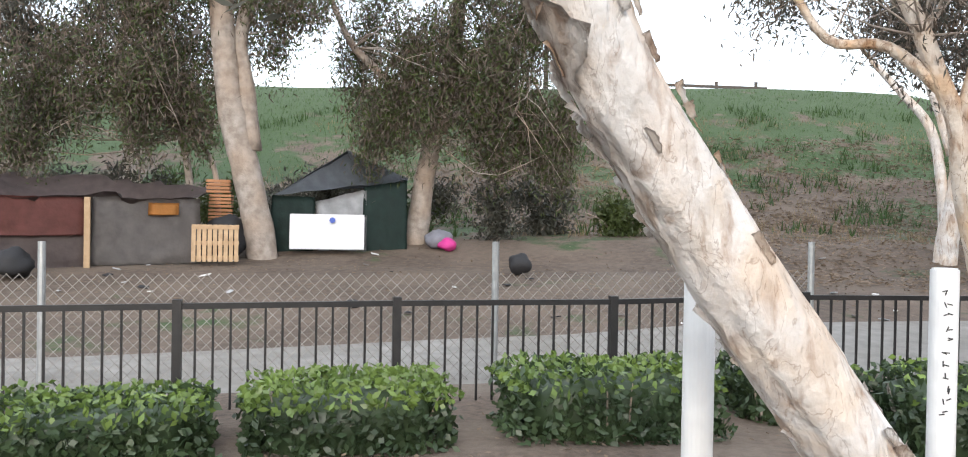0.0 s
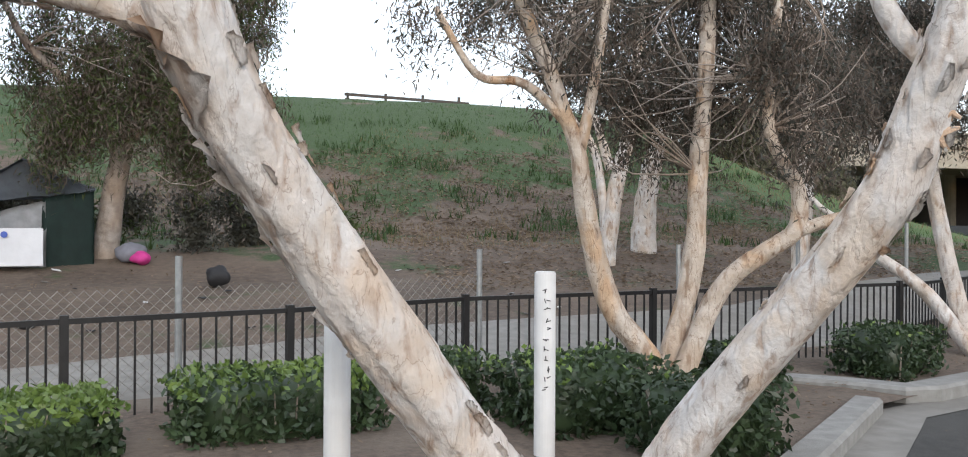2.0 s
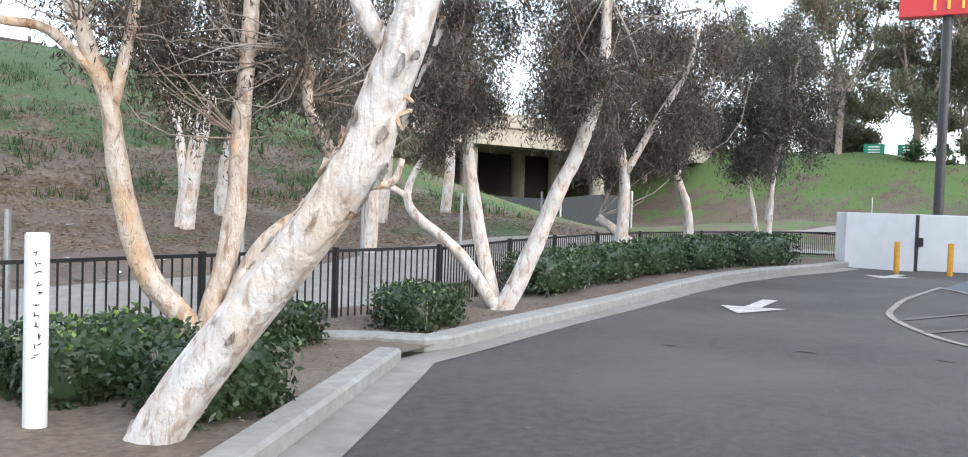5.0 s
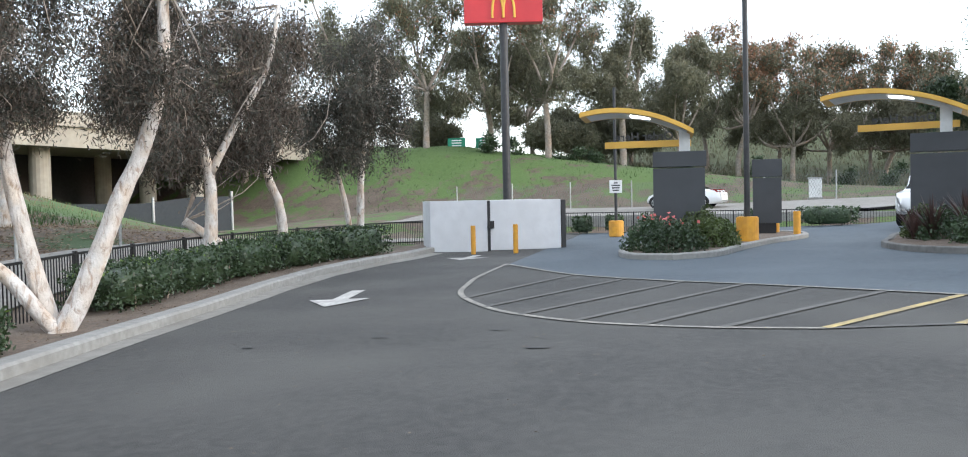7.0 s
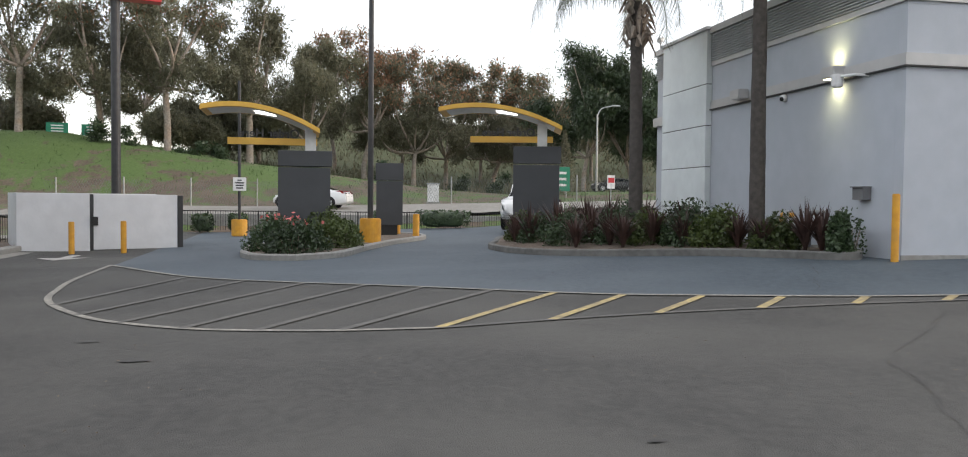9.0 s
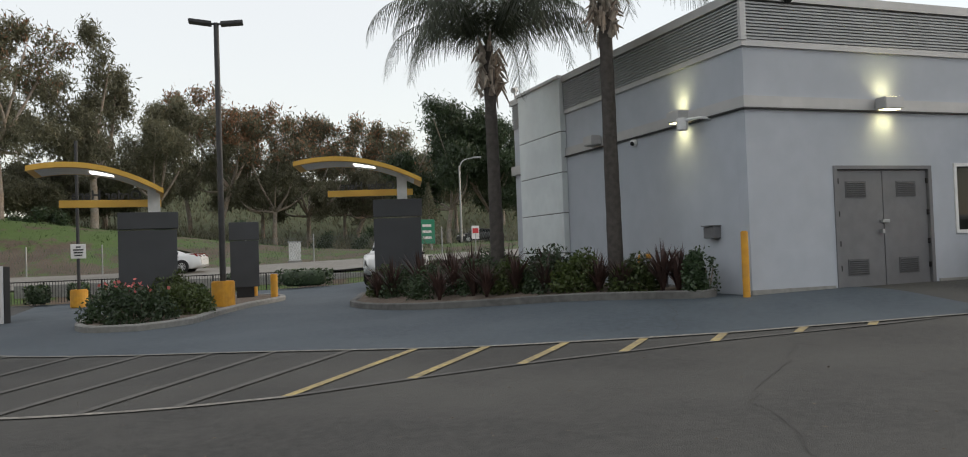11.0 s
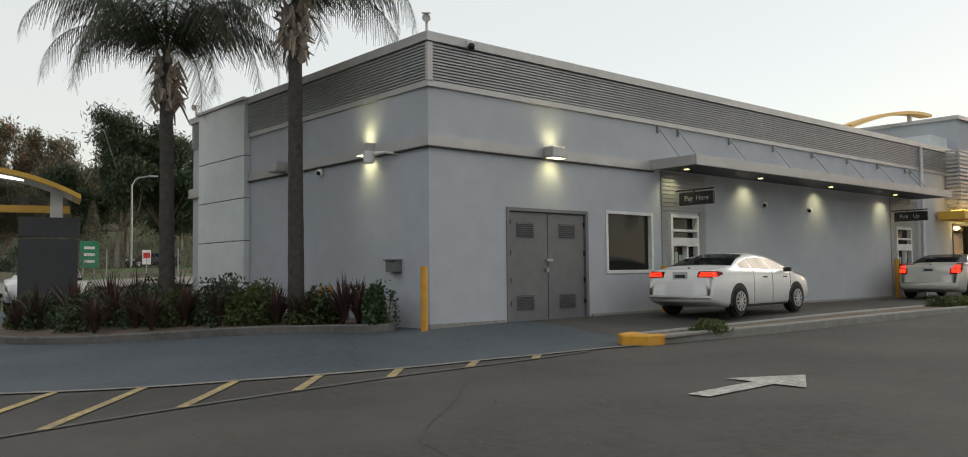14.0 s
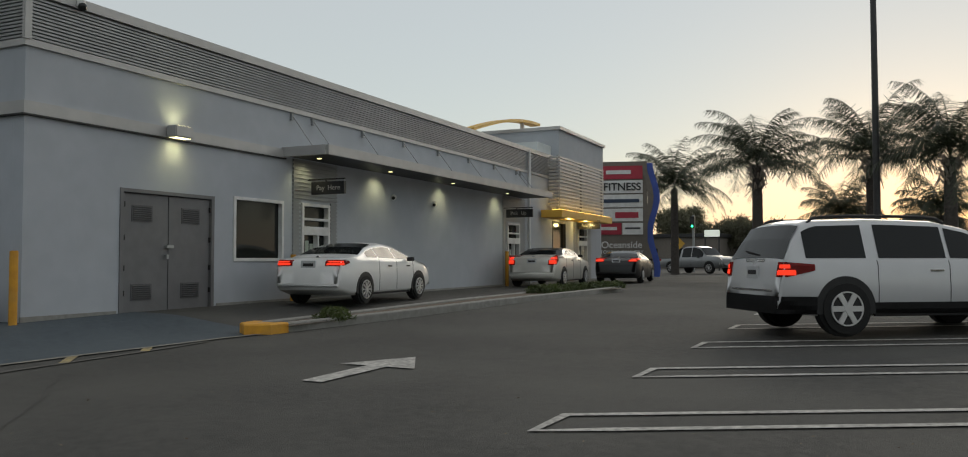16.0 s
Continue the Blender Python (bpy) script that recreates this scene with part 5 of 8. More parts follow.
def rough_trunk(parent, path, r0, r1, seed, n=150, seg=44):
    """A stem close to the eye, with papery ridges and hollows in its skin."""
    pts = smooth_path(path, n)
    bm = bmesh.new()
    rings, side = [], None
    for i, p in enumerate(pts):
        d = (pts[min(i + 1, n - 1)] - pts[max(i - 1, 0)]).normalized()
        side = side or d.cross(Vector((0.3, 1, 0.2))).normalized()
        side = (side - d * side.dot(d)).normalized()
        up = d.cross(side)
        r = r0 + (r1 - r0) * i / (n - 1)
        s = i / (n - 1) * 3.2
        ring = []
        for k in range(seg):
            a = 2 * math.pi * k / seg
            o = side * math.cos(a) + up * math.sin(a)
            w = Vector((math.cos(a) * 1.1, math.sin(a) * 1.1, s * 0.9 + seed))
            v = noise.noise(w * 1.1) * 0.09 + noise.noise(Vector((w.x * 4, w.y * 4, w.z * 1.6))) * 0.05
            step = noise.noise(Vector((w.x * 2.2, w.y * 2.2, w.z * 2.4 + 7)))
            v += 0.05 * (1 if step > 0.12 else 0) + 0.035 * (1 if noise.noise(Vector((w.x * 3.1, w.y * 3.1, w.z * 4 + 21))) > 0.05 else 0) + 0.03 * abs(noise.noise(Vector((w.x * 7, w.y * 7, w.z * 3)))) + 0.012 * noise.noise(w * 15)
            ring.append(bm.verts.new(p + o * r * (0.96 + v)))
        rings.append(ring)
    for a, b_ in zip(rings, rings[1:]):
        for k in range(seg):
            bm.faces.new((a[k], a[(k + 1) % seg], b_[(k + 1) % seg], b_[k]))
    ob = part("trunk_bark", bm, BARK, parent, smooth=True)
    ob.matrix_parent_inverse = parent.matrix_world.inverted()


def flap(parent, pts, i, o, radius, L, W, curl, seed):
    """A torn sheet of bark, fixed along one edge and curling away at the other."""
    rng = random.Random(seed)
    d = (pts[i + 1] - pts[i - 1]).normalized()
    o = (o - d * o.dot(d)).normalized()
    t = d.cross(o)
    bm = bmesh.new()
    rows = []
    for k in range(9):
        f = k / 8
        w = W * (0.25 + 0.75 * math.sin(math.pi * (0.12 + 0.8 * f))) * rng.uniform(0.75, 1.15)
        c = pts[i] + d * L * (f - 0.5)
        row = []
        for q in range(5):
            g = q / 4
            ang = (w * g) / radius - 0.25
            lift = 0.006 + curl * g * g * (0.6 + 0.6 * f) + rng.uniform(-0.004, 0.004)
            row.append(bm.verts.new(c + (o * math.cos(ang) + t * math.sin(ang)) * (radius * 1.02 + lift)))
        rows.append(row)
    for p, q in zip(rows, rows[1:]):
        for k in range(4):
            bm.faces.new((p[k], p[k + 1], q[k + 1], q[k]))
    bmesh.ops.solidify(bm, geom=bm.faces[:], thickness=0.003)
    ob = part("bark_flap", bm, BARK_PEEL if rng.random() < 0.15 else BARK, parent, smooth=True)
    ob.matrix_parent_inverse = parent.matrix_world.inverted()


def flaps(parent, path, radius, n, seed, size=(0.1, 0.035)):
    rng = random.Random(seed)
    pts = smooth_path(path, 60)
    for k in range(n):
        a = rng.uniform(0, 2 * math.pi)
        flap(parent, pts, rng.randrange(4, 56), Vector((math.cos(a), 0.4 * math.sin(a * 2), math.sin(a))), radius, size[0] * rng.uniform(0.5, 1.8), size[1] * rng.uniform(0.5, 1.6), rng.uniform(0.008, 0.03), seed * 100 + k)


# the two leaning trunks near the kerb
PA = [(0.88, 4.68, -0.4), (0.5, 4.6, 0.12), (0.29, 4.55, 0.39), (-0.03, 4.5, 0.81), (-0.34, 4.43, 1.22), (-0.58, 4.35, 1.58), (-0.76, 4.28, 1.86), (-0.91, 4.2, 2.18), (-1.05, 4.1, 2.6), (-1.18, 4.0, 3.2)]
ta = paperbark("leaning pale paperbark tree with peeling bark close to the kerb", [(PA, 0.13, 0.11), ([(-0.85, 4.22, 2.05), (-1.15, 4.22, 2.2), (-1.6, 4.25, 2.3), (-2.3, 4.3, 2.5)], 0.08, 0.045)],
               [((-1.6, 4.3, 3.4), (0.8, 0.6, 0.5), 40), ((-2.1, 4.3, 2.8), (0.5, 0.3, 0.3), 14)], 11, twig_n=24, twig_r=0.008)
rough_trunk(ta, PA, 0.158, 0.138, 1.0)
flaps(ta, PA, 0.148, 60, 5, (0.08, 0.03))
fine = smooth_path(PA, 60)
for k, (i, L, W, curl) in enumerate(((42, 0.34, 0.17, 0.05), (45, 0.2, 0.12, 0.07), (36, 0.26, 0.09, 0.05), (33, 0.3, 0.08, 0.05), (29, 0.22, 0.07, 0.03), (24, 0.2, 0.06, 0.03))):
    flap(ta, fine, i, Vector((-0.62, -0.35, -0.7)), 0.148, L, W, curl, 900 + k)
flaps(ta, [(-0.9, 4.22, 2.1), (-1.2, 4.22, 2.22), (-1.6, 4.25, 2.3), (-2.0, 4.28, 2.4)], 0.07, 22, 6, (0.16, 0.05))
PB_ = [(1.45, 5.49, -0.45), (1.58, 5.29, -0.13), (1.73, 5.08, 0.28), (2.1, 4.53, 1.11), (2.24, 4.28, 1.49), (2.31, 4.18, 1.72), (2.36, 4.1, 1.98), (2.41, 4.02, 2.22), (2.46, 3.95, 2.53), (2.58, 3.83, 3.25)]
tb = paperbark("leaning white paperbark tree with a torn branch stub", [(PB_, 0.13, 0.085), ([(2.36, 4.11, 2.22), (2.3, 4.2, 2.36), (2.24, 4.28, 2.62), (2.24, 4.28, 3.1)], 0.06, 0.05)],
               [((2.4, 4.0, 3.5), (0.8, 0.8, 0.4), 30)], 12, twig_n=20, twig_r=0.008)
rough_trunk(tb, PB_, 0.155, 0.105, 5.0)
flaps(tb, PB_, 0.132, 60, 8, (0.08, 0.028))
bm = bmesh.new()
for k in range(14):
    r = random.Random(k)
    a = Vector((2.36, 4.04, 1.9 + r.uniform(-0.1, 0.1)))
    tube(bm, [a, a + Vector((r.uniform(0.02, 0.09), r.uniform(-0.06, 0.03), r.uniform(-0.09, 0.08)))], [0.03, 0.008], 6)
ob = part("broken_stub", bm, BARK_PEEL, tb, "torn orange wood of a broken branch")
ob.matrix_parent_inverse = tb.matrix_world.inverted()

# clump of three stems by the fence
paperbark("cluster of bare paperbark stems before the black fence",
          [([(2.95, 7.72, -0.2), (2.85, 7.72, 0.22), (2.55, 7.86, 0.67), (2.39, 7.93, 1.25), (2.3, 7.96, 1.76), (2.24, 7.98, 2.16), (2.02, 8.06, 2.79), (1.7, 8.14, 3.6)], 0.135, 0.06),
           ([(2.27, 7.97, 2.11), (2.39, 7.92, 2.74), (2.49, 7.88, 3.5)], 0.06, 0.04), ([(2.24, 7.98, 2.28), (1.8, 8.14, 2.72), (1.37, 8.26, 2.81), (1.0, 8.32, 3.4)], 0.05, 0.03),
           ([(3.08, 7.82, -0.2), (3.11, 7.82, 0.19), (3.24, 7.74, 0.79), (3.31, 7.71, 1.32), (3.33, 7.7, 1.91), (3.37, 7.67, 2.61), (3.41, 7.65, 3.7)], 0.125, 0.07),
           ([(3.12, 7.68, -0.2), (3.2, 7.65, 0.21), (3.45, 7.52, 0.86), (3.74, 7.34, 1.18), (3.98, 7.18, 1.4), (4.0, 7.17, 1.75), (3.9, 7.24, 2.0), (3.8, 7.3, 2.3), (3.81, 7.3, 2.77), (3.9, 7.26, 3.7)], 0.12, 0.035), ([(3.98, 7.18, 1.38), (4.25, 7.02, 1.5), (4.5, 6.9, 1.56), (4.58, 6.86, 1.78)], 0.06, 0.03)],
          [((2.0, 8.1, 3.3), (1.3, 0.8, 0.75), 130), ((3.4, 7.7, 3.2), (0.9, 0.7, 0.7), 110), ((4.1, 7.2, 3.2), (0.6, 0.5, 0.7), 60), ((3.0, 8.0, 2.65), (1.0, 0.5, 0.35), 40), ((2.9, 7.9, 4.1), (1.8, 1.0, 0.5), 90), ((3.3, 7.9, 2.6), (1.2, 0.8, 0.6), 110), ((4.2, 7.4, 2.5), (0.7, 0.6, 0.6), 60)], 21, per=40, leaf=(0.085, 0.016), twig_n=240, twig_r=0.009, dry=0.65, bark=BARK_TAN)
# forked tree by the kerb
paperbark("pair of forked white paperbark trunks beside the kerb",
          [([(8.1, 8.9, -0.3), (7.92, 9.07, 0.0), (7.65, 9.47, 0.64), (7.26, 9.94, 1.12), (7.14, 10.06, 1.4), (7.22, 10.04, 1.75), (7.4, 9.95, 2.1)], 0.13, 0.03), ([(7.12, 10.1, 1.45), (6.8, 10.35, 1.7), (6.5, 10.6, 2.2)], 0.05, 0.02),
           ([(8.12, 9.1, -0.3), (8.09, 9.18, -0.03), (7.96, 9.32, 0.73), (7.81, 9.45, 1.75), (7.74, 9.53, 2.61), (7.65, 9.6, 3.47), (7.6, 9.65, 4.6)], 0.14, 0.06),
           ([(7.95, 9.0, -0.3), (8.09, 8.9, -0.04), (8.32, 8.66, 0.69), (8.55, 8.39, 1.6), (8.74, 8.17, 2.26), (8.9, 7.97, 3.21), (8.92, 7.94, 4.4)], 0.17, 0.07),
           ([(8.74, 8.2, 2.2), (9.0, 8.4, 2.7), (9.2, 8.5, 3.5)], 0.06, 0.03)],
          [((7.4, 9.7, 3.8), (1.0, 0.9, 1.0), 120), ((8.8, 8.1, 3.9), (0.95, 0.9, 1.2), 150), ((9.4, 8.6, 3.2), (0.7, 0.8, 0.9), 70), ((7.6, 9.6, 2.55), (0.6, 0.5, 0.4), 24), ((8.3, 8.8, 4.9), (1.6, 1.2, 0.6), 80), ((8.75, 8.2, 3.0), (0.7, 0.7, 0.7), 70), ((7.7, 9.5, 3.0), (0.8, 0.7, 0.6), 60)], 22, per=48, leaf=(0.1, 0.018), twig_n=120, dry=0.5)
ROW = [([([(15.45, 12.7, -0.4), (15.49, 12.7, -0.05), (15.56, 12.61, 1.12), (15.54, 12.64, 2.29), (15.31, 12.92, 3.74), (15.13, 13.15, 5.6)], 0.19, 0.07), ([(15.56, 12.61, 2.14), (15.93, 12.11, 3.31), (16.34, 11.52, 4.6), (16.5, 11.28, 6.0)], 0.1, 0.04)],
        [((14.6, 13.2, 4.6), (1.4, 1.2, 1.4), 130), ((15.6, 12.6, 5.6), (1.5, 1.3, 1.2), 90), ((15.0, 13.0, 3.2), (0.9, 0.8, 0.8), 50), ((16.6, 11.6, 4.2), (0.9, 0.8, 0.9), 40), ((15.4, 12.6, 2.9), (1.3, 1.1, 0.8), 80), ((14.3, 13.2, 3.4), (1.2, 1.0, 1.0), 70)], 31),
       ([([(18.97, 13.0, -0.4), (18.96, 13.0, 0.16), (18.91, 13.07, 1.41), (18.75, 13.32, 2.42), (18.93, 13.04, 4.08), (19.28, 12.49, 5.6)], 0.17, 0.06), ([(16.6, 12.4, -0.3), (16.2, 12.9, 0.5), (15.6, 13.4, 1.1)], 0.15, 0.1)],
        [((18.5, 13.4, 3.8), (1.3, 1.2, 1.2), 100), ((19.4, 12.6, 5.2), (1.4, 1.3, 1.1), 50), ((17.8, 13.4, 2.6), (0.8, 0.8, 0.7), 40)], 32),
       ([([(22.6, 12.7, -0.4), (22.62, 12.71, 0.29), (22.63, 12.68, 1.6), (22.67, 12.6, 2.72), (22.84, 12.28, 4.39), (22.92, 12.13, 6.1)], 0.15, 0.05), ([(22.5, 12.9, -0.2), (22.41, 13.09, 1.41), (22.27, 13.33, 2.54), (22.03, 13.74, 4.1)], 0.12, 0.05)],
        [((22.4, 12.8, 5.0), (1.7, 1.6, 2.0), 230), ((22.0, 13.4, 3.3), (1.3, 1.2, 1.1), 110), ((23.2, 12.0, 4.0), (1.2, 1.1, 1.3), 90)], 33)]
for limbs, blobs, seed in ROW:
    paperbark("slender paperbark tree in the verge hedge with dark drooping crown", limbs, blobs, seed, per=54, leaf=(0.15, 0.03), sigma=(0.24, 0.24, 0.3), twig_n=70, twig_r=0.018, dry=0.2 if seed == 33 else 0.65, leafmat=LEAF_TEA, full=1.05 if seed == 33 else 0.95)
# trees at the foot of the bank
paperbark("pale multi-stemmed tree at the foot of the bank",
          [([(7.6, 18.85, 0.2), (7.67, 18.83, 1.19), (7.85, 18.74, 2.51), (8.15, 18.6, 3.97), (8.26, 18.54, 5.42), (8.38, 18.49, 6.8)], 0.24, 0.1), ([(7.59, 18.86, 1.6), (7.37, 18.96, 3.22), (6.82, 19.18, 4.08), (6.27, 19.39, 4.79)], 0.13, 0.06), ([(7.71, 18.81, 2.79), (7.43, 18.93, 3.81), (7.08, 19.08, 4.96), (6.85, 19.17, 6.6)], 0.12, 0.06), ([(9.3, 20.2, 0.6), (9.35, 20.24, 1.83), (9.54, 20.14, 3.11), (9.74, 20.03, 4.23), (9.99, 19.9, 6.3)], 0.34, 0.15)],
          [((6.5, 19.3, 6.0), (2.0, 1.4, 1.2), 90), ((8.6, 18.8, 6.8), (2.2, 1.6, 1.6), 120), ((9.9, 19.8, 5.6), (1.6, 1.4, 1.6), 90), ((5.2, 19.5, 7.0), (1.8, 1.4, 1.2), 60)], 41, per=40, leaf=(0.16, 0.035), sigma=(0.3, 0.3, 0.35), twig_n=70, twig_r=0.02)
paperbark("single pale trunk standing behind the fence", [([(10.05, 15.15, -0.2), (10.1, 15.11, 0.91), (10.14, 15.08, 2.17), (10.19, 15.05, 3.42), (10.27, 14.99, 5.2)], 0.17, 0.1)], [((10.3, 15.0, 5.3), (1.9, 1.4, 1.3), 110), ((11.4, 15.2, 4.4), (1.2, 1.1, 1.1), 50)], 42, per=36, leaf=(0.15, 0.03), sigma=(0.26, 0.26, 0.3))
paperbark("large grey tree with an orange-barked base beside the tents",
          [([(-6.15, 18.12, -0.1), (-6.18, 18.12, 0.42), (-6.41, 18.04, 1.78), (-6.75, 17.93, 3.22), (-6.92, 17.86, 4.41), (-7.03, 17.82, 6.6)], 0.34, 0.22), ([(-6.4, 18.05, 2.6), (-6.53, 18.0, 3.95), (-6.63, 17.97, 4.91), (-6.2, 18.07, 6.4)], 0.2, 0.12), ([(-8.1, 19.2, 0.6), (-8.13, 19.22, 1.93), (-8.36, 19.12, 3.09), (-8.91, 18.88, 3.96)], 0.1, 0.06), ([(-7.4, 19.0, 0.6), (-7.5, 19.0, 2.2), (-7.9, 18.9, 3.0)], 0.08, 0.05)],
          [((-9.0, 18.6, 4.7), (2.4, 1.5, 1.5), 190), ((-7.0, 17.8, 6.2), (2.2, 1.5, 1.0), 110), ((-11, 18.4, 3.6), (1.8, 1.2, 1.0), 80), ((-8.6, 18.2, 3.4), (1.1, 0.8, 0.6), 50), ((-5.4, 18.2, 5.4), (0.9, 0.9, 0.8), 30)], 43, per=66, leaf=(0.14, 0.03), sigma=(0.28, 0.28, 0.36), bark=BARK_GREY, twig_n=80, twig_r=0.02, leafmat=LEAF_SHRUB, dry=0.6)
paperbark("drooping willowy tree hanging over the tent",
          [([(-3.3, 19.77, 0.2), (-3.28, 19.77, 0.72), (-3.19, 19.79, 1.72), (-2.96, 19.81, 3.05), (-2.58, 19.85, 4.52), (-2.39, 19.87, 6.5)], 0.3, 0.14), ([(-2.96, 19.81, 2.65), (-3.63, 19.73, 3.97), (-4.67, 19.54, 4.99), (-5.18, 19.43, 6.01)], 0.12, 0.06), ([(-2.8, 19.8, 3.2), (-1.8, 19.6, 4.2), (-0.9, 19.5, 4.6)], 0.1, 0.04)],
          [((-3.2, 19.6, 4.9), (2.2, 1.2, 1.5), 190), ((-1.4, 19.5, 4.2), (1.6, 1.0, 1.5), 170), ((-2.4, 19.5, 6.3), (2.6, 1.4, 1.0), 120), ((-3.6, 19.2, 3.2), (1.0, 0.6, 0.9), 60), ((-0.8, 19.4, 2.9), (1.0, 0.8, 0.9), 70)], 44, per=66, leaf=(0.17, 0.028), sigma=(0.2, 0.2, 0.5), bark=BARK_GREY, twig_n=110, twig_r=0.016, leafmat=LEAF_SHRUB, dry=0.55)
for k, (x, y) in enumerate(((-16, 21), (13.5, 19.5), (18, 22), (-10.5, 21.0), (-13.0, 19.0))):
    z = land(x, y)
    paperbark("dark tree at the foot of the bank", [([(x, y, z - 0.3), (x + 0.2, y, z + 2.2), (x - 0.1, y, z + 4.2), (x + 0.4, y, z + 6)], 0.2, 0.08)], [((x, y, z + 5.2), (2.4, 2, 1.7), 170), ((x + 1.2, y - 0.3, z + 3.8), (1.5, 1.2, 1.0), 70)], 50 + k, per=36, leaf=(0.18, 0.04), sigma=(0.32, 0.32, 0.36), twig_n=50, twig_r=0.02)


# dark undergrowth at the foot of the bank behind the tents, thickened to stand for tree shade
for k, (x, y, r) in enumerate(((-15.5, 20.5, 1.7), (-12.8, 21.5, 1.6), (-10.3, 20.6, 1.5), (-8.6, 21.8, 1.3), (-6.9, 21.2, 1.2), (-5.0, 22.2, 1.3), (-3.9, 21.4, 1.1), (-1.6, 21.0, 1.2), (-0.2, 21.8, 0.9), (1.2, 21.2, 0.6))):
    rng = np.random.default_rng(520 + k)
    z = land(x, y)
    e = empty("shrub", "dark shaded undergrowth at the foot of the bank", "shrub", (x, y, z))
    woody("stem", [([(x, y, z - 0.2), (x + 0.1, y, z + r * 0.5), (x - 0.2, y, z + r)], 0.05, 0.015), ([(x, y, z), (x - 0.3, y, z + r * 0.6), (x - 0.7, y, z + r * 0.9)], 0.03, 0.01)], BARK_GREY, e, 6)
    foliage("leaves", clumps([((x, y, z + r * 0.55), (r * 1.15, r * 0.7, r * 0.65), 70)], rng, 40, (0.16, 0.14, 0.16)), 0.16, 0.05, LEAF_SHRUB if k % 3 == 0 else LEAF_TEA, e, rng, 0.6)


# ---- hedges ----
def hedge(x, y, w, d, h, yaw, seed, n=2600, leaf=0.062, young=0.25, label="clipped dark green broad-leaved hedge in the verge"):
    rng = np.random.default_rng(seed)
    z = G(x, min(y, 9)) + 0.06
    e = empty("hedge", label, "hedge", (x, y, z), yaw, "hedges")
    bm = bmesh.new()
    bmesh.ops.create_icosphere(bm, subdivisions=3, radius=1)
    for v in bm.verts:
        c = v.co
        for i in range(3):
            c[i] = math.copysign(abs(c[i]) ** 0.5, c[i])
        q = 1 + 0.12 * noise.noise(Vector((c.x * 2 + seed, c.y * 2, c.z * 2)))
        v.co = Vector((c.x * w * 0.42 * q, c.y * d * 0.42 * q, max(0.0, h * 0.48 + c.z * h * 0.44 * q)))
    part("inner_growth", bm, LEAF_HEDGE, e, smooth=True)
    u = rng.uniform(-1, 1, (n, 3))
    k = np.argmax(np.abs(u) + rng.uniform(0, 0.25, (n, 3)), axis=1)
    u[np.arange(n), k] = np.sign(u[np.arange(n), k]) * rng.uniform(0.82, 1.06, n)
    u[:, 2] = np.where(u[:, 2] < -0.8, rng.uniform(-0.9, 0.9, n), u[:, 2])
    lump = np.array([1 + 0.16 * noise.noise(Vector((a * 2 + seed, b * 2, c * 2))) for a, b, c in u])[:, None]
    r = np.sign(u) * np.abs(u) ** 0.85 * lump
    pts = np.stack([r[:, 0] * w / 2, r[:, 1] * d / 2, np.maximum(h / 2 + r[:, 2] * h / 2, 0.03)], 1)
    yng = (u[:, 2] > 0.45) & (rng.random(n) < young * 2.2)
    raw_mesh("leaves", leaves(pts[~yng], leaf, leaf * 0.55, rng), None, LEAF_HEDGE, e)
    if yng.any():
        raw_mesh("young_leaves", leaves(pts[yng] + np.array([0, 0, 0.015]), leaf * 0.9, leaf * 0.5, rng), None, LEAF_BRIGHT, e, "bright yellow-green young leaves")
    bm = bmesh.new()
    for k in range(10):
        a = (rng.uniform(-w / 2.6, w / 2.6), rng.uniform(-d / 2.6, d / 2.6), -0.05)
        tube(bm, [a, (a[0] * 1.1, a[1] * 1.1, h * 0.5), (a[0] * 1.25, a[1] * 1.2, h * 0.9)], [0.012, 0.009, 0.004], 5)
    tagged(part("stem_growth", bm, BARK_GREY, e), kind="stuff")
    return e


hedge(-3.4, 6.1, 1.2, 0.75, 0.4, 20, 1, 4200, 0.07)
hedge(-2.05, 6.5, 1.15, 0.8, 0.47, 18, 2, 4200, 0.07, young=0.45)
hedge(-0.45, 6.95, 1.3, 0.8, 0.53, 12, 3, 4400, 0.07, young=0.3)
hedge(0.85, 7.6, 0.7, 0.7, 0.52, 10, 4, 2000, 0.07, young=0.06)
hedge(1.75, 6.75, 1.15, 0.9, 0.56, 10, 5, 3600, 0.07, young=0.06)
hedge(2.2, 5.75, 0.85, 0.8, 0.5, 15, 13, 1900, 0.07, young=0.02)
hedge(3.95, 7.95, 0.7, 0.65, 0.45, 10, 6, 1800, 0.07, young=0.02)
hedge(5.95, 8.25, 1.2, 0.8, 0.52, 25, 7, 2600, 0.07, young=0.02)
hedge(10.9, 10.5, 3.0, 1.05, 0.7, 22, 8, 3400, 0.08, 0.02)
hedge(13.5, 11.35, 2.4, 1.0, 0.74, 18, 14, 2800, 0.09, 0.02)
hedge(15.9, 11.85, 2.6, 1.0, 0.8, 14, 9, 2800, 0.09, 0.02)
hedge(18.4, 12.1, 2.8, 1.0, 0.85, 8, 10, 2600, 0.1, 0.02)
hedge(21.3, 12.2, 3.2, 1.1, 0.9, 3, 12, 2600, 0.1, 0.02)
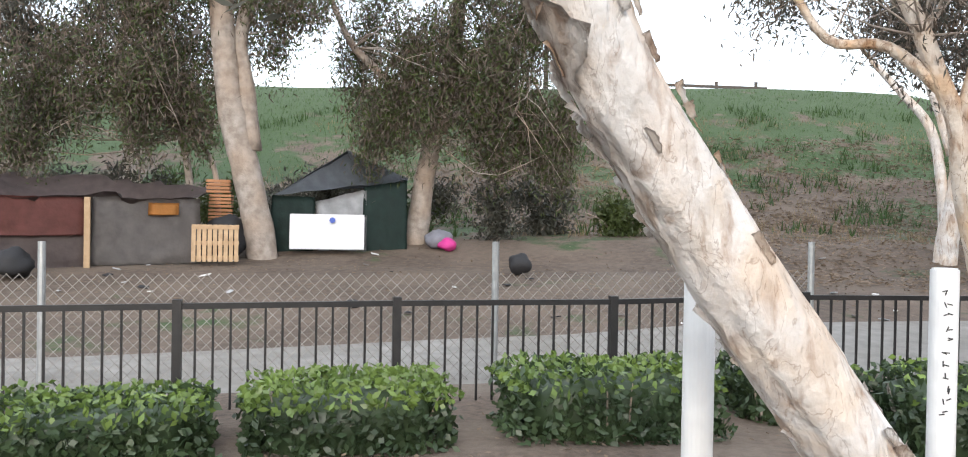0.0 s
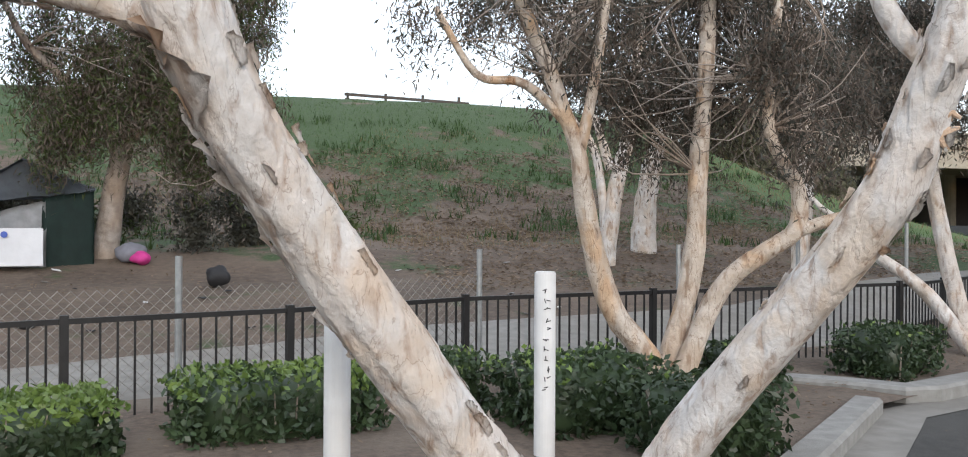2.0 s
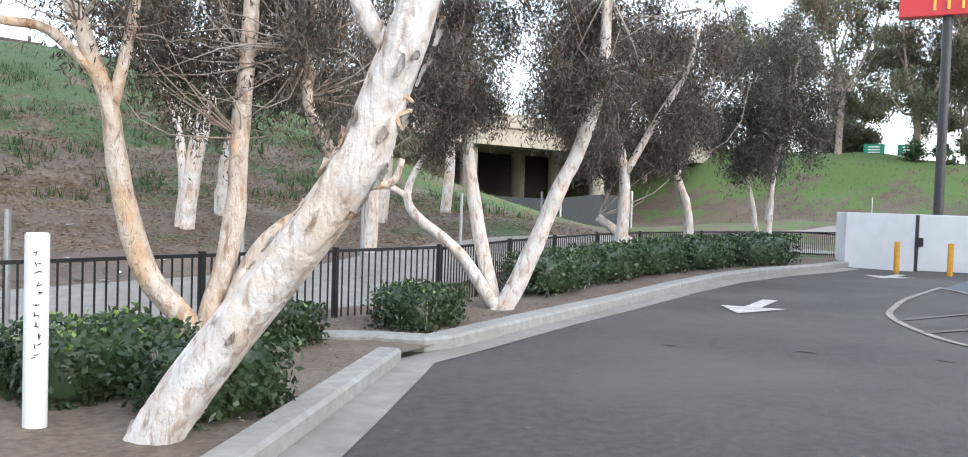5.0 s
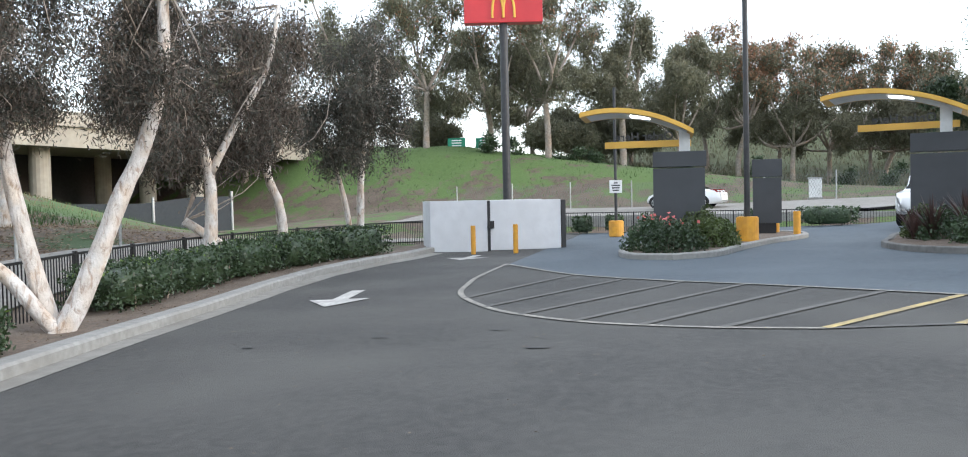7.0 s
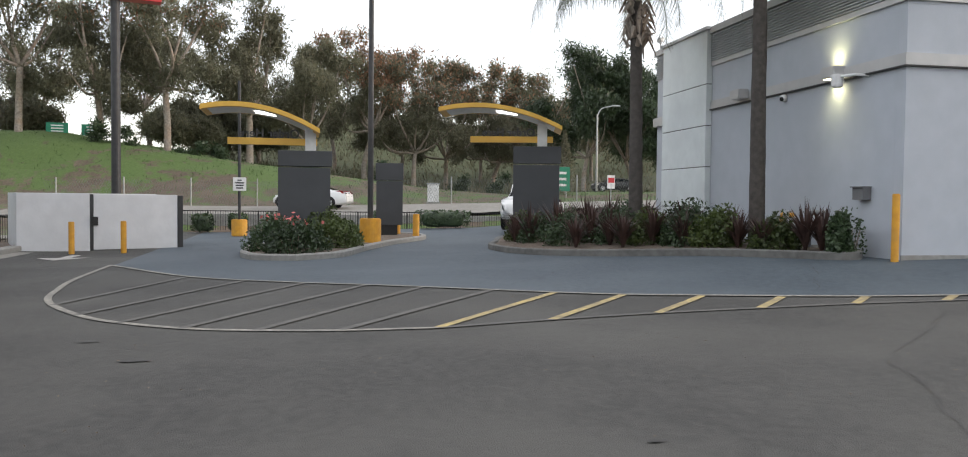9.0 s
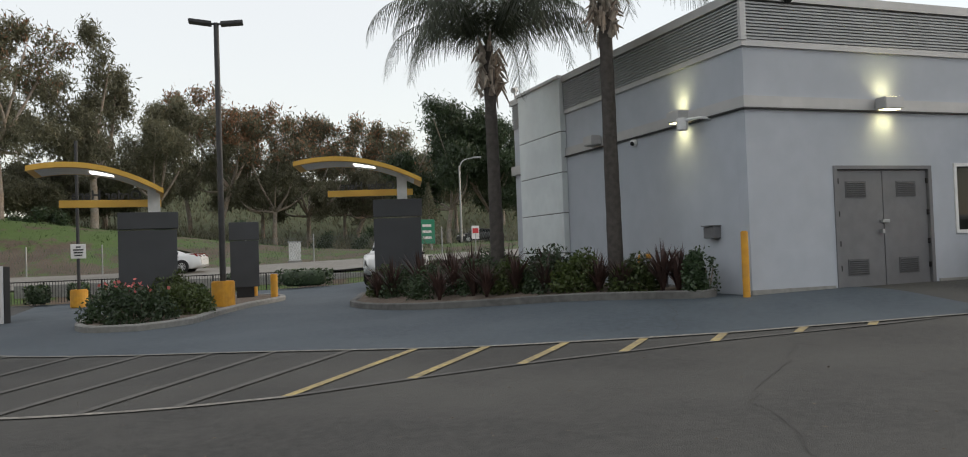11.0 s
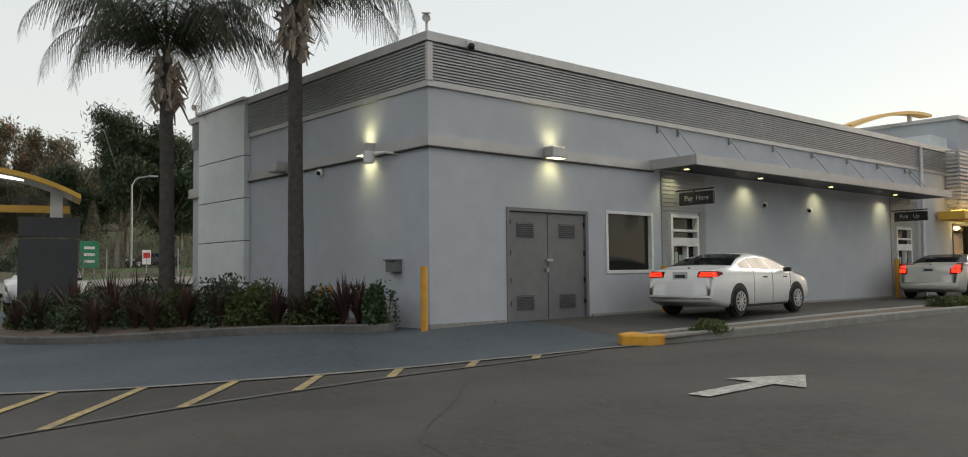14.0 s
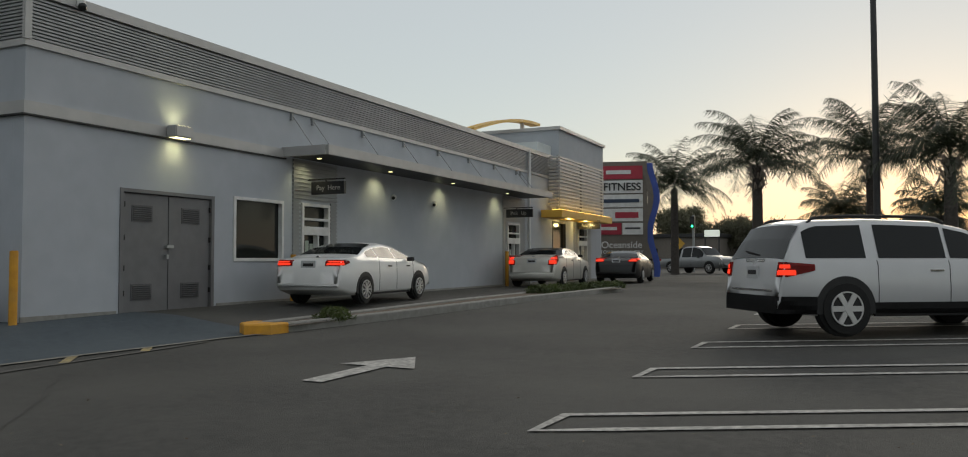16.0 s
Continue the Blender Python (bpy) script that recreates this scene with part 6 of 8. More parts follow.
for k, (x, y, w) in enumerate(((37.4, 5.6, 2.0), (37.4, -1.0, 2.2), (37.2, 1.6, 1.0), (37.4, 9.4, 0.8), (37.3, -5.5, 2.6), (37.4, 7.9, 0.7))):
    hedge(x, y, 0.8, w, 0.75, 0, 20 + k, 900, 0.12, 0.02, "low clipped hedge at the back of the lot")


def shrub(x, y, w, h, mat, seed, label, name="shrub", n=900, leaf=(0.08, 0.04), flowers=None, droop=0.0):
    rng = np.random.default_rng(seed)
    e = empty(name, label, "shrub", (x, y, G(x, y) + 0.1), rng.uniform(0, 360))
    d = rng.normal(size=(n, 3))
    d /= np.linalg.norm(d, axis=1)[:, None]
    d[:, 2] = np.abs(d[:, 2])
    lump = np.array([1 + 0.3 * noise.noise(Vector((a * 2 + seed, b * 2, c * 2))) for a, b, c in d])[:, None]
    pts = d * rng.uniform(0.6, 1.0, (n, 1)) * lump * np.array([w / 1.8, w / 1.8, h * 1.12])
    raw_mesh("leaves", leaves(pts, *leaf, rng, droop), None, mat, e)
    bm = bmesh.new()
    for k in range(8):
        a = rng.uniform(-0.1, 0.1, 2) * w
        tube(bm, [(a[0], a[1], -0.08), (a[0] * 3, a[1] * 3, h * 0.6)], [0.014, 0.005], 5)
    tagged(part("stem_growth", bm, BARK_GREY, e), kind="stuff")
    if flowers:
        q = (rng.random(n) < 0.09) & (pts[:, 2] > h * 0.85)
        tagged(raw_mesh("blossom", leaves(pts[q] * 1.06 + np.array([0, 0, 0.03]), 0.1, 0.09, rng), None, flowers, e, "coral pink blossom"), kind="stuff")


def flax(x, y, h, seed, mat=None, n=60):
    rng = np.random.default_rng(seed)
    e = empty("flax_plant", "clump of bronze strap-leaved flax in the shrub bed", "plant", (x, y, G(x, y) + 0.1))
    V = []
    for k in range(n):
        a, lean = rng.uniform(0, 2 * math.pi), rng.uniform(0.15, 0.9)
        d, L, w = np.array([math.cos(a), math.sin(a), 0]), h * rng.uniform(0.6, 1.15), rng.uniform(0.014, 0.03)
        s = np.array([-d[1], d[0], 0])
        p = [d * lean * L * f ** 1.6 * 0.8 + np.array([0, 0, L * (f - 0.3 * lean * f * f)]) for f in (0, 0.35, 0.7, 1.0)]
        ww = [w, w * 1.2, w * 0.8, 0.002]
        for i in range(3):
            V += [p[i] + s * ww[i], p[i] - s * ww[i], p[i + 1] - s * ww[i + 1], p[i + 1] + s * ww[i + 1]]
    tagged(raw_mesh("strap_foliage", np.array(V), None, mat or LEAF_PURPLE, e), kind="stuff")


PINK = M("coral_petals", (0.6, 0.16, 0.14), (0.5, 0.1, 0.1), 5, 0.6, 0)
for k, (x, y, w, h, m) in enumerate(((21.0, 3.1, 1.5, 0.75, LEAF_HEDGE), (22.0, 3.7, 1.5, 0.8, LEAF_HEDGE), (22.6, 2.3, 1.4, 0.7, LEAF_SHRUB), (23.4, 2.6, 1.3, 0.95, LEAF_SHRUB), (25.9, 2.4, 1.2, 0.6, LEAF_HEDGE))):
    shrub(x, y, w, h, m, 60 + k, "rounded flowering shrub on the order-board island" if k < 2 else "rounded green shrub on the order-board island", flowers=PINK if k < 2 else None, leaf=(0.1, 0.055), n=2400)
k = 0
for x, y, w, h, m in ((23.6, -2.9, 1.1, 0.75, LEAF_SHRUB), (22.2, -3.2, 1.3, 0.7, LEAF_HEDGE), (20.6, -3.6, 1.3, 0.75, LEAF_HEDGE), (19.6, -4.6, 1.3, 0.8, LEAF_HEDGE), (18.5, -5.0, 1.2, 0.7, LEAF_SHRUB), (17.6, -5.6, 1.3, 0.7, LEAF_HEDGE), (16.9, -5.9, 1.0, 0.75, LEAF_SHRUB), (15.7, -6.6, 0.9, 0.6, LEAF_SHRUB), (14.45, -7.2, 0.4, 0.7, LEAF_HEDGE), (19.8, -6.2, 1.6, 0.9, LEAF_HEDGE), (21.5, -5.2, 1.6, 0.9, LEAF_HEDGE)):
    k += 1
    shrub(x, y, w, h, m, 80 + k, "low mixed green shrub in the bed by the end wall", leaf=(0.09, 0.05), n=2200)
for k, (x, y, h) in enumerate(((22.9, -2.5, 0.8), (22.0, -2.8, 1.1), (21.2, -3.4, 1.2), (20.0, -4.0, 1.1), (19.0, -4.2, 0.9), (18.0, -4.9, 0.9), (17.2, -5.3, 0.8), (16.3, -6.1, 0.75), (15.1, -6.9, 0.95), (14.9, -7.1, 0.8), (20.8, -4.6, 1.2), (17.4, -6.4, 0.9))):
    flax(x, y, h, 100 + k)
for k in range(11):
    y = -11.3 if k == 0 else -18.4 - 0.56 * k
    shrub(10.42, y, 0.62, 0.2, LEAF_SHRUB, 150 + k, "low pale green groundcover in the divider", "groundcover", 700, (0.1, 0.022))
for k, (x, y, h) in enumerate(((21.6, -4.2, 1.2), (20.5, -5.4, 1.1), (18.9, -5.9, 1.0), (22.6, -3.6, 1.2), (19.4, -3.5, 0.8), (23.4, -2.6, 0.9), (18.2, -4.3, 0.8), (15.6, -6.3, 0.7))):
    flax(x, y, h, 170 + k, None, 90)
for k, (x, y, h) in enumerate(((15.35, -7.35, 0.85), (16.7, -6.3, 0.7))):
    flax(x, y, h, 190 + k, None, 80)
for k, (x, y, w, h) in enumerate(((14.55, -7.45, 0.55, 0.75), (14.85, -7.4, 0.5, 0.6), (16.4, -6.9, 0.8, 0.55))):
    shrub(x, y, w, h, LEAF_HEDGE, 195 + k, "thin leggy shrub by the end wall", n=260, leaf=(0.07, 0.045))


# ---- palms ----
def frond(parent, rng, base, a, tilt, L, mat, n=70, leaflet=0.5, droop=2.3, wide=0.013, limp=0.7):
    d = np.array([math.cos(a), math.sin(a), 0])
    pts = []
    for i in range(n):
        f = i / (n - 1)
        ang = tilt - droop * f ** 1.55
        pts.append((f, ang))
    p = np.array(base, float)
    V = []
    step = L / n
    s = np.array([-d[1], d[0], 0])
    prev = p.copy()
    for f, ang in pts:
        t = d * math.cos(ang) + np.array([0, 0, math.sin(ang)])
        nxt = prev + t * step
        w = 0.02 * (1 - f) + 0.004
        V += [prev + s * w, prev - s * w, nxt - s * w, nxt + s * w]
        if f > 0.12:
            ll = leaflet * (0.45 + 0.9 * math.sin(math.pi * min(1, f * 0.9 + 0.08)))
            for sg in (1, -1):
                dd = s * sg * 0.75 + t * 0.5 + np.array([0, 0, -limp - rng.uniform(-0.3, 0.7)])
                dd /= np.linalg.norm(dd)
                tip = prev + dd * ll * rng.uniform(0.75, 1.15)
                ww = t * wide
                V += [prev - ww, prev + ww, tip + ww * 0.3, tip - ww * 0.3]
        prev = nxt
    ob = raw_mesh("frond", np.array(V), None, mat, parent)
    return ob


def palm(x, y, z0, z1, r, L, seed, label, n=17, lean=(0, 0), ragged=True, leaflet=0.5, droop=2.3, wide=0.013, limp=1.0, drop=0.95):
    rng = np.random.default_rng(seed)
    e = empty("palm_tree", label, "palm", (x, y, z0))
    H = z1 - z0
    pts = [(lean[0] * (f ** 1.5), lean[1] * f ** 1.5, -0.2 + (H + 0.2) * f) for f in np.linspace(0, 1, 22)]
    bm = tube(bmesh.new(), pts, [r * (1.15 if i == 0 else 1.0 - 0.012 * i + 0.04 * (i % 2)) for i in range(22)], 14, 0.06, seed)
    part("trunk", bm, PALM_BARK, e, smooth=True)
    top = np.array([lean[0], lean[1], H])
    if ragged:
        bm = bmesh.new()
        for k in range(54):
            a = rng.uniform(0, 6.28)
            zz = H - rng.uniform(0.0, 1.25)
            b = Vector((lean[0] + math.cos(a) * r * 0.9, lean[1] + math.sin(a) * r * 0.9, zz))
            o = Vector((math.cos(a), math.sin(a), 0))
            tube(bm, [b, b + o * 0.14 + Vector((0, 0, 0.2)), b + o * rng.uniform(0.2, 0.4) + Vector((0, 0, rng.uniform(-0.35, 0.4)))], [0.06, 0.045, 0.012], 6)
        tagged(part("old_stub_growth", bm, BARK_GREY, e, "ragged brown stubs of old fronds"), kind="stuff")
    for k in range(n):
        a = k * 2.4 + rng.uniform(-0.3, 0.3)
        frond(e, rng, top + np.array([0, 0, rng.uniform(-0.1, 0.2)]), a, 1.5 - drop * (k / n) + rng.uniform(-0.15, 0.15), L * rng.uniform(0.85, 1.1), LEAF_PALM, leaflet=leaflet, droop=droop, wide=wide, limp=limp)
    return e


palm(16.95, -6.75, 0.3, 6.85, 0.165, 3.5, 3, "tall queen palm with ragged crown beside the end wall", n=24, lean=(-0.05, 0.06), leaflet=0.62, droop=2.5)
palm(19.9, -5.02, 0.3, 6.2, 0.17, 3.6, 4, "queen palm with drooping feathery fronds in the shrub bed", n=30, lean=(0.03, 0.06), leaflet=0.62, droop=2.5)
for k, (x, y, zc, L, rr) in enumerate(((11.4, -44.2, 6.3, 3.4, 0.3), (6.1, -45.0, 6.4, 3.6, 0.3), (2.6, -40.3, 5.7, 3.4, 0.3), (18.6, -53.0, 6.0, 3.4, 0.28), (9.5, -60.0, 4.2, 2.8, 0.25), (3.5, -56.0, 4.0, 2.8, 0.25), (-2.5, -43.0, 6.0, 3.4, 0.3))):
    palm(x - 0.6, y - 0.4, G(x, y) - 0.1, zc, rr, L * 1.2, 200 + k, "dark palm silhouette against the evening sky", n=34, ragged=k < 3, leaflet=0.75, droop=1.45, wide=0.016, limp=0.5, drop=1.5)
# thin palm on top of the bank
palm(1.1, 75, 7.2, 16.8, 0.25, 3.0, 230, "distant fan palm above the bank", n=16, ragged=False, leaflet=0.6)


# ---- vehicles ----
def paint(name, c, metal=0.0, rough=0.28):
    m = M(name, c, tuple(v * 0.94 for v in c), 2, rough, 0.0, metal, c3=tuple(v * 0.9 for v in c), scale2=1.5)
    m.node_tree.nodes["Principled BSDF"].inputs["Coat Weight"].default_value = 0.6
    m.node_tree.nodes["Principled BSDF"].inputs["Coat Roughness"].default_value = 0.06
    return m


CAR_WHITE = paint("white_car_paint", (0.82, 0.82, 0.81))
CAR_PEARL = paint("pearl_white_paint", (0.6, 0.605, 0.615), 0.05)
CAR_SILVER = paint("champagne_silver_paint", (0.64, 0.62, 0.57), 0.15)
CAR_BLACK = paint("black_car_paint", (0.008, 0.008, 0.009), 0.0, 0.4)
CAR_BLACK.node_tree.nodes["Principled BSDF"].inputs["Coat Weight"].default_value = 0.15
CAR_GREY = paint("grey_truck_paint", (0.3, 0.31, 0.32), 0.3)
TYRE = M("tyre_rubber", (0.013, 0.013, 0.013), (0.009, 0.009, 0.009), 20, 0.85, 0.2)
ALLOY = M("alloy_wheel", (0.72, 0.72, 0.72), (0.62, 0.62, 0.62), 5, 0.35, 0.0, metal=0.5)
TRIM = M("black_plastic_trim", (0.018, 0.018, 0.019), (0.012, 0.012, 0.013), 8, 0.6, 0.1)
BRAKE = glow("lit_tail_lamp", (0.9, 0.06, 0.025), 0.6)
TAIL = M("red_lamp_lens", (0.35, 0.015, 0.015), (0.28, 0.01, 0.01), 4, 0.2, 0.0)
HEAD = glow("lit_headlamp", (1.0, 0.97, 0.88), 3.0)
CHROME = M("chrome", (0.7, 0.7, 0.7), (0.62, 0.62, 0.62), 4, 0.12, 0.0, metal=1.0)
PLATE = M("plate_white", (0.6, 0.61, 0.62), (0.52, 0.53, 0.54), 8, 0.5, 0.0)


def wheel(parent, x, y, r, side, spokes=10):
    """A wheel whose outer face looks along side * y."""
    t = part("tyre", cyl(bmesh.new(), r, 0.22, (x, y - side * 0.1, r), 32, rx=90, bevel=0.04), TYRE, parent, smooth=False)
    bm = cyl(bmesh.new(), r * 0.6, 0.02, (x, y + side * 0.005, r), 28, rx=90)
    w = part("rim", bm, TRIM, t)
    bm = bmesh.new()
    for k in range(spokes):
        a = 2 * math.pi * k / spokes
        c = (x + math.cos(a) * r * 0.33, y + side * 0.022, r + math.sin(a) * r * 0.33)
        box(bm, (r * 0.5, 0.02, 0.026 if spokes > 6 else 0.07), c, 0, 0, 0, -math.degrees(a))
    ring = 28
    for k in range(ring):
        a = 2 * math.pi * k / ring
        box(bm, (0.018, 0.03, 2 * math.pi * r * 0.585 / ring * 1.05), (x + math.cos(a) * r * 0.585, y + side * 0.012, r + math.sin(a) * r * 0.585), 0, 0, 0, -math.degrees(a))
    cyl(bm, r * 0.14, 0.03, (x, y + side * 0.024, r), 14, rx=90)
    part("spokes", bm, ALLOY, t)


def vehicle(name, label, at, heading, prof, belt, W, roofw, wheels, wr, colour, side_glass, rear_glass, front_glass, tail, sill=0.2, brake=True, trim_h=0.0, spokes=10, pillars=(), rails=False, category="car"):
    """Lofted body: prof is the top line (x from the tail, z), belt the waist line."""
    e = empty(name, label, category, at, heading)
    xs = sorted(set(list(np.linspace(prof[0][0], prof[-1][0], 44)) + [p[0] for p in prof]))
    px_, pz_ = [p[0] for p in prof], [p[1] for p in prof]
    L = prof[-1][0]
    cx = L / 2
    tz_line = tail[1] - 0.22

    def sect(x, off=0.0):
        zt = float(np.interp(x, px_, pz_))
        zb = min(zt, float(np.interp(x, [p[0] for p in belt], [p[1] for p in belt])))
        q = min(1, max(0, (zt - zb) / 0.35))
        ends = min(1.0, (min(x, L - x) / 0.5)) if min(x, L - x) < 0.5 else 1.0
        w = W / 2 * (0.86 + 0.14 * math.sqrt(max(ends, 0)))
        wr_ = (w * 0.97) * (1 - q) + roofw / 2 * q
        lo = sill + 0.12 * (1 - ends)
        pts = [(w * 0.9, lo), (w * 0.985, lo + 0.08), (w, (lo + zb) / 2), (w * 0.985, zb - 0.07), (w * 0.955, zb)]
        pts += [(w * 0.955 + (wr_ - w * 0.955) * f, zb + (zt - 0.05 * q - zb) * f) for f in (0.33, 0.66, 1.0)]
        pts += [(wr_ * 0.8, zt - 0.012 * q), (wr_ * 0.4, zt + 0.004), (0, zt + 0.01)]
        return [(x - cx, a + off, z) for a, z in pts]

    bm = bmesh.new()
    half = [[bm.verts.new(p) for p in sect(x)] for x in xs]
    other = [[bm.verts.new((p[0], -p[1], p[2])) for p in sect(x)] for x in xs]
    for rows in (half, other):
        for a, b in zip(rows, rows[1:]):
            for k in range(len(a) - 1):
                bm.faces.new((a[k], a[k + 1], b[k + 1], b[k]))
    for i in (0, -1):
        for k in range(len(half[i]) - 1):
            bm.faces.new((half[i][k], half[i][k + 1], other[i][k + 1], other[i][k]))
    for a, b, c, d in zip(half, half[1:], other, other[1:]):
        bm.faces.new((a[0], b[0], d[0], c[0]))
    bmesh.ops.remove_doubles(bm, verts=bm.verts, dist=0.0005)
    bmesh.ops.recalc_face_normals(bm, faces=bm.faces)
    body = part("body", bm, colour, e, smooth=True)
    # windows laid 5 mm proud of the shell
    for s in (1, -1):
        for a, b in side_glass:
            bm = bmesh.new()
            cols = []
            for x in np.linspace(a, b, 9):
                S = sect(x)
                z0, z1 = S[4][2] + 0.03, S[7][2] - 0.045
                y0, y1 = S[4][1], S[7][1]
                row = []
                for f in (0.0, 0.35, 0.7, 1.0):
                    z = z0 + (z1 - z0) * f
                    t = (z - S[4][2]) / max(S[7][2] - S[4][2], 0.02)
                    row.append(bm.verts.new((x - cx, s * (y0 + (y1 - y0) * t + 0.006), z)))
                if z1 > z0 + 0.01:
                    cols.append(row)
            for p, q in zip(cols, cols[1:]):
                for k in range(3):
                    bm.faces.new((p[k], p[k + 1], q[k + 1], q[k]))
            part("side_window", bm, GLASS_CAR, body)
    for nm, rng_ in (("rear_window", rear_glass), ("windscreen", front_glass)):
        if rng_ is None:
            continue
        bm = bmesh.new()
        cols = []
        for x in np.linspace(*rng_, 7):
            S = sect(x)
            zt = S[-1][2]
            w = S[8][1] * 1.2
            cols.append([bm.verts.new((x - cx + (-0.008 if nm == "rear_window" else 0.008), w * f, zt - 0.028 * abs(f) ** 3 + 0.007)) for f in (-1, -0.7, -0.3, 0.3, 0.7, 1)])
        for p, q in zip(cols, cols[1:]):
            for k in range(5):
                bm.faces.new((p[k], p[k + 1], q[k + 1], q[k]))
        part(nm, bm, GLASS_CAR, body)
    for gx_ in [g[0] - 0.03 for g in side_glass[-2:]] + [side_glass[-1][1] - 0.05]:
        for s in (1, -1):
            S = sect(gx_)
            part("door_seam", tube(bmesh.new(), [(p[0], s * (p[1] + 0.001), p[2]) for p in S[1:5]], 0.005, 5), TRIM, body)
    for s in (1, -1):
        part("sill_trim", tube(bmesh.new(), [(x - cx, s * (sect(x)[0][1] + 0.012), sect(x)[0][2] + 0.02) for x in np.linspace(wheels[0] + wr * 1.2, wheels[1] - wr * 1.2, 6)], 0.03, 6), TRIM, body)
    if not trim_h:
        part("bumper_vent", boxm((0.05, W * 0.55, 0.12), (-cx + 0.045, 0, sill + 0.2), 0, 0.02), TRIM, body)
        part("boot_seam", boxm((0.012, W * 0.62, 0.01), (-cx + 0.035, 0, tz_line)), TRIM, body)
    for i, wx in enumerate(wheels):
        for s in (1, -1):
            yw = s * (W / 2 - 0.01)
            bm = bmesh.new()
            low = math.asin(max(-0.3, min(0.5, (wr * 1.02 - sill - 0.03) / (wr * 1.13))))
            rim_ = [(wx - cx + math.cos(a) * wr * 1.13, wr * 1.02 + math.sin(a) * wr * 1.13) for a in np.linspace(-low, math.pi + low, 26)]
            f_ = bm.faces.new([bm.verts.new((a, yw + s * 0.013, z)) for a, z in rim_])
            g_ = bmesh.ops.extrude_face_region(bm, geom=[f_])
            bmesh.ops.translate(bm, verts=[v for v in g_["geom"] if isinstance(v, bmesh.types.BMVert)], vec=(0, -s * 0.2, 0))
            bmesh.ops.recalc_face_normals(bm, faces=bm.faces)
            part("wheel_arch", bm, TRIM, body)
            wheel(e, wx - cx, yw + s * 0.018, wr, s, spokes)
    def rear_x(z):
        return float(np.interp(z, pz_[:5], px_[:5]))

    def side_y(x, z):
        S = sect(x)
        return float(np.interp(z, [p[2] for p in S[:5]], [p[1] for p in S[:5]]))

    def wrap(s, ya, xe, lo, hi, off, taper=0.0, xs_=None):
        """A band that follows the skin from the tail round the corner and forward."""
        bm_, rows_ = bmesh.new(), []
        xr = rear_x((lo + hi) / 2) + 0.035
        yc = side_y(xr, (lo + hi) / 2)
        sts = [(None, ya + (yc - 0.03 - ya) * f) for f in np.linspace(0, 1, 5)] + [(xr + 0.01 + (xe - xr - 0.01) * f ** 2, None) for f in np.linspace(0, 1, 12)]
        if xs_ is not None:
            sts = [(x, None) for x in np.linspace(xs_, xe, 8)]
        for q, (x, y) in enumerate(sts):
            f = 0 if x is None else (x - xr) / max(xe - xr, 0.01)
            row = []
            for g in (0, 0.25, 0.5, 0.75, 1):
                z = lo + (hi - lo) * (g * (1 - taper * f) + taper * f * 0.75)
                row.append(bm_.verts.new((rear_x(z) - off - cx, s * y, z) if x is None else (x - cx, s * (side_y(x, z) + off), z)))
            rows_.append(row)
        for p, q in zip(rows_, rows_[1:]):
            for k in range(4):
                bm_.faces.new((p[k], p[k + 1], q[k + 1], q[k]))
        bmesh.ops.solidify(bm_, geom=bm_.faces[:], thickness=-0.006 * s)
        return bm_

    if trim_h:
        for s in (1, -1):
            part("lower_trim", wrap(s, 0.0, wheels[0] - wr * 1.1, sill + 0.03, sill + trim_h, 0.022), TRIM, body)
            part("door_trim", wrap(s, 0.0, wheels[1] - wr * 1.1, sill + 0.01, sill + trim_h - 0.08, 0.014, 0.0, wheels[0] + wr * 1.1), TRIM, body)
        part("underbody", boxm((L * 0.6, W * 0.75, 0.1), (0, 0, sill + 0.05), 0, 0.02), TRIM, body)
        part("tail_strip", boxm((0.03, W * 0.3, 0.05), (rear_x(1.0) - cx, 0, 1.0), 0, 0.01), CHROME, body)
        part("bumper_strip", boxm((0.02, W * 0.66, 0.03), (rear_x(0.6) - cx - 0.004, 0, 0.6), 0, 0.006), CHROME, body)
        part("wiper", boxm((0.03, 0.45, 0.025), (rear_x(1.1) - cx - 0.02, 0.12, 1.1), 0, 0.005, 8), TRIM, body)
    tx, tz, tw, th = tail
    for s in (1, -1):
        xe = 0.32 if not trim_h else 0.46
        yi = W / 2 * 0.92 - tw
        lamp = part("tail_lamp", wrap(s, yi, xe, tz - th / 2, tz + th / 2, 0.008, 0.6), TAIL, body)
        if brake:
            part("brake_light", wrap(s, yi + 0.04, xe * 0.45, tz - th * 0.36, tz - th * 0.02, 0.018), BRAKE, lamp, "lit red brake light")
            part("brake_light", wrap(s, yi + 0.07, xe * 0.3, tz + th * 0.08, tz + th * 0.34, 0.018), BRAKE, lamp, "lit red brake light")
    pl = part("number_plate", boxm((0.02, 0.34, 0.17), (float(rear_x(tz - 0.04)) - cx - 0.012, 0, tz - 0.04), 0, 0.004), PLATE, body)
    part("badge", cylm(0.045, 0.012, (rear_x(tz + 0.1) - cx - 0.004, 0, tz + 0.1), 14, ry=90), CHROME, body)
    part("plate_bar", boxm((0.006, 0.24, 0.06), (float(rear_x(tz - 0.04)) - cx - 0.025, 0, tz - 0.04)), DARK_METAL_AND_SHADE, pl)
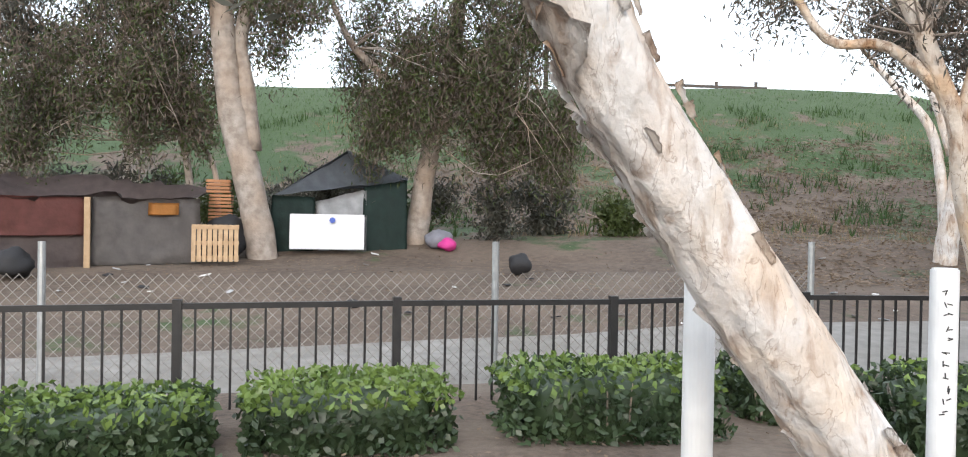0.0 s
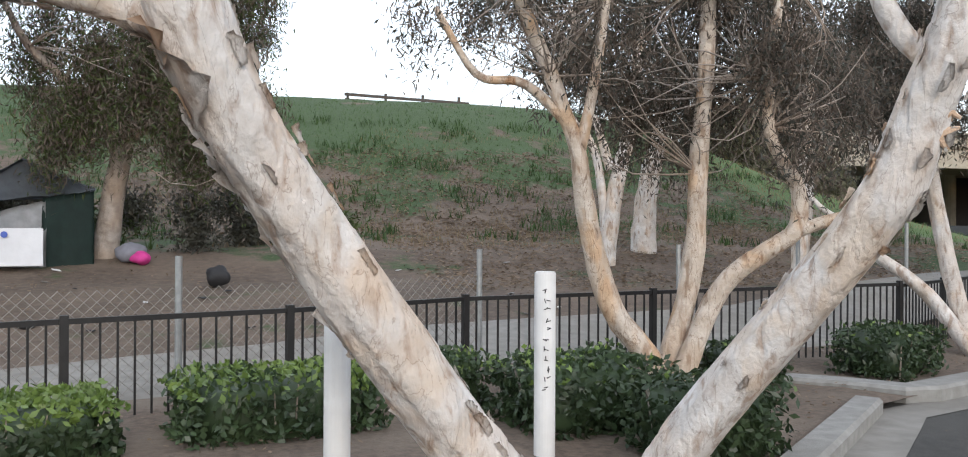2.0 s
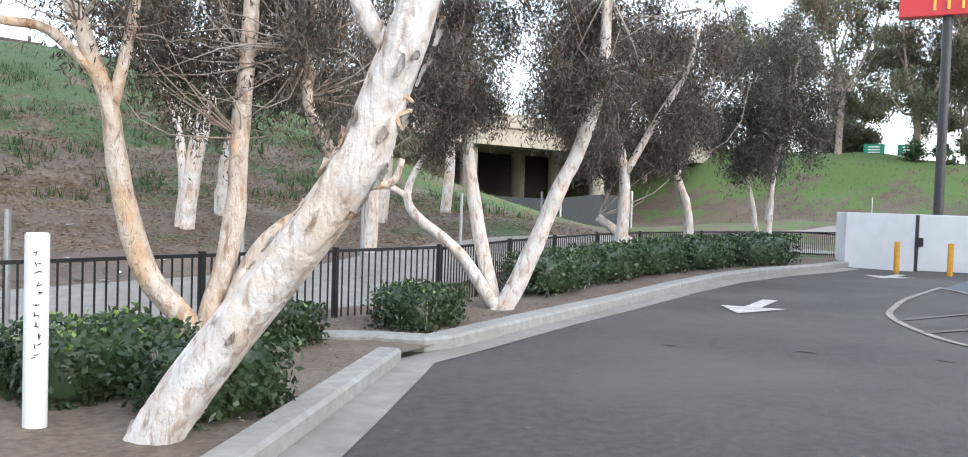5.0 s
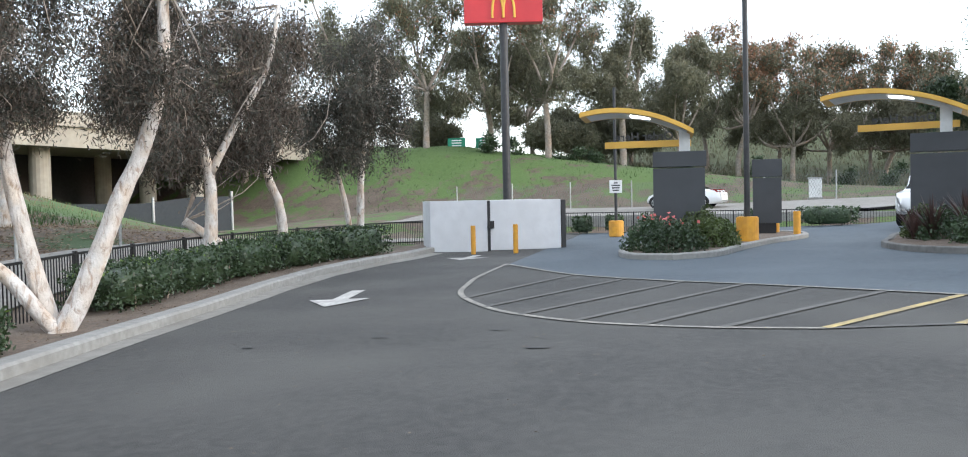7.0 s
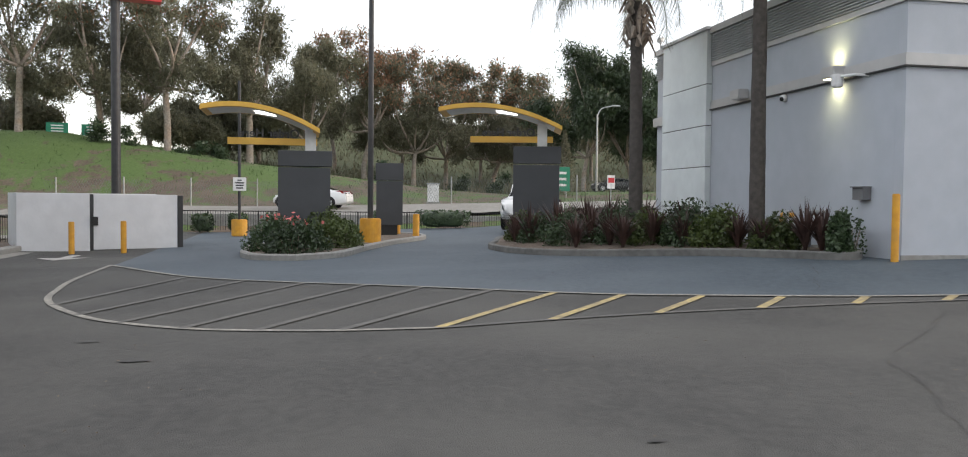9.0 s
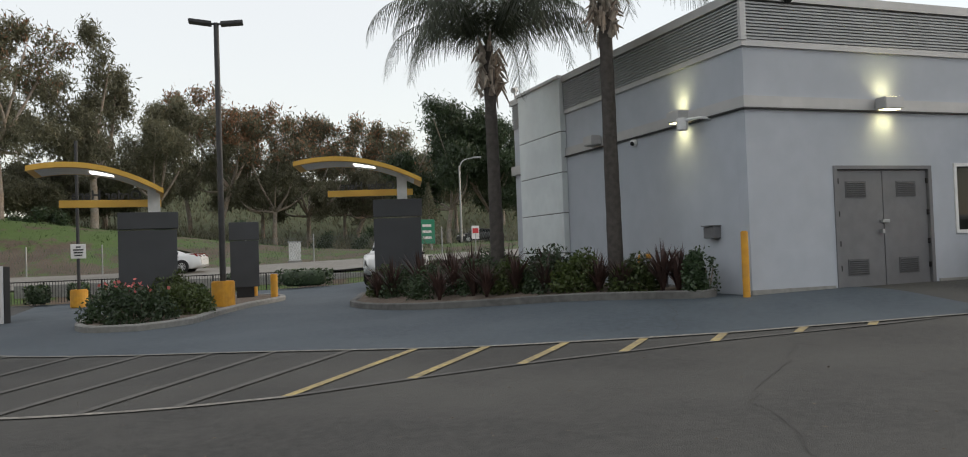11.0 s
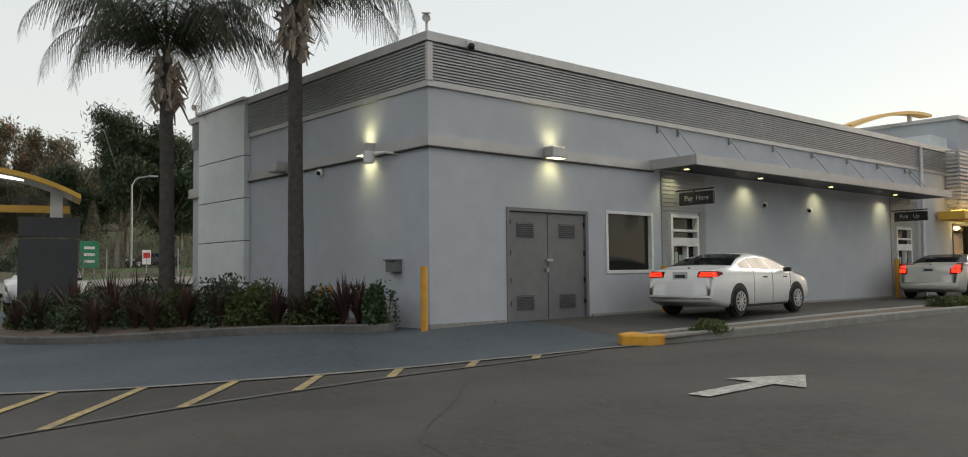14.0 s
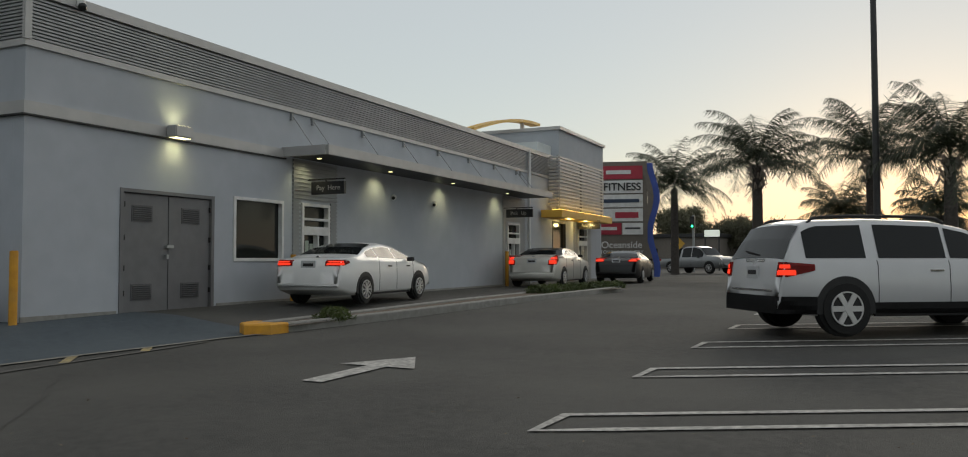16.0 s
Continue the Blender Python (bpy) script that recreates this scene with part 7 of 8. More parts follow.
    for s in (1, -1):
        part("mirror", boxm((0.1, 0.16, 0.1), (side_glass[-1][1] - cx - 0.3, s * (W / 2 + 0.05), belt[len(belt) // 2][1] + 0.02), s * 10, 0.03), TRIM, body)
        for gx_ in pillars:
            part("door_handle", boxm((0.2, 0.03, 0.035), (gx_ - cx, s * (W / 2 - 0.012), belt[len(belt) // 2][1] - 0.13), 0, 0.01), CHROME, body)
        part("headlamp", boxm((0.22, 0.34, 0.13), (cx - 0.2, s * (W / 2 - 0.24), 0.68), s * 18, 0.03), WHITE, body)
        if rails:
            part("roof_rail", tube(bmesh.new(), smooth_path([(0.5 - cx, s * roofw * 0.45, 1.5), (0.75 - cx, s * roofw * 0.45, 1.585), (2.2 - cx, s * roofw * 0.45, 1.585), (2.5 - cx, s * roofw * 0.45, 1.5)], 16), 0.022, 8), TRIM, body)
    return e


SEDAN = [(x * 0.9, z * 0.89) for x, z in [(0.0, 0.5), (0.03, 0.78), (0.1, 1.0), (0.22, 1.06), (0.72, 1.1), (1.3, 1.33), (1.75, 1.43), (2.3, 1.46), (2.8, 1.42), (3.15, 1.28), (3.62, 1.04), (4.25, 0.92), (4.55, 0.78), (4.68, 0.6), (4.7, 0.45)]]
SBELT = [(0, 0.93), (1.2, 0.95), (2.5, 0.92), (3.6, 0.9), (4.7, 0.86)]
WHEADING = math.degrees(math.atan2(-0.9947, 0.103))


def lane_car(name, label, rear_wheel, turn, **k):
    W, wx, L = k["W"], k["wheels"][0], k["prof"][-1][0]
    m = Matrix.Rotation(radians(turn), 3, "Z")
    c = Vector((rear_wheel[0], rear_wheel[1], 0)) + m @ U3 * (L / 2 - wx) - m @ D3 * (W / 2 - 0.02)
    vehicle(name, label, (c.x, c.y, G(c.x, c.y) + 0.012), WHEADING + turn, **k)
    return c


lane_car("sedan", "white compact sedan with lit brake lights at the pay window", (12.0, -14.1), 3.5, prof=SEDAN, belt=SBELT, W=1.66, roofw=1.12, wheels=(0.91, 3.42), wr=0.315, colour=CAR_WHITE, side_glass=((1.05, 1.5), (1.56, 2.3), (2.36, 3.2)), rear_glass=(0.8, 1.55), front_glass=(2.8, 3.55), tail=(0.03, 0.86, 0.38, 0.12), pillars=(2.0, 2.9))
S300 = [(x * 0.92, z * 0.92) for x, z in [(0.0, 0.55), (0.04, 0.85), (0.1, 1.05), (0.3, 1.12), (1.0, 1.14), (1.5, 1.36), (1.9, 1.46), (2.6, 1.48), (3.0, 1.42), (3.5, 1.1), (4.6, 0.98), (4.9, 0.85), (5.0, 0.5)]]
lane_car("sedan", "champagne silver full-size sedan waiting at the pick-up window", (13.3, -26.5), 3.0, prof=S300, belt=[(0, 1.05), (2.5, 1.05), (5, 0.98)], W=1.8, roofw=1.18, wheels=(0.9, 3.72), wr=0.33, colour=CAR_SILVER, side_glass=((1.25, 2.05), (2.12, 3.1)), rear_glass=(1.05, 1.75), front_glass=(3.0, 3.45), tail=(0.02, 0.92, 0.24, 0.34), pillars=(1.9, 2.8))
lane_car("sedan", "black compact sedan leaving the pick-up window", (12.7, -32.6), 5.0, prof=SEDAN, belt=SBELT, W=1.8, roofw=1.16, wheels=(1.0, 3.65), wr=0.32, colour=CAR_BLACK, side_glass=((1.2, 2.2), (2.26, 3.2)), rear_glass=(0.8, 1.55), front_glass=(2.8, 3.55), tail=(0.03, 0.93, 0.36, 0.17), pillars=(2.0, 2.9))
SUVP = [(x * 0.9, z * 0.88) for x, z in [(0.0, 0.5), (0.03, 0.8), (0.08, 1.1), (0.25, 1.45), (0.42, 1.7), (0.6, 1.76), (1.6, 1.79), (2.6, 1.76), (3.1, 1.66), (3.9, 1.18), (4.7, 1.08), (5.0, 0.9), (5.1, 0.5)]]
hd = 219.0
hv = Vector((math.cos(radians(hd)), math.sin(radians(hd)), 0))
rv = Vector((hv.y, -hv.x, 0))
sc = Vector((2.58, -12.3, 0)) + hv * (2.295 - 0.88) - rv * 0.88
vehicle("suv", "white SUV with dark windows and lit tail lamps in a bay", (sc.x, sc.y, G(sc.x, sc.y) + 0.012), hd, SUVP, [(0, 1.0), (2.5, 1.0), (5.1, 0.94)], 1.82, 1.4, (0.88, 3.66), 0.37, CAR_PEARL, ((0.36, 1.2), (1.38, 2.36), (2.42, 3.25)), (0.1, 0.36), (2.85, 3.45), (0.04, 0.88, 0.17, 0.2), 0.27, True, 0.26, 6, (2.2, 3.1), True)


def mid_car(x, y, z, heading, colour, label, kind="hatch"):
    vehicle("car", label, (x, y, z), heading, SEDAN if kind != "pickup" else [(0, 0.5), (0.03, 0.95), (0.06, 1.05), (2.0, 1.06), (2.05, 1.7), (2.4, 1.85), (3.3, 1.86), (3.7, 1.75), (4.25, 1.22), (5.3, 1.12), (5.55, 0.95), (5.6, 0.5)], SBELT if kind != "pickup" else [(0, 1.06), (5.6, 1.1)], 1.8 if kind != "pickup" else 1.95, 1.16 if kind != "pickup" else 1.5, (1.0, 3.7) if kind != "pickup" else (1.2, 4.6), 0.33 if kind != "pickup" else 0.4, colour, ((1.2, 2.2), (2.26, 3.2)) if kind != "pickup" else ((2.2, 3.0), (3.06, 4.0)), (0.8, 1.55) if kind != "pickup" else None, (2.8, 3.55) if kind != "pickup" else (3.7, 4.2), (0.03, 0.93, 0.36, 0.17), 0.22 if kind != "pickup" else 0.4, False)


mid_car(48.5, 6.0, HG(48.5, 6.0) + 0.08, 80, CAR_WHITE, "small white car on the far road")
mid_car(33.0, -4.45, G(33, -4.4) - 0.02, 165, CAR_WHITE, "white pickup truck waiting behind the order board", "pickup")
mid_car(17.7, -57.5, G(17, -57) + 0.02, 155, CAR_GREY, "grey pickup truck crossing the street", "pickup")
mid_car(25.0, -55.0, G(25, -55) + 0.02, -40, CAR_BLACK, "dark car on the far street")
mid_car(76, -18.0, HG(76, -18.0), 100, CAR_BLACK, "dark car on the far ramp")

# ---- shopping centre pylon ----
py = empty("shopping_pylon", "wavy-edged shopping centre sign with red and white panels", "sign", (18.2, -45.2, G(18, -45)))
PN = Vector((-0.36, 0.93, 0)).normalized()
PX = Vector((0, 0, 1)).cross(PN).normalized()
PYAW = math.degrees(math.atan2(PX.y, PX.x))
STONE = M("taupe_pylon_stucco", (0.2, 0.175, 0.15), (0.17, 0.15, 0.13), 5, 0.85, 0.2)
BLUE = M("blue_edge_panel", (0.05, 0.1, 0.42), (0.04, 0.08, 0.36), 3, 0.5, 0.0)


def pyl(bm, x0, x1, z0, z1, d0, d1):
    c = Vector((18.2, -45.2, 0)) + PX * (x0 + x1) / 2 + PN * (d0 + d1) / 2
    return box(bm, (x1 - x0, abs(d1 - d0), z1 - z0), (c.x, c.y, (z0 + z1) / 2), PYAW)


def wave(mat, name, off, thick, d0, d1):
    bm = bmesh.new()
    fr, bk = [], []
    for k in range(25):
        z = 0.4 + 6.5 * k / 24
        w = 1.25 + off + 0.2 * math.sin(k / 24 * 2 * math.pi * 1.6 + 0.8)
        for x in (w, w + thick):
            for d in (d0, d1):
                p = Vector((18.2, -45.2, 0)) + PX * x + PN * d
                fr.append(bm.verts.new((p.x, p.y, z)))
    for k in range(24):
        a, b = fr[4 * k:4 * k + 4], fr[4 * k + 4:4 * k + 8]
        for i, j in ((0, 1), (1, 3), (3, 2), (2, 0)):
            bm.faces.new((a[i], a[j], b[j], b[i]))
    bm.faces.new((fr[0], fr[1], fr[3], fr[2]))
    bm.faces.new((fr[-4], fr[-3], fr[-1], fr[-2]))
    bmesh.ops.recalc_face_normals(bm, faces=bm.faces)
    hung(name, bm, mat, py)


hung("body", pyl(bmesh.new(), -1.6, 1.2, 0.3, 7.0, -0.6, 0), STONE, py)
wave(STONE, "wavy_edge", -0.2, 0.3, -0.6, 0.05)
wave(BLUE, "blue_edge", 0.1, 0.35, -0.5, -0.05)
RED2 = M("crimson_panel", (0.4, 0.025, 0.05), (0.36, 0.02, 0.045), 3, 0.5, 0.0)
NAVY = M("navy_print", (0.03, 0.05, 0.09), (0.025, 0.04, 0.08), 3, 0.5, 0.0)


def ptext(body, size, mat, x, z, bold=0.0):
    p = Vector((18.2, -45.2, z)) + PX * x + PN * 0.1
    text_ob("lettering", body, size, mat, facing(p, PN), py, 0.004, bold)


hung("panel", pyl(bmesh.new(), -1.55, 0.95, 6.0, 6.75, 0.003, 0.07), RED2, py, "crimson sign panel")
for z0, z1 in ((5.2, 5.92), (4.4, 5.12), (3.6, 4.32)):
    hung("panel", pyl(bmesh.new(), -1.55, 0.95, z0, z1, 0.003, 0.07), WHITE, py, "white sign panel")
hung("panel", pyl(bmesh.new(), -1.55, -0.25, 2.85, 3.5, 0.003, 0.07), RED2, py, "crimson sign panel")
hung("panel", pyl(bmesh.new(), -0.2, 0.95, 2.85, 3.5, 0.003, 0.07), WHITE, py, "white sign panel")
hung("print_bar", pyl(bmesh.new(), -1.1, 0.3, 6.28, 6.5, 0.072, 0.09), WHITE, py)
ptext("FITNESS", 0.6, SIGN_BLACK, -0.2, 5.54, 0.012)
hung("print_bar", pyl(bmesh.new(), -1.4, 0.75, 4.66, 4.86, 0.072, 0.09), NAVY, py)
hung("print_bar", pyl(bmesh.new(), -0.6, 0.7, 3.78, 4.12, 0.072, 0.09), RED2, py)
hung("print_bar", pyl(bmesh.new(), -1.4, -0.5, 3.1, 3.28, 0.072, 0.09), WHITE, py)
hung("print_bar", pyl(bmesh.new(), -0.05, 0.8, 3.15, 3.25, 0.072, 0.09), DARK_METAL_AND_SHADE, py)
ptext("Oceanside", 0.54, WHITE, -0.25, 2.25, 0.006)
ptext("TOWN & COUNTRY", 0.26, WHITE, -0.25, 1.85, 0.004)

# ---- lamp posts and wires on the street side ----
lp2 = empty("street_lamp", "tall dark lamp post among the parked cars", "lamp post", (4.8, -40.4, G(5, -40)))
part("pole", cylm(0.16, 14, (0, 0, 7), 14, 0.12), DARK_METAL_AND_SHADE, lp2)
part("base", cylm(0.35, 0.8, (0, 0, 0.35), 18, bevel=0.03), CONCRETE, lp2)
ut = empty("utility_pole", "wooden utility pole with a crossarm behind the palms", "utility pole", (6.4, -55, 0.3))
part("pole", cylm(0.13, 8.6, (0, 0, 4.2), 10, 0.1), PALM_BARK, ut)
part("crossarm", boxm((1.8, 0.12, 0.12), (0, 0, 8.1), -10), PALM_BARK, ut)
part("crossarm", boxm((1.2, 0.1, 0.1), (0, 0, 7.4), -10), PALM_BARK, ut)
st = empty("traffic_signal", "traffic signal with a green light across the street", "traffic light", (20.5, -66, 0.4))
part("pole", cylm(0.09, 4.6, (0, 0, 2.3), 10), GALV, st)
part("housing", boxm((0.35, 0.3, 0.95), (0, 0.2, 4.0), 0, 0.03), SIGN_BLACK, st)
part("green_light", cylm(0.09, 0.04, (0, 0.37, 3.7), 14, rx=90), glow("green_signal", (0.05, 0.9, 0.35), 3), st)
ot = empty("street_sign", "orange diamond warning sign on a post", "sign", (19.9, -60, 0.4), 20)
part("post", cylm(0.04, 2.2, (0, 0, 1.1), 8), GALV, ot)
part("plate", boxm((0.75, 0.03, 0.75), (0, 0.04, 2.2), 0, 0, 0, 45), YELLOW, ot, "orange diamond plate")
bs = empty("roadside_sign", "lit white roadside sign box on posts", "sign", (21.5, -75, 0.4), 20)
part("box", boxm((1.3, 0.4, 0.6), (0, 0, 3.4), 0, 0.03), glow("lit_white_sign", (0.9, 0.95, 0.85), 0.35), bs)
for s in (-0.6, 0.6):
    part("post", cylm(0.06, 3.2, (s, 0, 1.5), 8), DARK_METAL_AND_SHADE, bs)
for k, (x, y, w, h, d) in enumerate(((36, -95, 22, 3.6, 10), (12, -120, 26, 4, 12), (-20, -105, 24, 4, 12), (-45, -70, 16, 4, 20))):
    hb = empty("low_building", "low dim commercial building across the street", "building", (x, y, 0.3), 10 * k)
    part("wall", boxm((w, d, h), (0, 0, h / 2)), STONE, hb)
    part("roof", boxm((w + 0.6, d + 0.6, 0.4), (0, 0, h + 0.2), 0, 0.05), DARK_METAL_AND_SHADE, hb)
    for q in range(4):
        part("window", boxm((w / 7, 0.1, 1.6), (-w / 2 + w * (q + 0.5) / 4, d / 2 + 0.02, 1.6)), GLASS_DARK, hb)


# ---- encampment on the dirt ----
def tarp(name, pts, mat, parent, sag=0.06, n=14, label=""):
    """A creased sheet hung between four corners."""
    a, b, c, d = [Vector(p) for p in pts]
    bm = bmesh.new()
    rows = []
    for i in range(n + 1):
        row = []
        for j in range(n + 1):
            u, v = i / n, j / n
            p = (a * (1 - u) + b * u) * (1 - v) + (d * (1 - u) + c * u) * v
            q = noise.noise(p * 2.3) * 0.5 + noise.noise(p * 5) * 0.3 + noise.noise(Vector((u * 9, v * 2, 1))) * 0.5
            p = p + Vector((0.3 * q, 1.0 * q, 0.6 * q)) * sag * 1.6 - Vector((0, 0, sag * 3 * math.sin(math.pi * u) * math.sin(math.pi * v)))
            row.append(bm.verts.new(p))
        rows.append(row)
    for p, q in zip(rows, rows[1:]):
        for k in range(n):
            bm.faces.new((p[k], p[k + 1], q[k + 1], q[k]))
    bmesh.ops.solidify(bm, geom=bm.faces[:], thickness=0.01)
    ob = part(name, bm, mat, parent, label, smooth=True)
    ob.matrix_parent_inverse = parent.matrix_world.inverted()
    return ob


def cloth(name, c):
    return M(name, c, tuple(v * 0.7 for v in c), 5, 0.75, 0.25, c3=tuple(v * 0.8 for v in c), scale2=1.6)


T_BROWN, T_RED, T_GREY, T_GREEN, T_SLATE = cloth("brown_tarp", (0.15, 0.12, 0.115)), cloth("rust_tarp", (0.17, 0.06, 0.05)), cloth("grey_tarp", (0.19, 0.175, 0.165)), cloth("dark_green_tarp", (0.02, 0.045, 0.038)), cloth("slate_tarp", (0.15, 0.168, 0.19))
T_WHITE, T_BLACK = cloth("white_sheet", (0.5, 0.51, 0.52)), cloth("black_plastic", (0.02, 0.02, 0.022))
TAN = M("bare_timber", (0.45, 0.32, 0.19), (0.34, 0.23, 0.13), 8, 0.8, 0.2)

t1 = empty("tarp_shelter", "low brown tarpaulin shelter propped on timber", "shelter", (-9, 17, 0.3))
tarp("roof", [(-11.2, 15.5, 1.6), (-7.2, 17.2, 1.62), (-7.4, 19, 1.9), (-11.6, 18.2, 2.1)], T_BROWN, t1, 0.24, 20)
tarp("front", [(-11.2, 15.5, 1.62), (-8.9, 16.45, 1.58), (-8.9, 16.4, 0.9), (-11.2, 15.45, 0.85)], T_RED, t1, 0.05)
tarp("front", [(-8.9, 16.5, 1.6), (-7.15, 17.25, 1.6), (-7.1, 17.2, 0.35), (-8.9, 16.45, 0.35)], T_GREY, t1, 0.06)
tarp("front", [(-11.2, 15.6, 0.95), (-8.9, 16.5, 0.95), (-8.9, 16.5, 0.25), (-11.2, 15.6, 0.2)], T_BROWN, t1, 0.06)
hung("prop", box(bmesh.new(), (0.1, 0.1, 1.3), (-8.88, 16.38, 0.95), 20), TAN, t1, "bare timber prop")
tarp("flame_patch", [(-7.95, 16.82, 1.52), (-7.45, 17.02, 1.52), (-7.45, 17.0, 1.3), (-7.95, 16.8, 1.28)], cloth("orange_print", (0.5, 0.22, 0.05)), t1, 0.01, 6)
t2 = empty("tarp_tent", "dark tarpaulin tent with a white sheet and panel in front", "tent", (-4.8, 19, 0.5))
tarp("roof", [(-6.1, 18.6, 1.75), (-3.4, 19.1, 2.1), (-3.6, 20.6, 2.2), (-4.75, 19.4, 2.75)], T_SLATE, t2, 0.07)
tarp("roof", [(-6.1, 18.6, 1.75), (-4.75, 19.3, 2.72), (-4.6, 20.6, 2.5), (-6.3, 20.2, 1.9)], T_SLATE, t2, 0.06)
tarp("side", [(-6.15, 18.6, 1.75), (-5.3, 18.75, 1.7), (-5.3, 18.7, 0.35), (-6.2, 18.5, 0.35)], T_GREEN, t2, 0.05)
tarp("side", [(-4.3, 18.95, 1.95), (-3.42, 19.15, 2.12), (-3.4, 19.1, 0.55), (-4.35, 18.85, 0.45)], T_GREEN, t2, 0.05)
tarp("sheet", [(-5.3, 18.8, 1.62), (-4.25, 18.95, 1.9), (-4.2, 18.85, 0.4), (-5.2, 18.75, 0.5)], T_WHITE, t2, 0.05)
wb = empty("white_board", "flat white panel leaning against the tent", "board", (-4.95, 18.35, 0.6))
hung("panel", box(bmesh.new(), (1.5, 0.05, 0.72), (-4.95, 18.42, 1.0), 11, 0.01, -6), WALL_WHITE, wb)
hung("spot", cyl(bmesh.new(), 0.06, 0.02, (-4.84, 18.4, 1.24), 12, rx=90), BLUE, wb, "blue spot")
pal = empty("pallet", "bare timber pallet leaning beside the shelter", "pallet", (-6.75, 16.95, 0.4))
for k in range(9):
    hung("slat", box(bmesh.new(), (0.075, 0.02, 0.7), (-7.1 + k * 0.09, 16.85 + k * 0.033, 0.78), 20, 0, -8), TAN, pal)
for z in (0.5, 0.78, 1.08):
    hung("rail", box(bmesh.new(), (0.85, 0.06, 0.08), (-6.75, 17.03, z), 20), TAN, pal)


def bag(x, y, r, mat, seed, label, flat=0.7, z=None):
    bm = bmesh.new()
    bmesh.ops.create_icosphere(bm, subdivisions=3, radius=r)
    for v in bm.verts:
        q = noise.noise(v.co * 4 / r * 0.25 + Vector((seed, 0, 0))) * 0.35 + noise.noise(v.co * 3 / r + Vector((0, seed, 0))) * 0.14
        v.co *= 1 + q
        v.co.z *= flat
    bm.verts.ensure_lookup_table()
    lo = min(v.co.z for v in bm.verts)
    zz = land(x, y) if z is None else z
    bmesh.ops.translate(bm, verts=bm.verts, vec=(x, y, zz - lo - 0.02))
    tagged(part("sack", bm, mat, None, smooth=True), label, "sack")


bag(-2.75, 19.3, 0.3, cloth("grey_blanket", (0.2, 0.2, 0.23)), 1, "grey bundle of bedding on the dirt")
bag(-2.55, 19.1, 0.2, cloth("magenta_cloth", (0.55, 0.04, 0.25)), 2, "magenta cloth bundle on the dirt")
bag(-1.0, 16.6, 0.2, T_BLACK, 3, "dark plastic bundle on the bare dirt", 1.0)
bag(-3.4, 13.4, 0.12, T_BLACK, 4, "small dark scrap on the dirt", 0.5)
bag(-6.9, 17.9, 0.42, T_BLACK, 5, "black plastic bag beside the tree", 1.0)
bag(-10.2, 14.8, 0.4, cloth("grey_junk", (0.12, 0.12, 0.13)), 6, "heap of dark belongings by the fence", 0.9)
bag(-9.4, 15.0, 0.32, T_BLACK, 7, "heap of dark belongings by the fence", 0.8)
rng = random.Random(9)
for k in range(34):
    x, y = rng.uniform(-9, 6), rng.uniform(12.5, 19)
    bm = boxm((rng.uniform(0.05, 0.2), rng.uniform(0.04, 0.12), 0.015), (x, y, land(x, y) + 0.03), rng.uniform(0, 180), 0, rng.uniform(-12, 12), rng.uniform(-12, 12))
    tagged(part("litter", bm, rng.choice([T_WHITE, T_GREY, T_BLACK, WHITE])), "scrap of litter on the dirt", "litter", "litter scraps")

cs = empty("crate_stack", "leaning stack of red and orange plastic crates beside the tree", "crates", (-7.15, 18.5, land(-7.15, 18.5)), 12)
CRATE_RED, CRATE_ORANGE = cloth("red_crate_plastic", (0.36, 0.05, 0.03)), cloth("orange_crate_plastic", (0.42, 0.2, 0.09))
for k in range(5):
    bm = bmesh.new()
    z = k * 0.3
    for w in range(4):
        for sx, sy, lx, ly in ((0, 0.18, 0.44, 0.02), (0, -0.18, 0.44, 0.02), (0.21, 0, 0.02, 0.34), (-0.21, 0, 0.02, 0.34)):
            box(bm, (lx, ly, 0.05), (sx + 0.03 * (k % 2) - 0.02 * k, sy, z + 0.03 + w * 0.072), 5 * (k % 3))
    box(bm, (0.42, 0.34, 0.015), (0.03 * (k % 2) - 0.02 * k, 0, z + 0.01), 5 * (k % 3))
    part("crate", bm, CRATE_ORANGE if k > 1 else CRATE_RED, cs)

# ---- white gauge posts ----
for x, y, marks in ((1.14, 5.88, True), (-0.24, 5.2, False)):
    gp = empty("white_post", "white round post with scribbled black marks" if marks else "plain white round post in the verge", "post", (x, y, -0.2))
    part("pipe", cylm(0.068, 1.33, (0, 0, 0.665), 24, bevel=0.008), WHITE, gp)
    if marks:
        r = random.Random(4)
        bm = bmesh.new()
        a0 = math.atan2(0.6 - y, -0.6 - x) + 0.12
        for k in range(11):
            z = 1.22 - k * 0.062
            for _ in range(2):
                a = a0 + r.uniform(-0.25, 0.25)
                c = (math.cos(a) * 0.069, math.sin(a) * 0.069, z + r.uniform(-0.012, 0.012))
                v = r.random() < 0.5
                box(bm, (0.003, 0.006 if v else 0.026, 0.03 if v else 0.006), c, math.degrees(a), 0, r.uniform(-25, 25))
        tagged(part("scribble", bm, SIGN_BLACK, gp, "scribbled black marks"), kind="stuff")

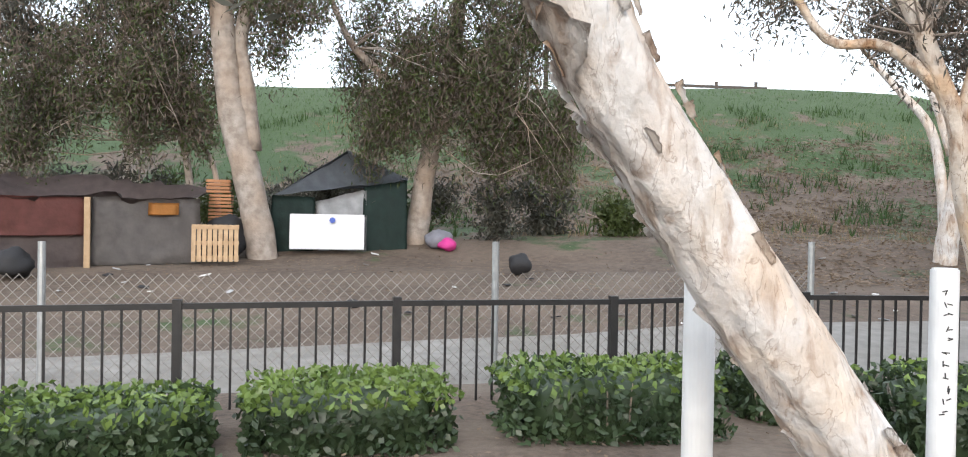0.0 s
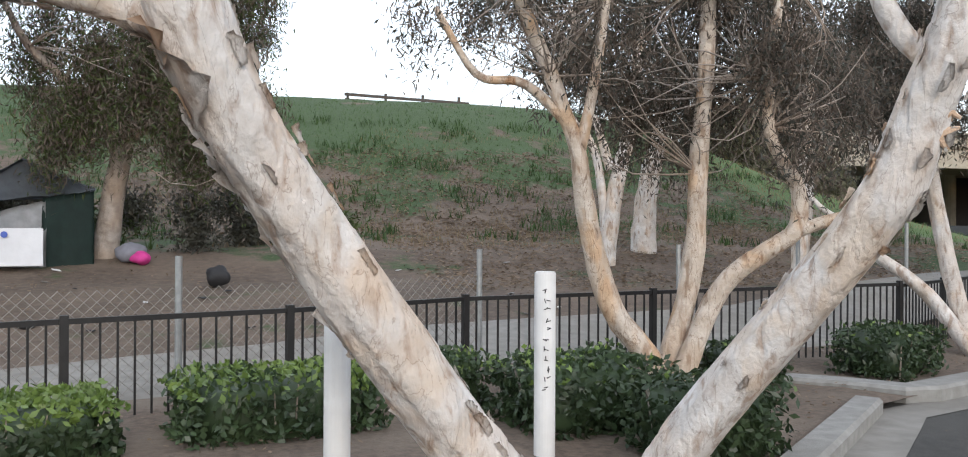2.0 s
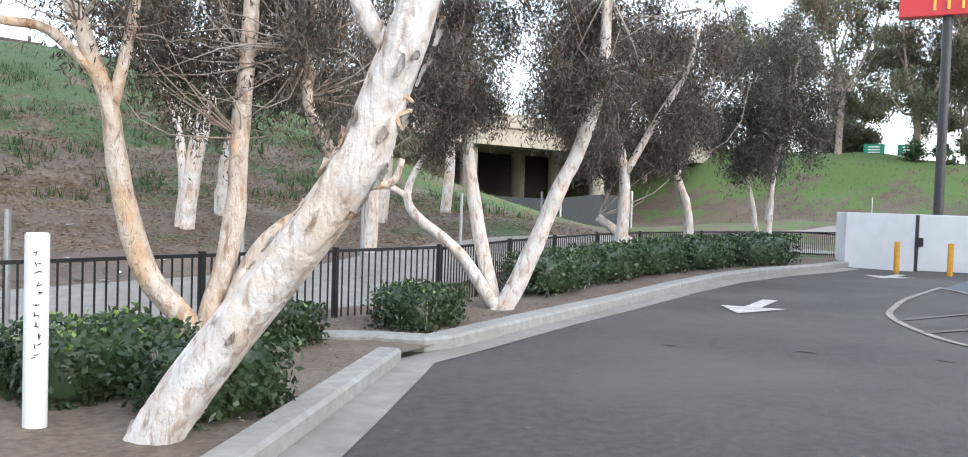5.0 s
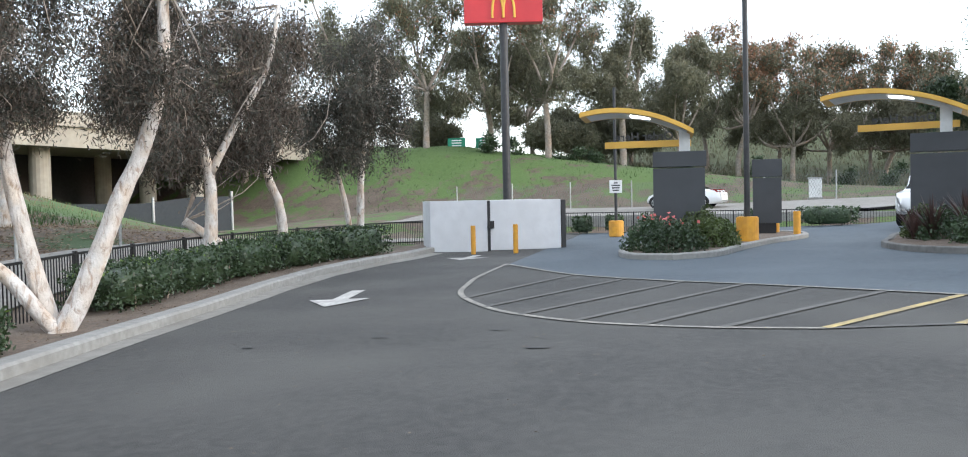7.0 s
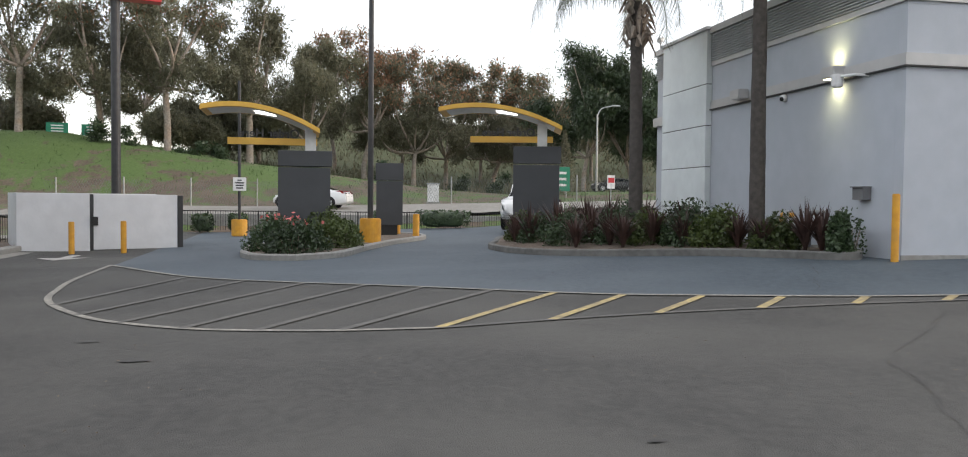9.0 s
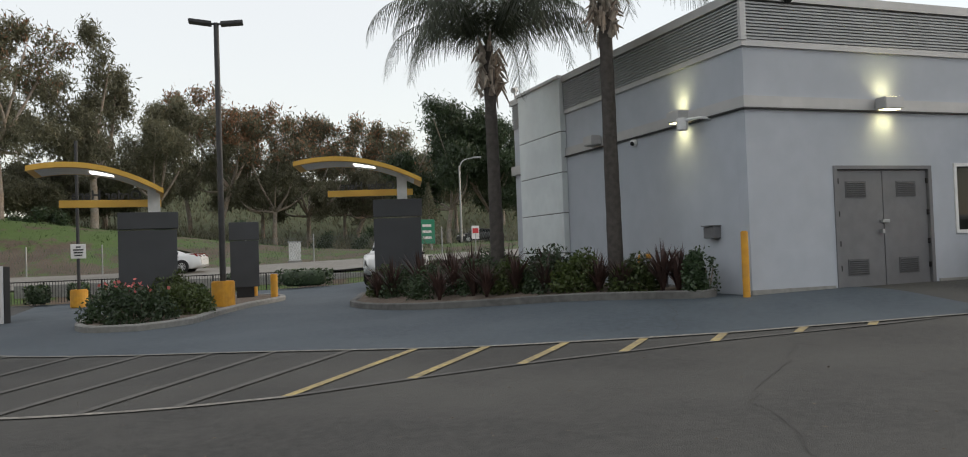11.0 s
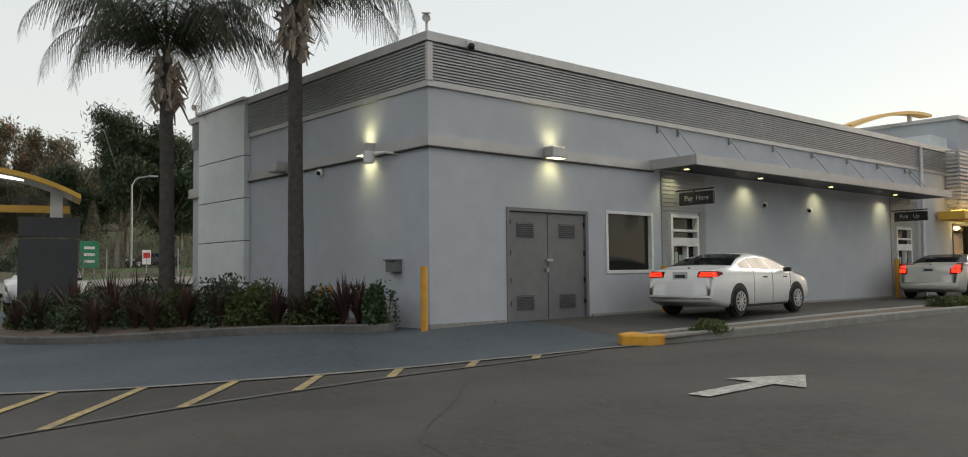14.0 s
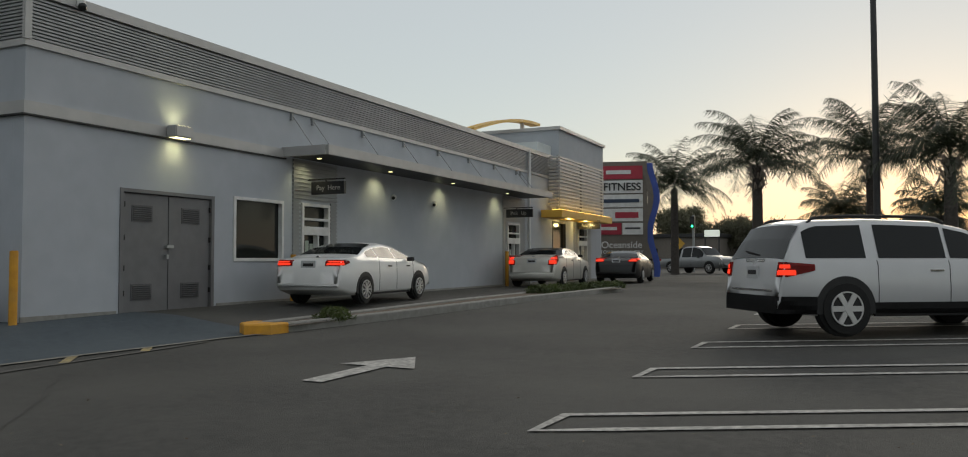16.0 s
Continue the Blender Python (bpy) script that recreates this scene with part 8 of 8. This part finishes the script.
# ---- bridge and freeway ----
BEIGE = M("bridge_concrete", (0.42, 0.38, 0.31), (0.34, 0.31, 0.25), 2, 0.85, 0.1, c3=(0.3, 0.27, 0.22), scale2=0.3)
br = empty("road_bridge", "beige concrete freeway bridge on round columns", "bridge", (42, 40, 1))
A0, A1 = Vector((33.5, 44.0, 0)), Vector((68, 41.5, 0))
bd = (A1 - A0).normalized()
bnm = Vector((-bd.y, bd.x, 0))
byaw = math.degrees(math.atan2(bd.y, bd.x))
bl = (A1 - A0).length


def brbox(s0, s1, n0, n1, z0, z1):
    c = A0 + bd * (s0 + s1) / 2 + bnm * (n0 + n1) / 2
    return box(bmesh.new(), (s1 - s0, abs(n1 - n0), z1 - z0), (c.x, c.y, (z0 + z1) / 2), byaw)


hung("deck", brbox(-2, bl, 0.4, 15, 5.9, 6.6), BEIGE, br)
hung("girder", brbox(-2, bl, 0, 0.4, 5.4, 6.7), BEIGE, br)
hung("barrier", brbox(-14, bl, 0, 0.3, 6.9, 7.7), BEIGE, br)
hung("kerb", brbox(-2, bl, -0.25, 0.5, 6.7, 6.9), BEIGE, br)
for s in (6.5, 20):
    for n in (2.0, 7.0, 12.0):
        c = A0 + bd * s + bnm * n
        hung("column", cyl(bmesh.new(), 0.65, 6.5, (c.x, c.y, 2.8), 18), BEIGE, br)
hung("abutment", brbox(-2.5, -1.5, 0, 15, 2.5, 6.0), BEIGE, br)
# added wall, coloured dark to stand for the shade under the deck
hung("back_wall", brbox(-2, 34, 15, 15.5, -1, 6.0), DARK_METAL_AND_SHADE, br)
hung("far_abutment", brbox(34, 35, 0, 15, 0, 6.0), BEIGE, br)
gr_ = empty("guard_rail", "weathered timber guard rail along the top of the bank", "guard rail", (6, 50, 9))
for k in range(4):
    x = 5.5 + 2.2 * k
    z = HG(x, 49)
    hung("post", box(bmesh.new(), (0.15, 0.15, 1.0), (x, 49, z + 0.0)), PALM_BARK, gr_)
for z in (-0.1, 0.22):
    hung("rail", box(bmesh.new(), (7.4, 0.08, 0.17), (9.0, 48.9, HG(9.0, 49) + z), 0, 0, 0, 1.6), PALM_BARK, gr_)
# mesh fence down the slope under the bridge
sf = empty("slope_fence", "dark mesh fence running down the slope under the bridge", "fence", (34, 40, 4))
P = [(30.0, 42.0), (34.5, 38.5), (39.0, 35.5), (43.0, 33.0)]
for x, y in P:
    z = HG(x, y)
    hung("post", cyl(bmesh.new(), 0.09, 2.6, (x, y, z + 1.1), 8), GALV, sf)
MESH = M("dark_fence_screen", (0.045, 0.05, 0.055), (0.035, 0.04, 0.045), 6, 0.8, 0.1)
for (x0, y0), (x1, y1) in zip(P, P[1:]):
    bm = bmesh.new()
    for k in range(9):
        f, g = k / 9, (k + 1) / 9
        a, b = (x0 + (x1 - x0) * f, y0 + (y1 - y0) * f), (x0 + (x1 - x0) * g, y0 + (y1 - y0) * g)
        bm.faces.new([bm.verts.new((*a, HG(*a))), bm.verts.new((*b, HG(*b))), bm.verts.new((*b, HG(*b) + 2.1)), bm.verts.new((*a, HG(*a) + 2.1))])
    bmesh.ops.remove_doubles(bm, verts=bm.verts, dist=0.001)
    bmesh.ops.solidify(bm, geom=bm.faces[:], thickness=0.02)
    hung("screen", bm, MESH, sf)
og = empty("orange_sign", "orange advertising board high above the bridge", "sign", (59.6, 67.4, 8), 40)
part("board", boxm((1.3, 0.2, 1.3), (0, 0, 5.8), 0, 0.03), M("orange_board", (0.7, 0.1, 0.03), None, 3, 0.5, 0), og)
part("print_bar", boxm((0.9, 0.03, 0.2), (0, -0.12, 6.0)), WHITE, og)
part("print_bar", boxm((0.9, 0.03, 0.2), (0, -0.12, 5.6)), WHITE, og)
part("pole", cylm(0.12, 6, (0, 0, 2.5), 8), DARK_METAL_AND_SHADE, og)

# ---- far road, mound furniture ----
tagged(sheet("far_road", [[(41.5 + 10.5 * f + 0.0 * y, y, HG(41.5 + 10.5 * f, y) + 0.07) for y in np.arange(-120, 24, 2.0)] for f in np.linspace(0, 1, 5)], PAVE), "pale grey road beyond the lot", "road", kind="structure")
tagged(part("retaining_wall", box(bmesh.new(), (0.3, 50, 1.0), (40.2, -14, 0.05), 0, 0.02), CONCRETE), "low concrete wall below the far road", "wall", kind="structure")
cf = empty("road_fence", "thin chain-link fence along the foot of the mound", "fence", (53, 0, 1))
FINE = M("far_wire_mesh", (0.2, 0.21, 0.2), (0.16, 0.17, 0.16), 6, 0.7, 0.0)
for k in range(22):
    y = 22 - 4 * k
    z = HG(53, y)
    hung("post", cyl(bmesh.new(), 0.04, 1.9, (53, y, z + 0.8), 6), GALV, cf)
bm = bmesh.new()
for k in range(500):
    y = 22 - 0.16 * k
    z = HG(53, y)
    for s in (1, -1):
        a, b = Vector((53, y, z)), Vector((53, y - 0.8 * s, z + 1.6))
        w = Vector((0, 0.006, 0))
        bm.faces.new([bm.verts.new(v) for v in (a - w, a + w, b + w, b - w)])
ob = hung("wire_mesh", bm, FINE, cf)
ob["kind"] = "stuff"
ub = empty("utility_cabinet", "white utility cabinet on a post at the grass edge", "cabinet", (55.3, -0.9, HG(55.3, -0.9)))
part("cabinet", boxm((0.5, 0.75, 1.2), (0, 0, 0.7), 0, 0.03), WHITE, ub)
part("roof", boxm((0.6, 0.85, 0.08), (0, 0, 1.34)), GALV, ub)
part("base", boxm((0.7, 0.9, 0.2), (0, 0, 0.05)), CONCRETE, ub)
GREEN_SIGN = M("green_road_sign", (0.01, 0.22, 0.12), (0.01, 0.18, 0.1), 3, 0.5, 0)
for k, (x, y, z, w, h) in enumerate(((69.2, 28.6, 6.6, 1.6, 0.9), (70.5, 26.4, 6.6, 1.6, 0.9), (62.0, -10.6, 2.9, 1.3, 1.8))):
    gs_ = empty("road_sign", "green freeway direction sign on posts", "sign", (x, y, HG(x, y)), -75)
    part("plate", boxm((w, 0.05, h), (0, 0, z - HG(x, y)), 0, 0.02), GREEN_SIGN, gs_)
    for q in range(3):
        part("print_bar", boxm((w * 0.55, 0.01, h * 0.1), (0, -0.035, z - HG(x, y) + h * (0.25 - 0.25 * q))), WHITE, gs_)
    for s in (-0.3, 0.3):
        part("post", cylm(0.05, z - HG(x, y) + 0.6, (w * s, 0.06, (z - HG(x, y)) / 2 - 0.3), 8), GALV, gs_)
sl = empty("street_lamp", "grey cobra-head street lamp by the far ramp", "lamp post", (69.3, -14.8, HG(69, -14.8)))
part("pole", cylm(0.1, 6.4, (0, 0, 3.2), 10, 0.07), GALV, sl)
part("arm", tube(bmesh.new(), smooth_path([(0, 0, 6.3), (0.1, -0.4, 6.9), (0.2, -1.4, 7.15)], 10), 0.05, 8), GALV, sl)
part("head", boxm((0.3, 0.7, 0.14), (0.2, -1.6, 7.15), 0, 0.04), GALV, sl)
rs = empty("stop_notice", "small red and white notice by the ramp", "sign", (50, -11.5, HG(50, -11.5)), -75)
part("post", cylm(0.03, 1.3, (0, 0, 0.6), 8), GALV, rs)
part("plate", boxm((0.5, 0.04, 0.8), (0, 0, 1.3), 0, 0.01), WHITE, rs)
part("print_bar", boxm((0.4, 0.01, 0.3), (0, -0.03, 1.4)), RED, rs)


# ---- eucalyptus on the mound and hill ----
def eucalyptus(x, y, h, spread, seed, red=0.0, dense=1.0, label="tall eucalyptus with pale trunk and open grey-green crown", leaf=None):
    rng = np.random.default_rng(seed)
    z = HG(x, y)
    limbs, blobs = [], []
    tip = Vector((x + rng.normal() * 0.6, y + rng.normal() * 0.6, z + h * 0.9))
    fork = Vector((x + rng.normal() * 0.3, y + rng.normal() * 0.4, z + h * rng.uniform(0.22, 0.34)))
    limbs.append(([(x, y, z - 0.4), (x + 0.1, y, z + h * 0.12), fork], 0.02 * h, 0.015 * h))
    for k in range(8):
        a = k * 0.8 + rng.uniform(-0.3, 0.3)
        end = Vector((x + math.cos(a) * spread * rng.uniform(0.3, 0.75), y + math.sin(a) * spread * rng.uniform(0.3, 0.75), z + h * rng.uniform(0.32, 0.95)))
        mid = (fork + end) / 2 + Vector((rng.normal() * 0.5, rng.normal() * 0.5, -0.05 * h))
        limbs.append(([fork, mid, end], 0.01 * h, 0.003 * h))
        blobs.append((end, (spread * 0.28, spread * 0.3, h * 0.11), int(34 * dense)))
        blobs.append(((end + mid) / 2 + Vector((rng.normal(), rng.normal(), 0)), (spread * 0.28, spread * 0.3, h * 0.08), int(16 * dense)))
    blobs.append((tip, (spread * 0.3, spread * 0.3, h * 0.1), int(30 * dense)))
    e = empty("eucalyptus_tree", label, "tree", (x, y, z))
    woody("trunk", limbs, BARK_GREY, e, 9, 0.1, seed)
    pts = clumps(blobs, rng, 48, (0.42, 0.42, 0.42))
    pick = rng.random(len(pts)) < red * (pts[:, 2] > z + h * 0.6)
    foliage("crown", pts[~pick], 0.5, 0.1, leaf or LEAF_EUC, e, rng, 1.0)
    if pick.any():
        foliage("rusty_foliage", pts[pick], 0.5, 0.14, LEAF_EUC_RED, e, rng, 0.8, "rust-tinged crown leaves")


EUC = [(66, 38, 17, 5.5, 0), (68, 31, 15, 5.5, 0.05), (71, 26, 15, 6.0, 0.1), (70.5, 20.5, 16, 6.5, 0.1), (76, 15, 17.5, 5.5, 0), (80, 10.5, 12, 5, 0), (86, 5.5, 15, 6, 0.5), (86, 0.5, 13, 6.5, 0.15), (92, -3, 14, 6, 0.2), (95, -8.5, 14.5, 6, 0.2), (97, -13.5, 14, 6, 0.15), (104, -17, 12, 6, 0), (108, -22.5, 14, 7, 0), (112, -30, 13, 7, 0), (62, 46, 14, 5.5, 0), (101, 10, 14, 6.5, 0), (104, 2, 13, 6.5, 0.2), (96, 18, 15, 6.5, 0), (90, 28, 15, 6.5, 0), (84, 36, 14, 6, 0), (108, -8, 12, 6.5, 0)]
for k, (x, y, h, s, red) in enumerate(EUC):
    eucalyptus(x, y, h, s, 300 + k, red, 0.72 if x < 90 else 0.68, "tall eucalyptus with pale trunk and open grey-green crown" if not red else "tall eucalyptus with rust-tinged crown on the mound")
for k, (x, y, r) in enumerate(((67.5, 25.5, 1.2), (68.5, 22.8, 1.1), (69.5, 18.5, 1.0), (70.5, 16, 0.8), (74, 9.5, 1.0), (80, 3.5, 1.3), (84, -4, 1.2), (78, -8, 1.4))):
    rng = np.random.default_rng(400 + k)
    e = empty("shrub", "round dark green bush on the grassy mound", "shrub", (x, y, HG(x, y)))
    foliage("leaves", clumps([((x, y, HG(x, y) + r * 0.6), (r, r, r * 0.7), 40)], rng, 26, (0.2, 0.2, 0.2)), 0.28, 0.12, LEAF_HEDGE, e, rng)
for k, (x, y, h, s) in enumerate(((30, -95, 6.5, 5), (24, -98, 5.5, 5), (14, -100, 5, 4), (6, -98, 5.5, 5), (-8, -90, 6, 5), (-16, -85, 6, 5), (40, -85, 8, 6))):
    eucalyptus(x, y, h, s, 420 + k, 0, 1.3, "dim rounded tree across the street")
for k, (x, y) in enumerate(((29.5, 43.5), (32.0, 44.5), (26.5, 44.0))):
    eucalyptus(x, y, 5.5, 3.2, 460 + k, 0, 1.4, "dark bushy tree at the end of the bridge")
for k, (x, y, h, sp) in enumerate(((86, 24.5, 5, 4.5), (88, 16.5, 6, 5), (93, 21, 5, 5), (78, 21.5, 3.5, 3.2), (74, 33, 3, 3.0))):
    eucalyptus(x, y, h, sp, 480 + k, 0, 1.1, "low bushy tree behind the grassy mound")
for k, (x, y, h, sp) in enumerate(((78, -15.5, 12.5, 6), (80, -20.5, 12, 6.5), (88, -26, 13, 7), (76, -24, 9, 5))):
    eucalyptus(x, y, h, sp, 490 + k, 0, 1.6, "broad dark green tree beside the far ramp", LEAF_HEDGE)
# conifer beside the ramp
for k, (x, y, h) in enumerate(((62, -9.0, 5.5), (66, -11.5, 5))):
    rng = np.random.default_rng(440 + k)
    z = HG(x, y)
    e = empty("conifer_tree", "small grey-green conifer beside the ramp", "tree", (x, y, z))
    woody("trunk", [([(x, y, z - 0.2), (x, y, z + h * 0.5), (x, y, z + h)], 0.12, 0.02)], BARK_GREY, e, 8)
    f = rng.random(2200)
    a = rng.uniform(0, 6.28, 2200)
    r = (1 - f) * h * 0.28 * rng.uniform(0.4, 1, 2200)
    foliage("crown", np.stack([x + r * np.cos(a), y + r * np.sin(a), z + 0.5 + f * (h - 0.5)], 1), 0.3, 0.07, LEAF_EUC, e, rng, 0.5)

# ---- grass and litter on the bank ----
def tufts(name, n, xr, yr, mat, length, label, seed, test=None):
    rng = np.random.default_rng(seed)
    x, y = rng.uniform(*xr, n), rng.uniform(*yr, n)
    V = []
    for a, b in zip(x, y):
        g = noise.noise(Vector((a * 0.22, b * 0.22, 5)))
        if test and not test(a, b, g):
            continue
        z = land(a, b)
        for _ in range(3):
            t = rng.uniform(0, 6.28)
            l = length * rng.uniform(0.5, 1.3)
            d = np.array([math.cos(t), math.sin(t), 0])
            s = np.array([-d[1], d[0], 0]) * l * 0.09
            p = np.array([a, b, z - 0.02]) + rng.normal(size=3) * np.array([0.06, 0.06, 0])
            V += [p - s, p + s, p + d * l * 0.5 + np.array([0, 0, l]) + s * 0.2, p + d * l * 0.5 + np.array([0, 0, l]) - s * 0.2]
    tagged(raw_mesh(name, np.array(V), None, mat), label, "grass" if mat is not LEAF_DRY else "litter", kind="stuff")


GRASS = leaf_mat("grass_blade", (0.085, 0.145, 0.045), (0.05, 0.085, 0.028), 0.6, 0.45)
STRAW = leaf_mat("dry_grass", (0.26, 0.2, 0.11), (0.16, 0.12, 0.07), 0.8)
LITTER_LEAF = leaf_mat("leaf_litter", (0.3, 0.23, 0.165), (0.16, 0.115, 0.08), 0.85, 0.4)
tufts("bank_grass", 16000, (-16, 40), (22, 46), GRASS, 0.12, "green grass on the freeway bank", 501, lambda a, b, g: g + (b - 27) * 0.05 > -0.05)
tufts("bank_straw", 7000, (-10, 26), (21, 38), STRAW, 0.13, "dry straw on the freeway bank", 502, lambda a, b, g: g < 0.1)
tufts("bank_weeds", 9000, (-14, 22), (21, 40), GRASS, 0.26, "rank green weeds on the freeway bank", 504, lambda a, b, g: noise.noise(Vector((a * 0.5, b * 0.5, 9))) > 0.18)
tufts("hill_scrub", 9000, (88, 150), (-60, 26), LEAF_EUC, 0.7, "olive brown scrub on the far hill", 505)
tufts("mound_grass", 4000, (55, 74), (-30, 34), GRASS, 0.16, "green grass on the far mound", 503)


def scatter(name, n, region, mat, size, label, seed, height):
    rng = np.random.default_rng(seed)
    P_ = []
    while len(P_) < n:
        a, b = rng.uniform(region[0], region[1]), rng.uniform(region[2], region[3])
        z = height(a, b)
        if z is not None and noise.noise(Vector((a * 0.8, b * 0.8, seed))) > rng.uniform(-0.6, 0.3):
            P_.append((a, b, z + 0.012))
    d = np.array(P_)
    v = leaves(d, size, size * 0.5, rng)
    v = v.reshape(-1, 4, 3)
    v[:, :, 2] = d[:, None, 2] + (v[:, :, 2] - d[:, None, 2]) * 0.35
    tagged(raw_mesh(name, v.reshape(-1, 3), None, mat), label, "leaf litter", kind="stuff")


scatter("leaf_litter", 2600, (-4, 24, 4.5, 13), LITTER_LEAF, 0.055, "dry brown leaves scattered on the planter soil", 601, lambda a, b: G(a, edge_y(a)) + 0.1 if edge_y(a) + 0.3 < b < fence_y(a) + 0.4 else None)
scatter("leaf_litter", 9000, (-4, 20, 23, 35), LITTER_LEAF, 0.2, "dry litter in patches on the bank", 605, lambda a, b: land(a, b) + 0.03)
scatter("leaf_litter", 14000, (3, 22, 15.5, 26), LITTER_LEAF, 0.14, "thick brown leaf litter at the foot of the bank", 602, lambda a, b: land(a, b) + 0.02)
scatter("leaf_litter", 2600, (-12, 6, 13, 22), LITTER_LEAF, 0.08, "dry leaves and twigs on the bare dirt", 603, lambda a, b: land(a, b) + 0.01)
scatter("lot_grit", 420, (-1, 12, -8, 7), LITTER_LEAF, 0.03, "small leaves and grit on the asphalt", 604, lambda a, b: G(a, b) if b < edge_y(a) - 0.4 else None)
# tar seams and stains
CRACK = M("tar_seam", (0.05, 0.049, 0.047), (0.035, 0.034, 0.033), 20, 0.8, 0.0)
rng = random.Random(12)
for pts in ([(9.6, -5.9), (8.4, -5.0), (7.2, -3.9), (5.5, -3.2), (3.9, -2.6)], [(13.2, -1.2), (15.0, -2.2), (17.5, -3.4)], [(7.0, -8.9), (5.5, -8.2), (3.5, -8.6)], [(8.2, 1.6), (8.6, 3.0)], [(2.6, -9.5), (4.6, -9.0), (7.4, -9.6)], [(14.2, -6.4), (12.6, -5.9), (11.4, -5.2)]):
    fine = [(p.x + rng.uniform(-0.07, 0.07), p.y + rng.uniform(-0.07, 0.07)) for p in smooth_path([(*p, 0) for p in pts], 26)]
    bm = bmesh.new()
    stripe(bm, fine, 0.008, 0.011 if fine[0][0] < 10.5 else 0.018)
    tagged(part("tar_seam", bm, CRACK), "thin dark crack across the asphalt", "crack", kind="structure")
for x, y, w in ((8.4, 4.6, 0.35), (7.6, 5.8, 0.3), (9.0, 3.4, 0.3), (8.0, 3.9, 0.16), (5.0, -1.2, 0.2), (7.9, 2.6, 0.42)):
    bm = bmesh.new()
    flat_poly(bm, [(x + math.cos(a) * w * 0.1 * (1 + 0.3 * math.sin(3 * a)), y + math.sin(a) * w * 0.34) for a in np.linspace(0, 6.28, 15)[:-1]], 0.011)
    tagged(part("tar_patch", bm, CRACK), "dark oil spot on the asphalt", "stain", kind="structure")
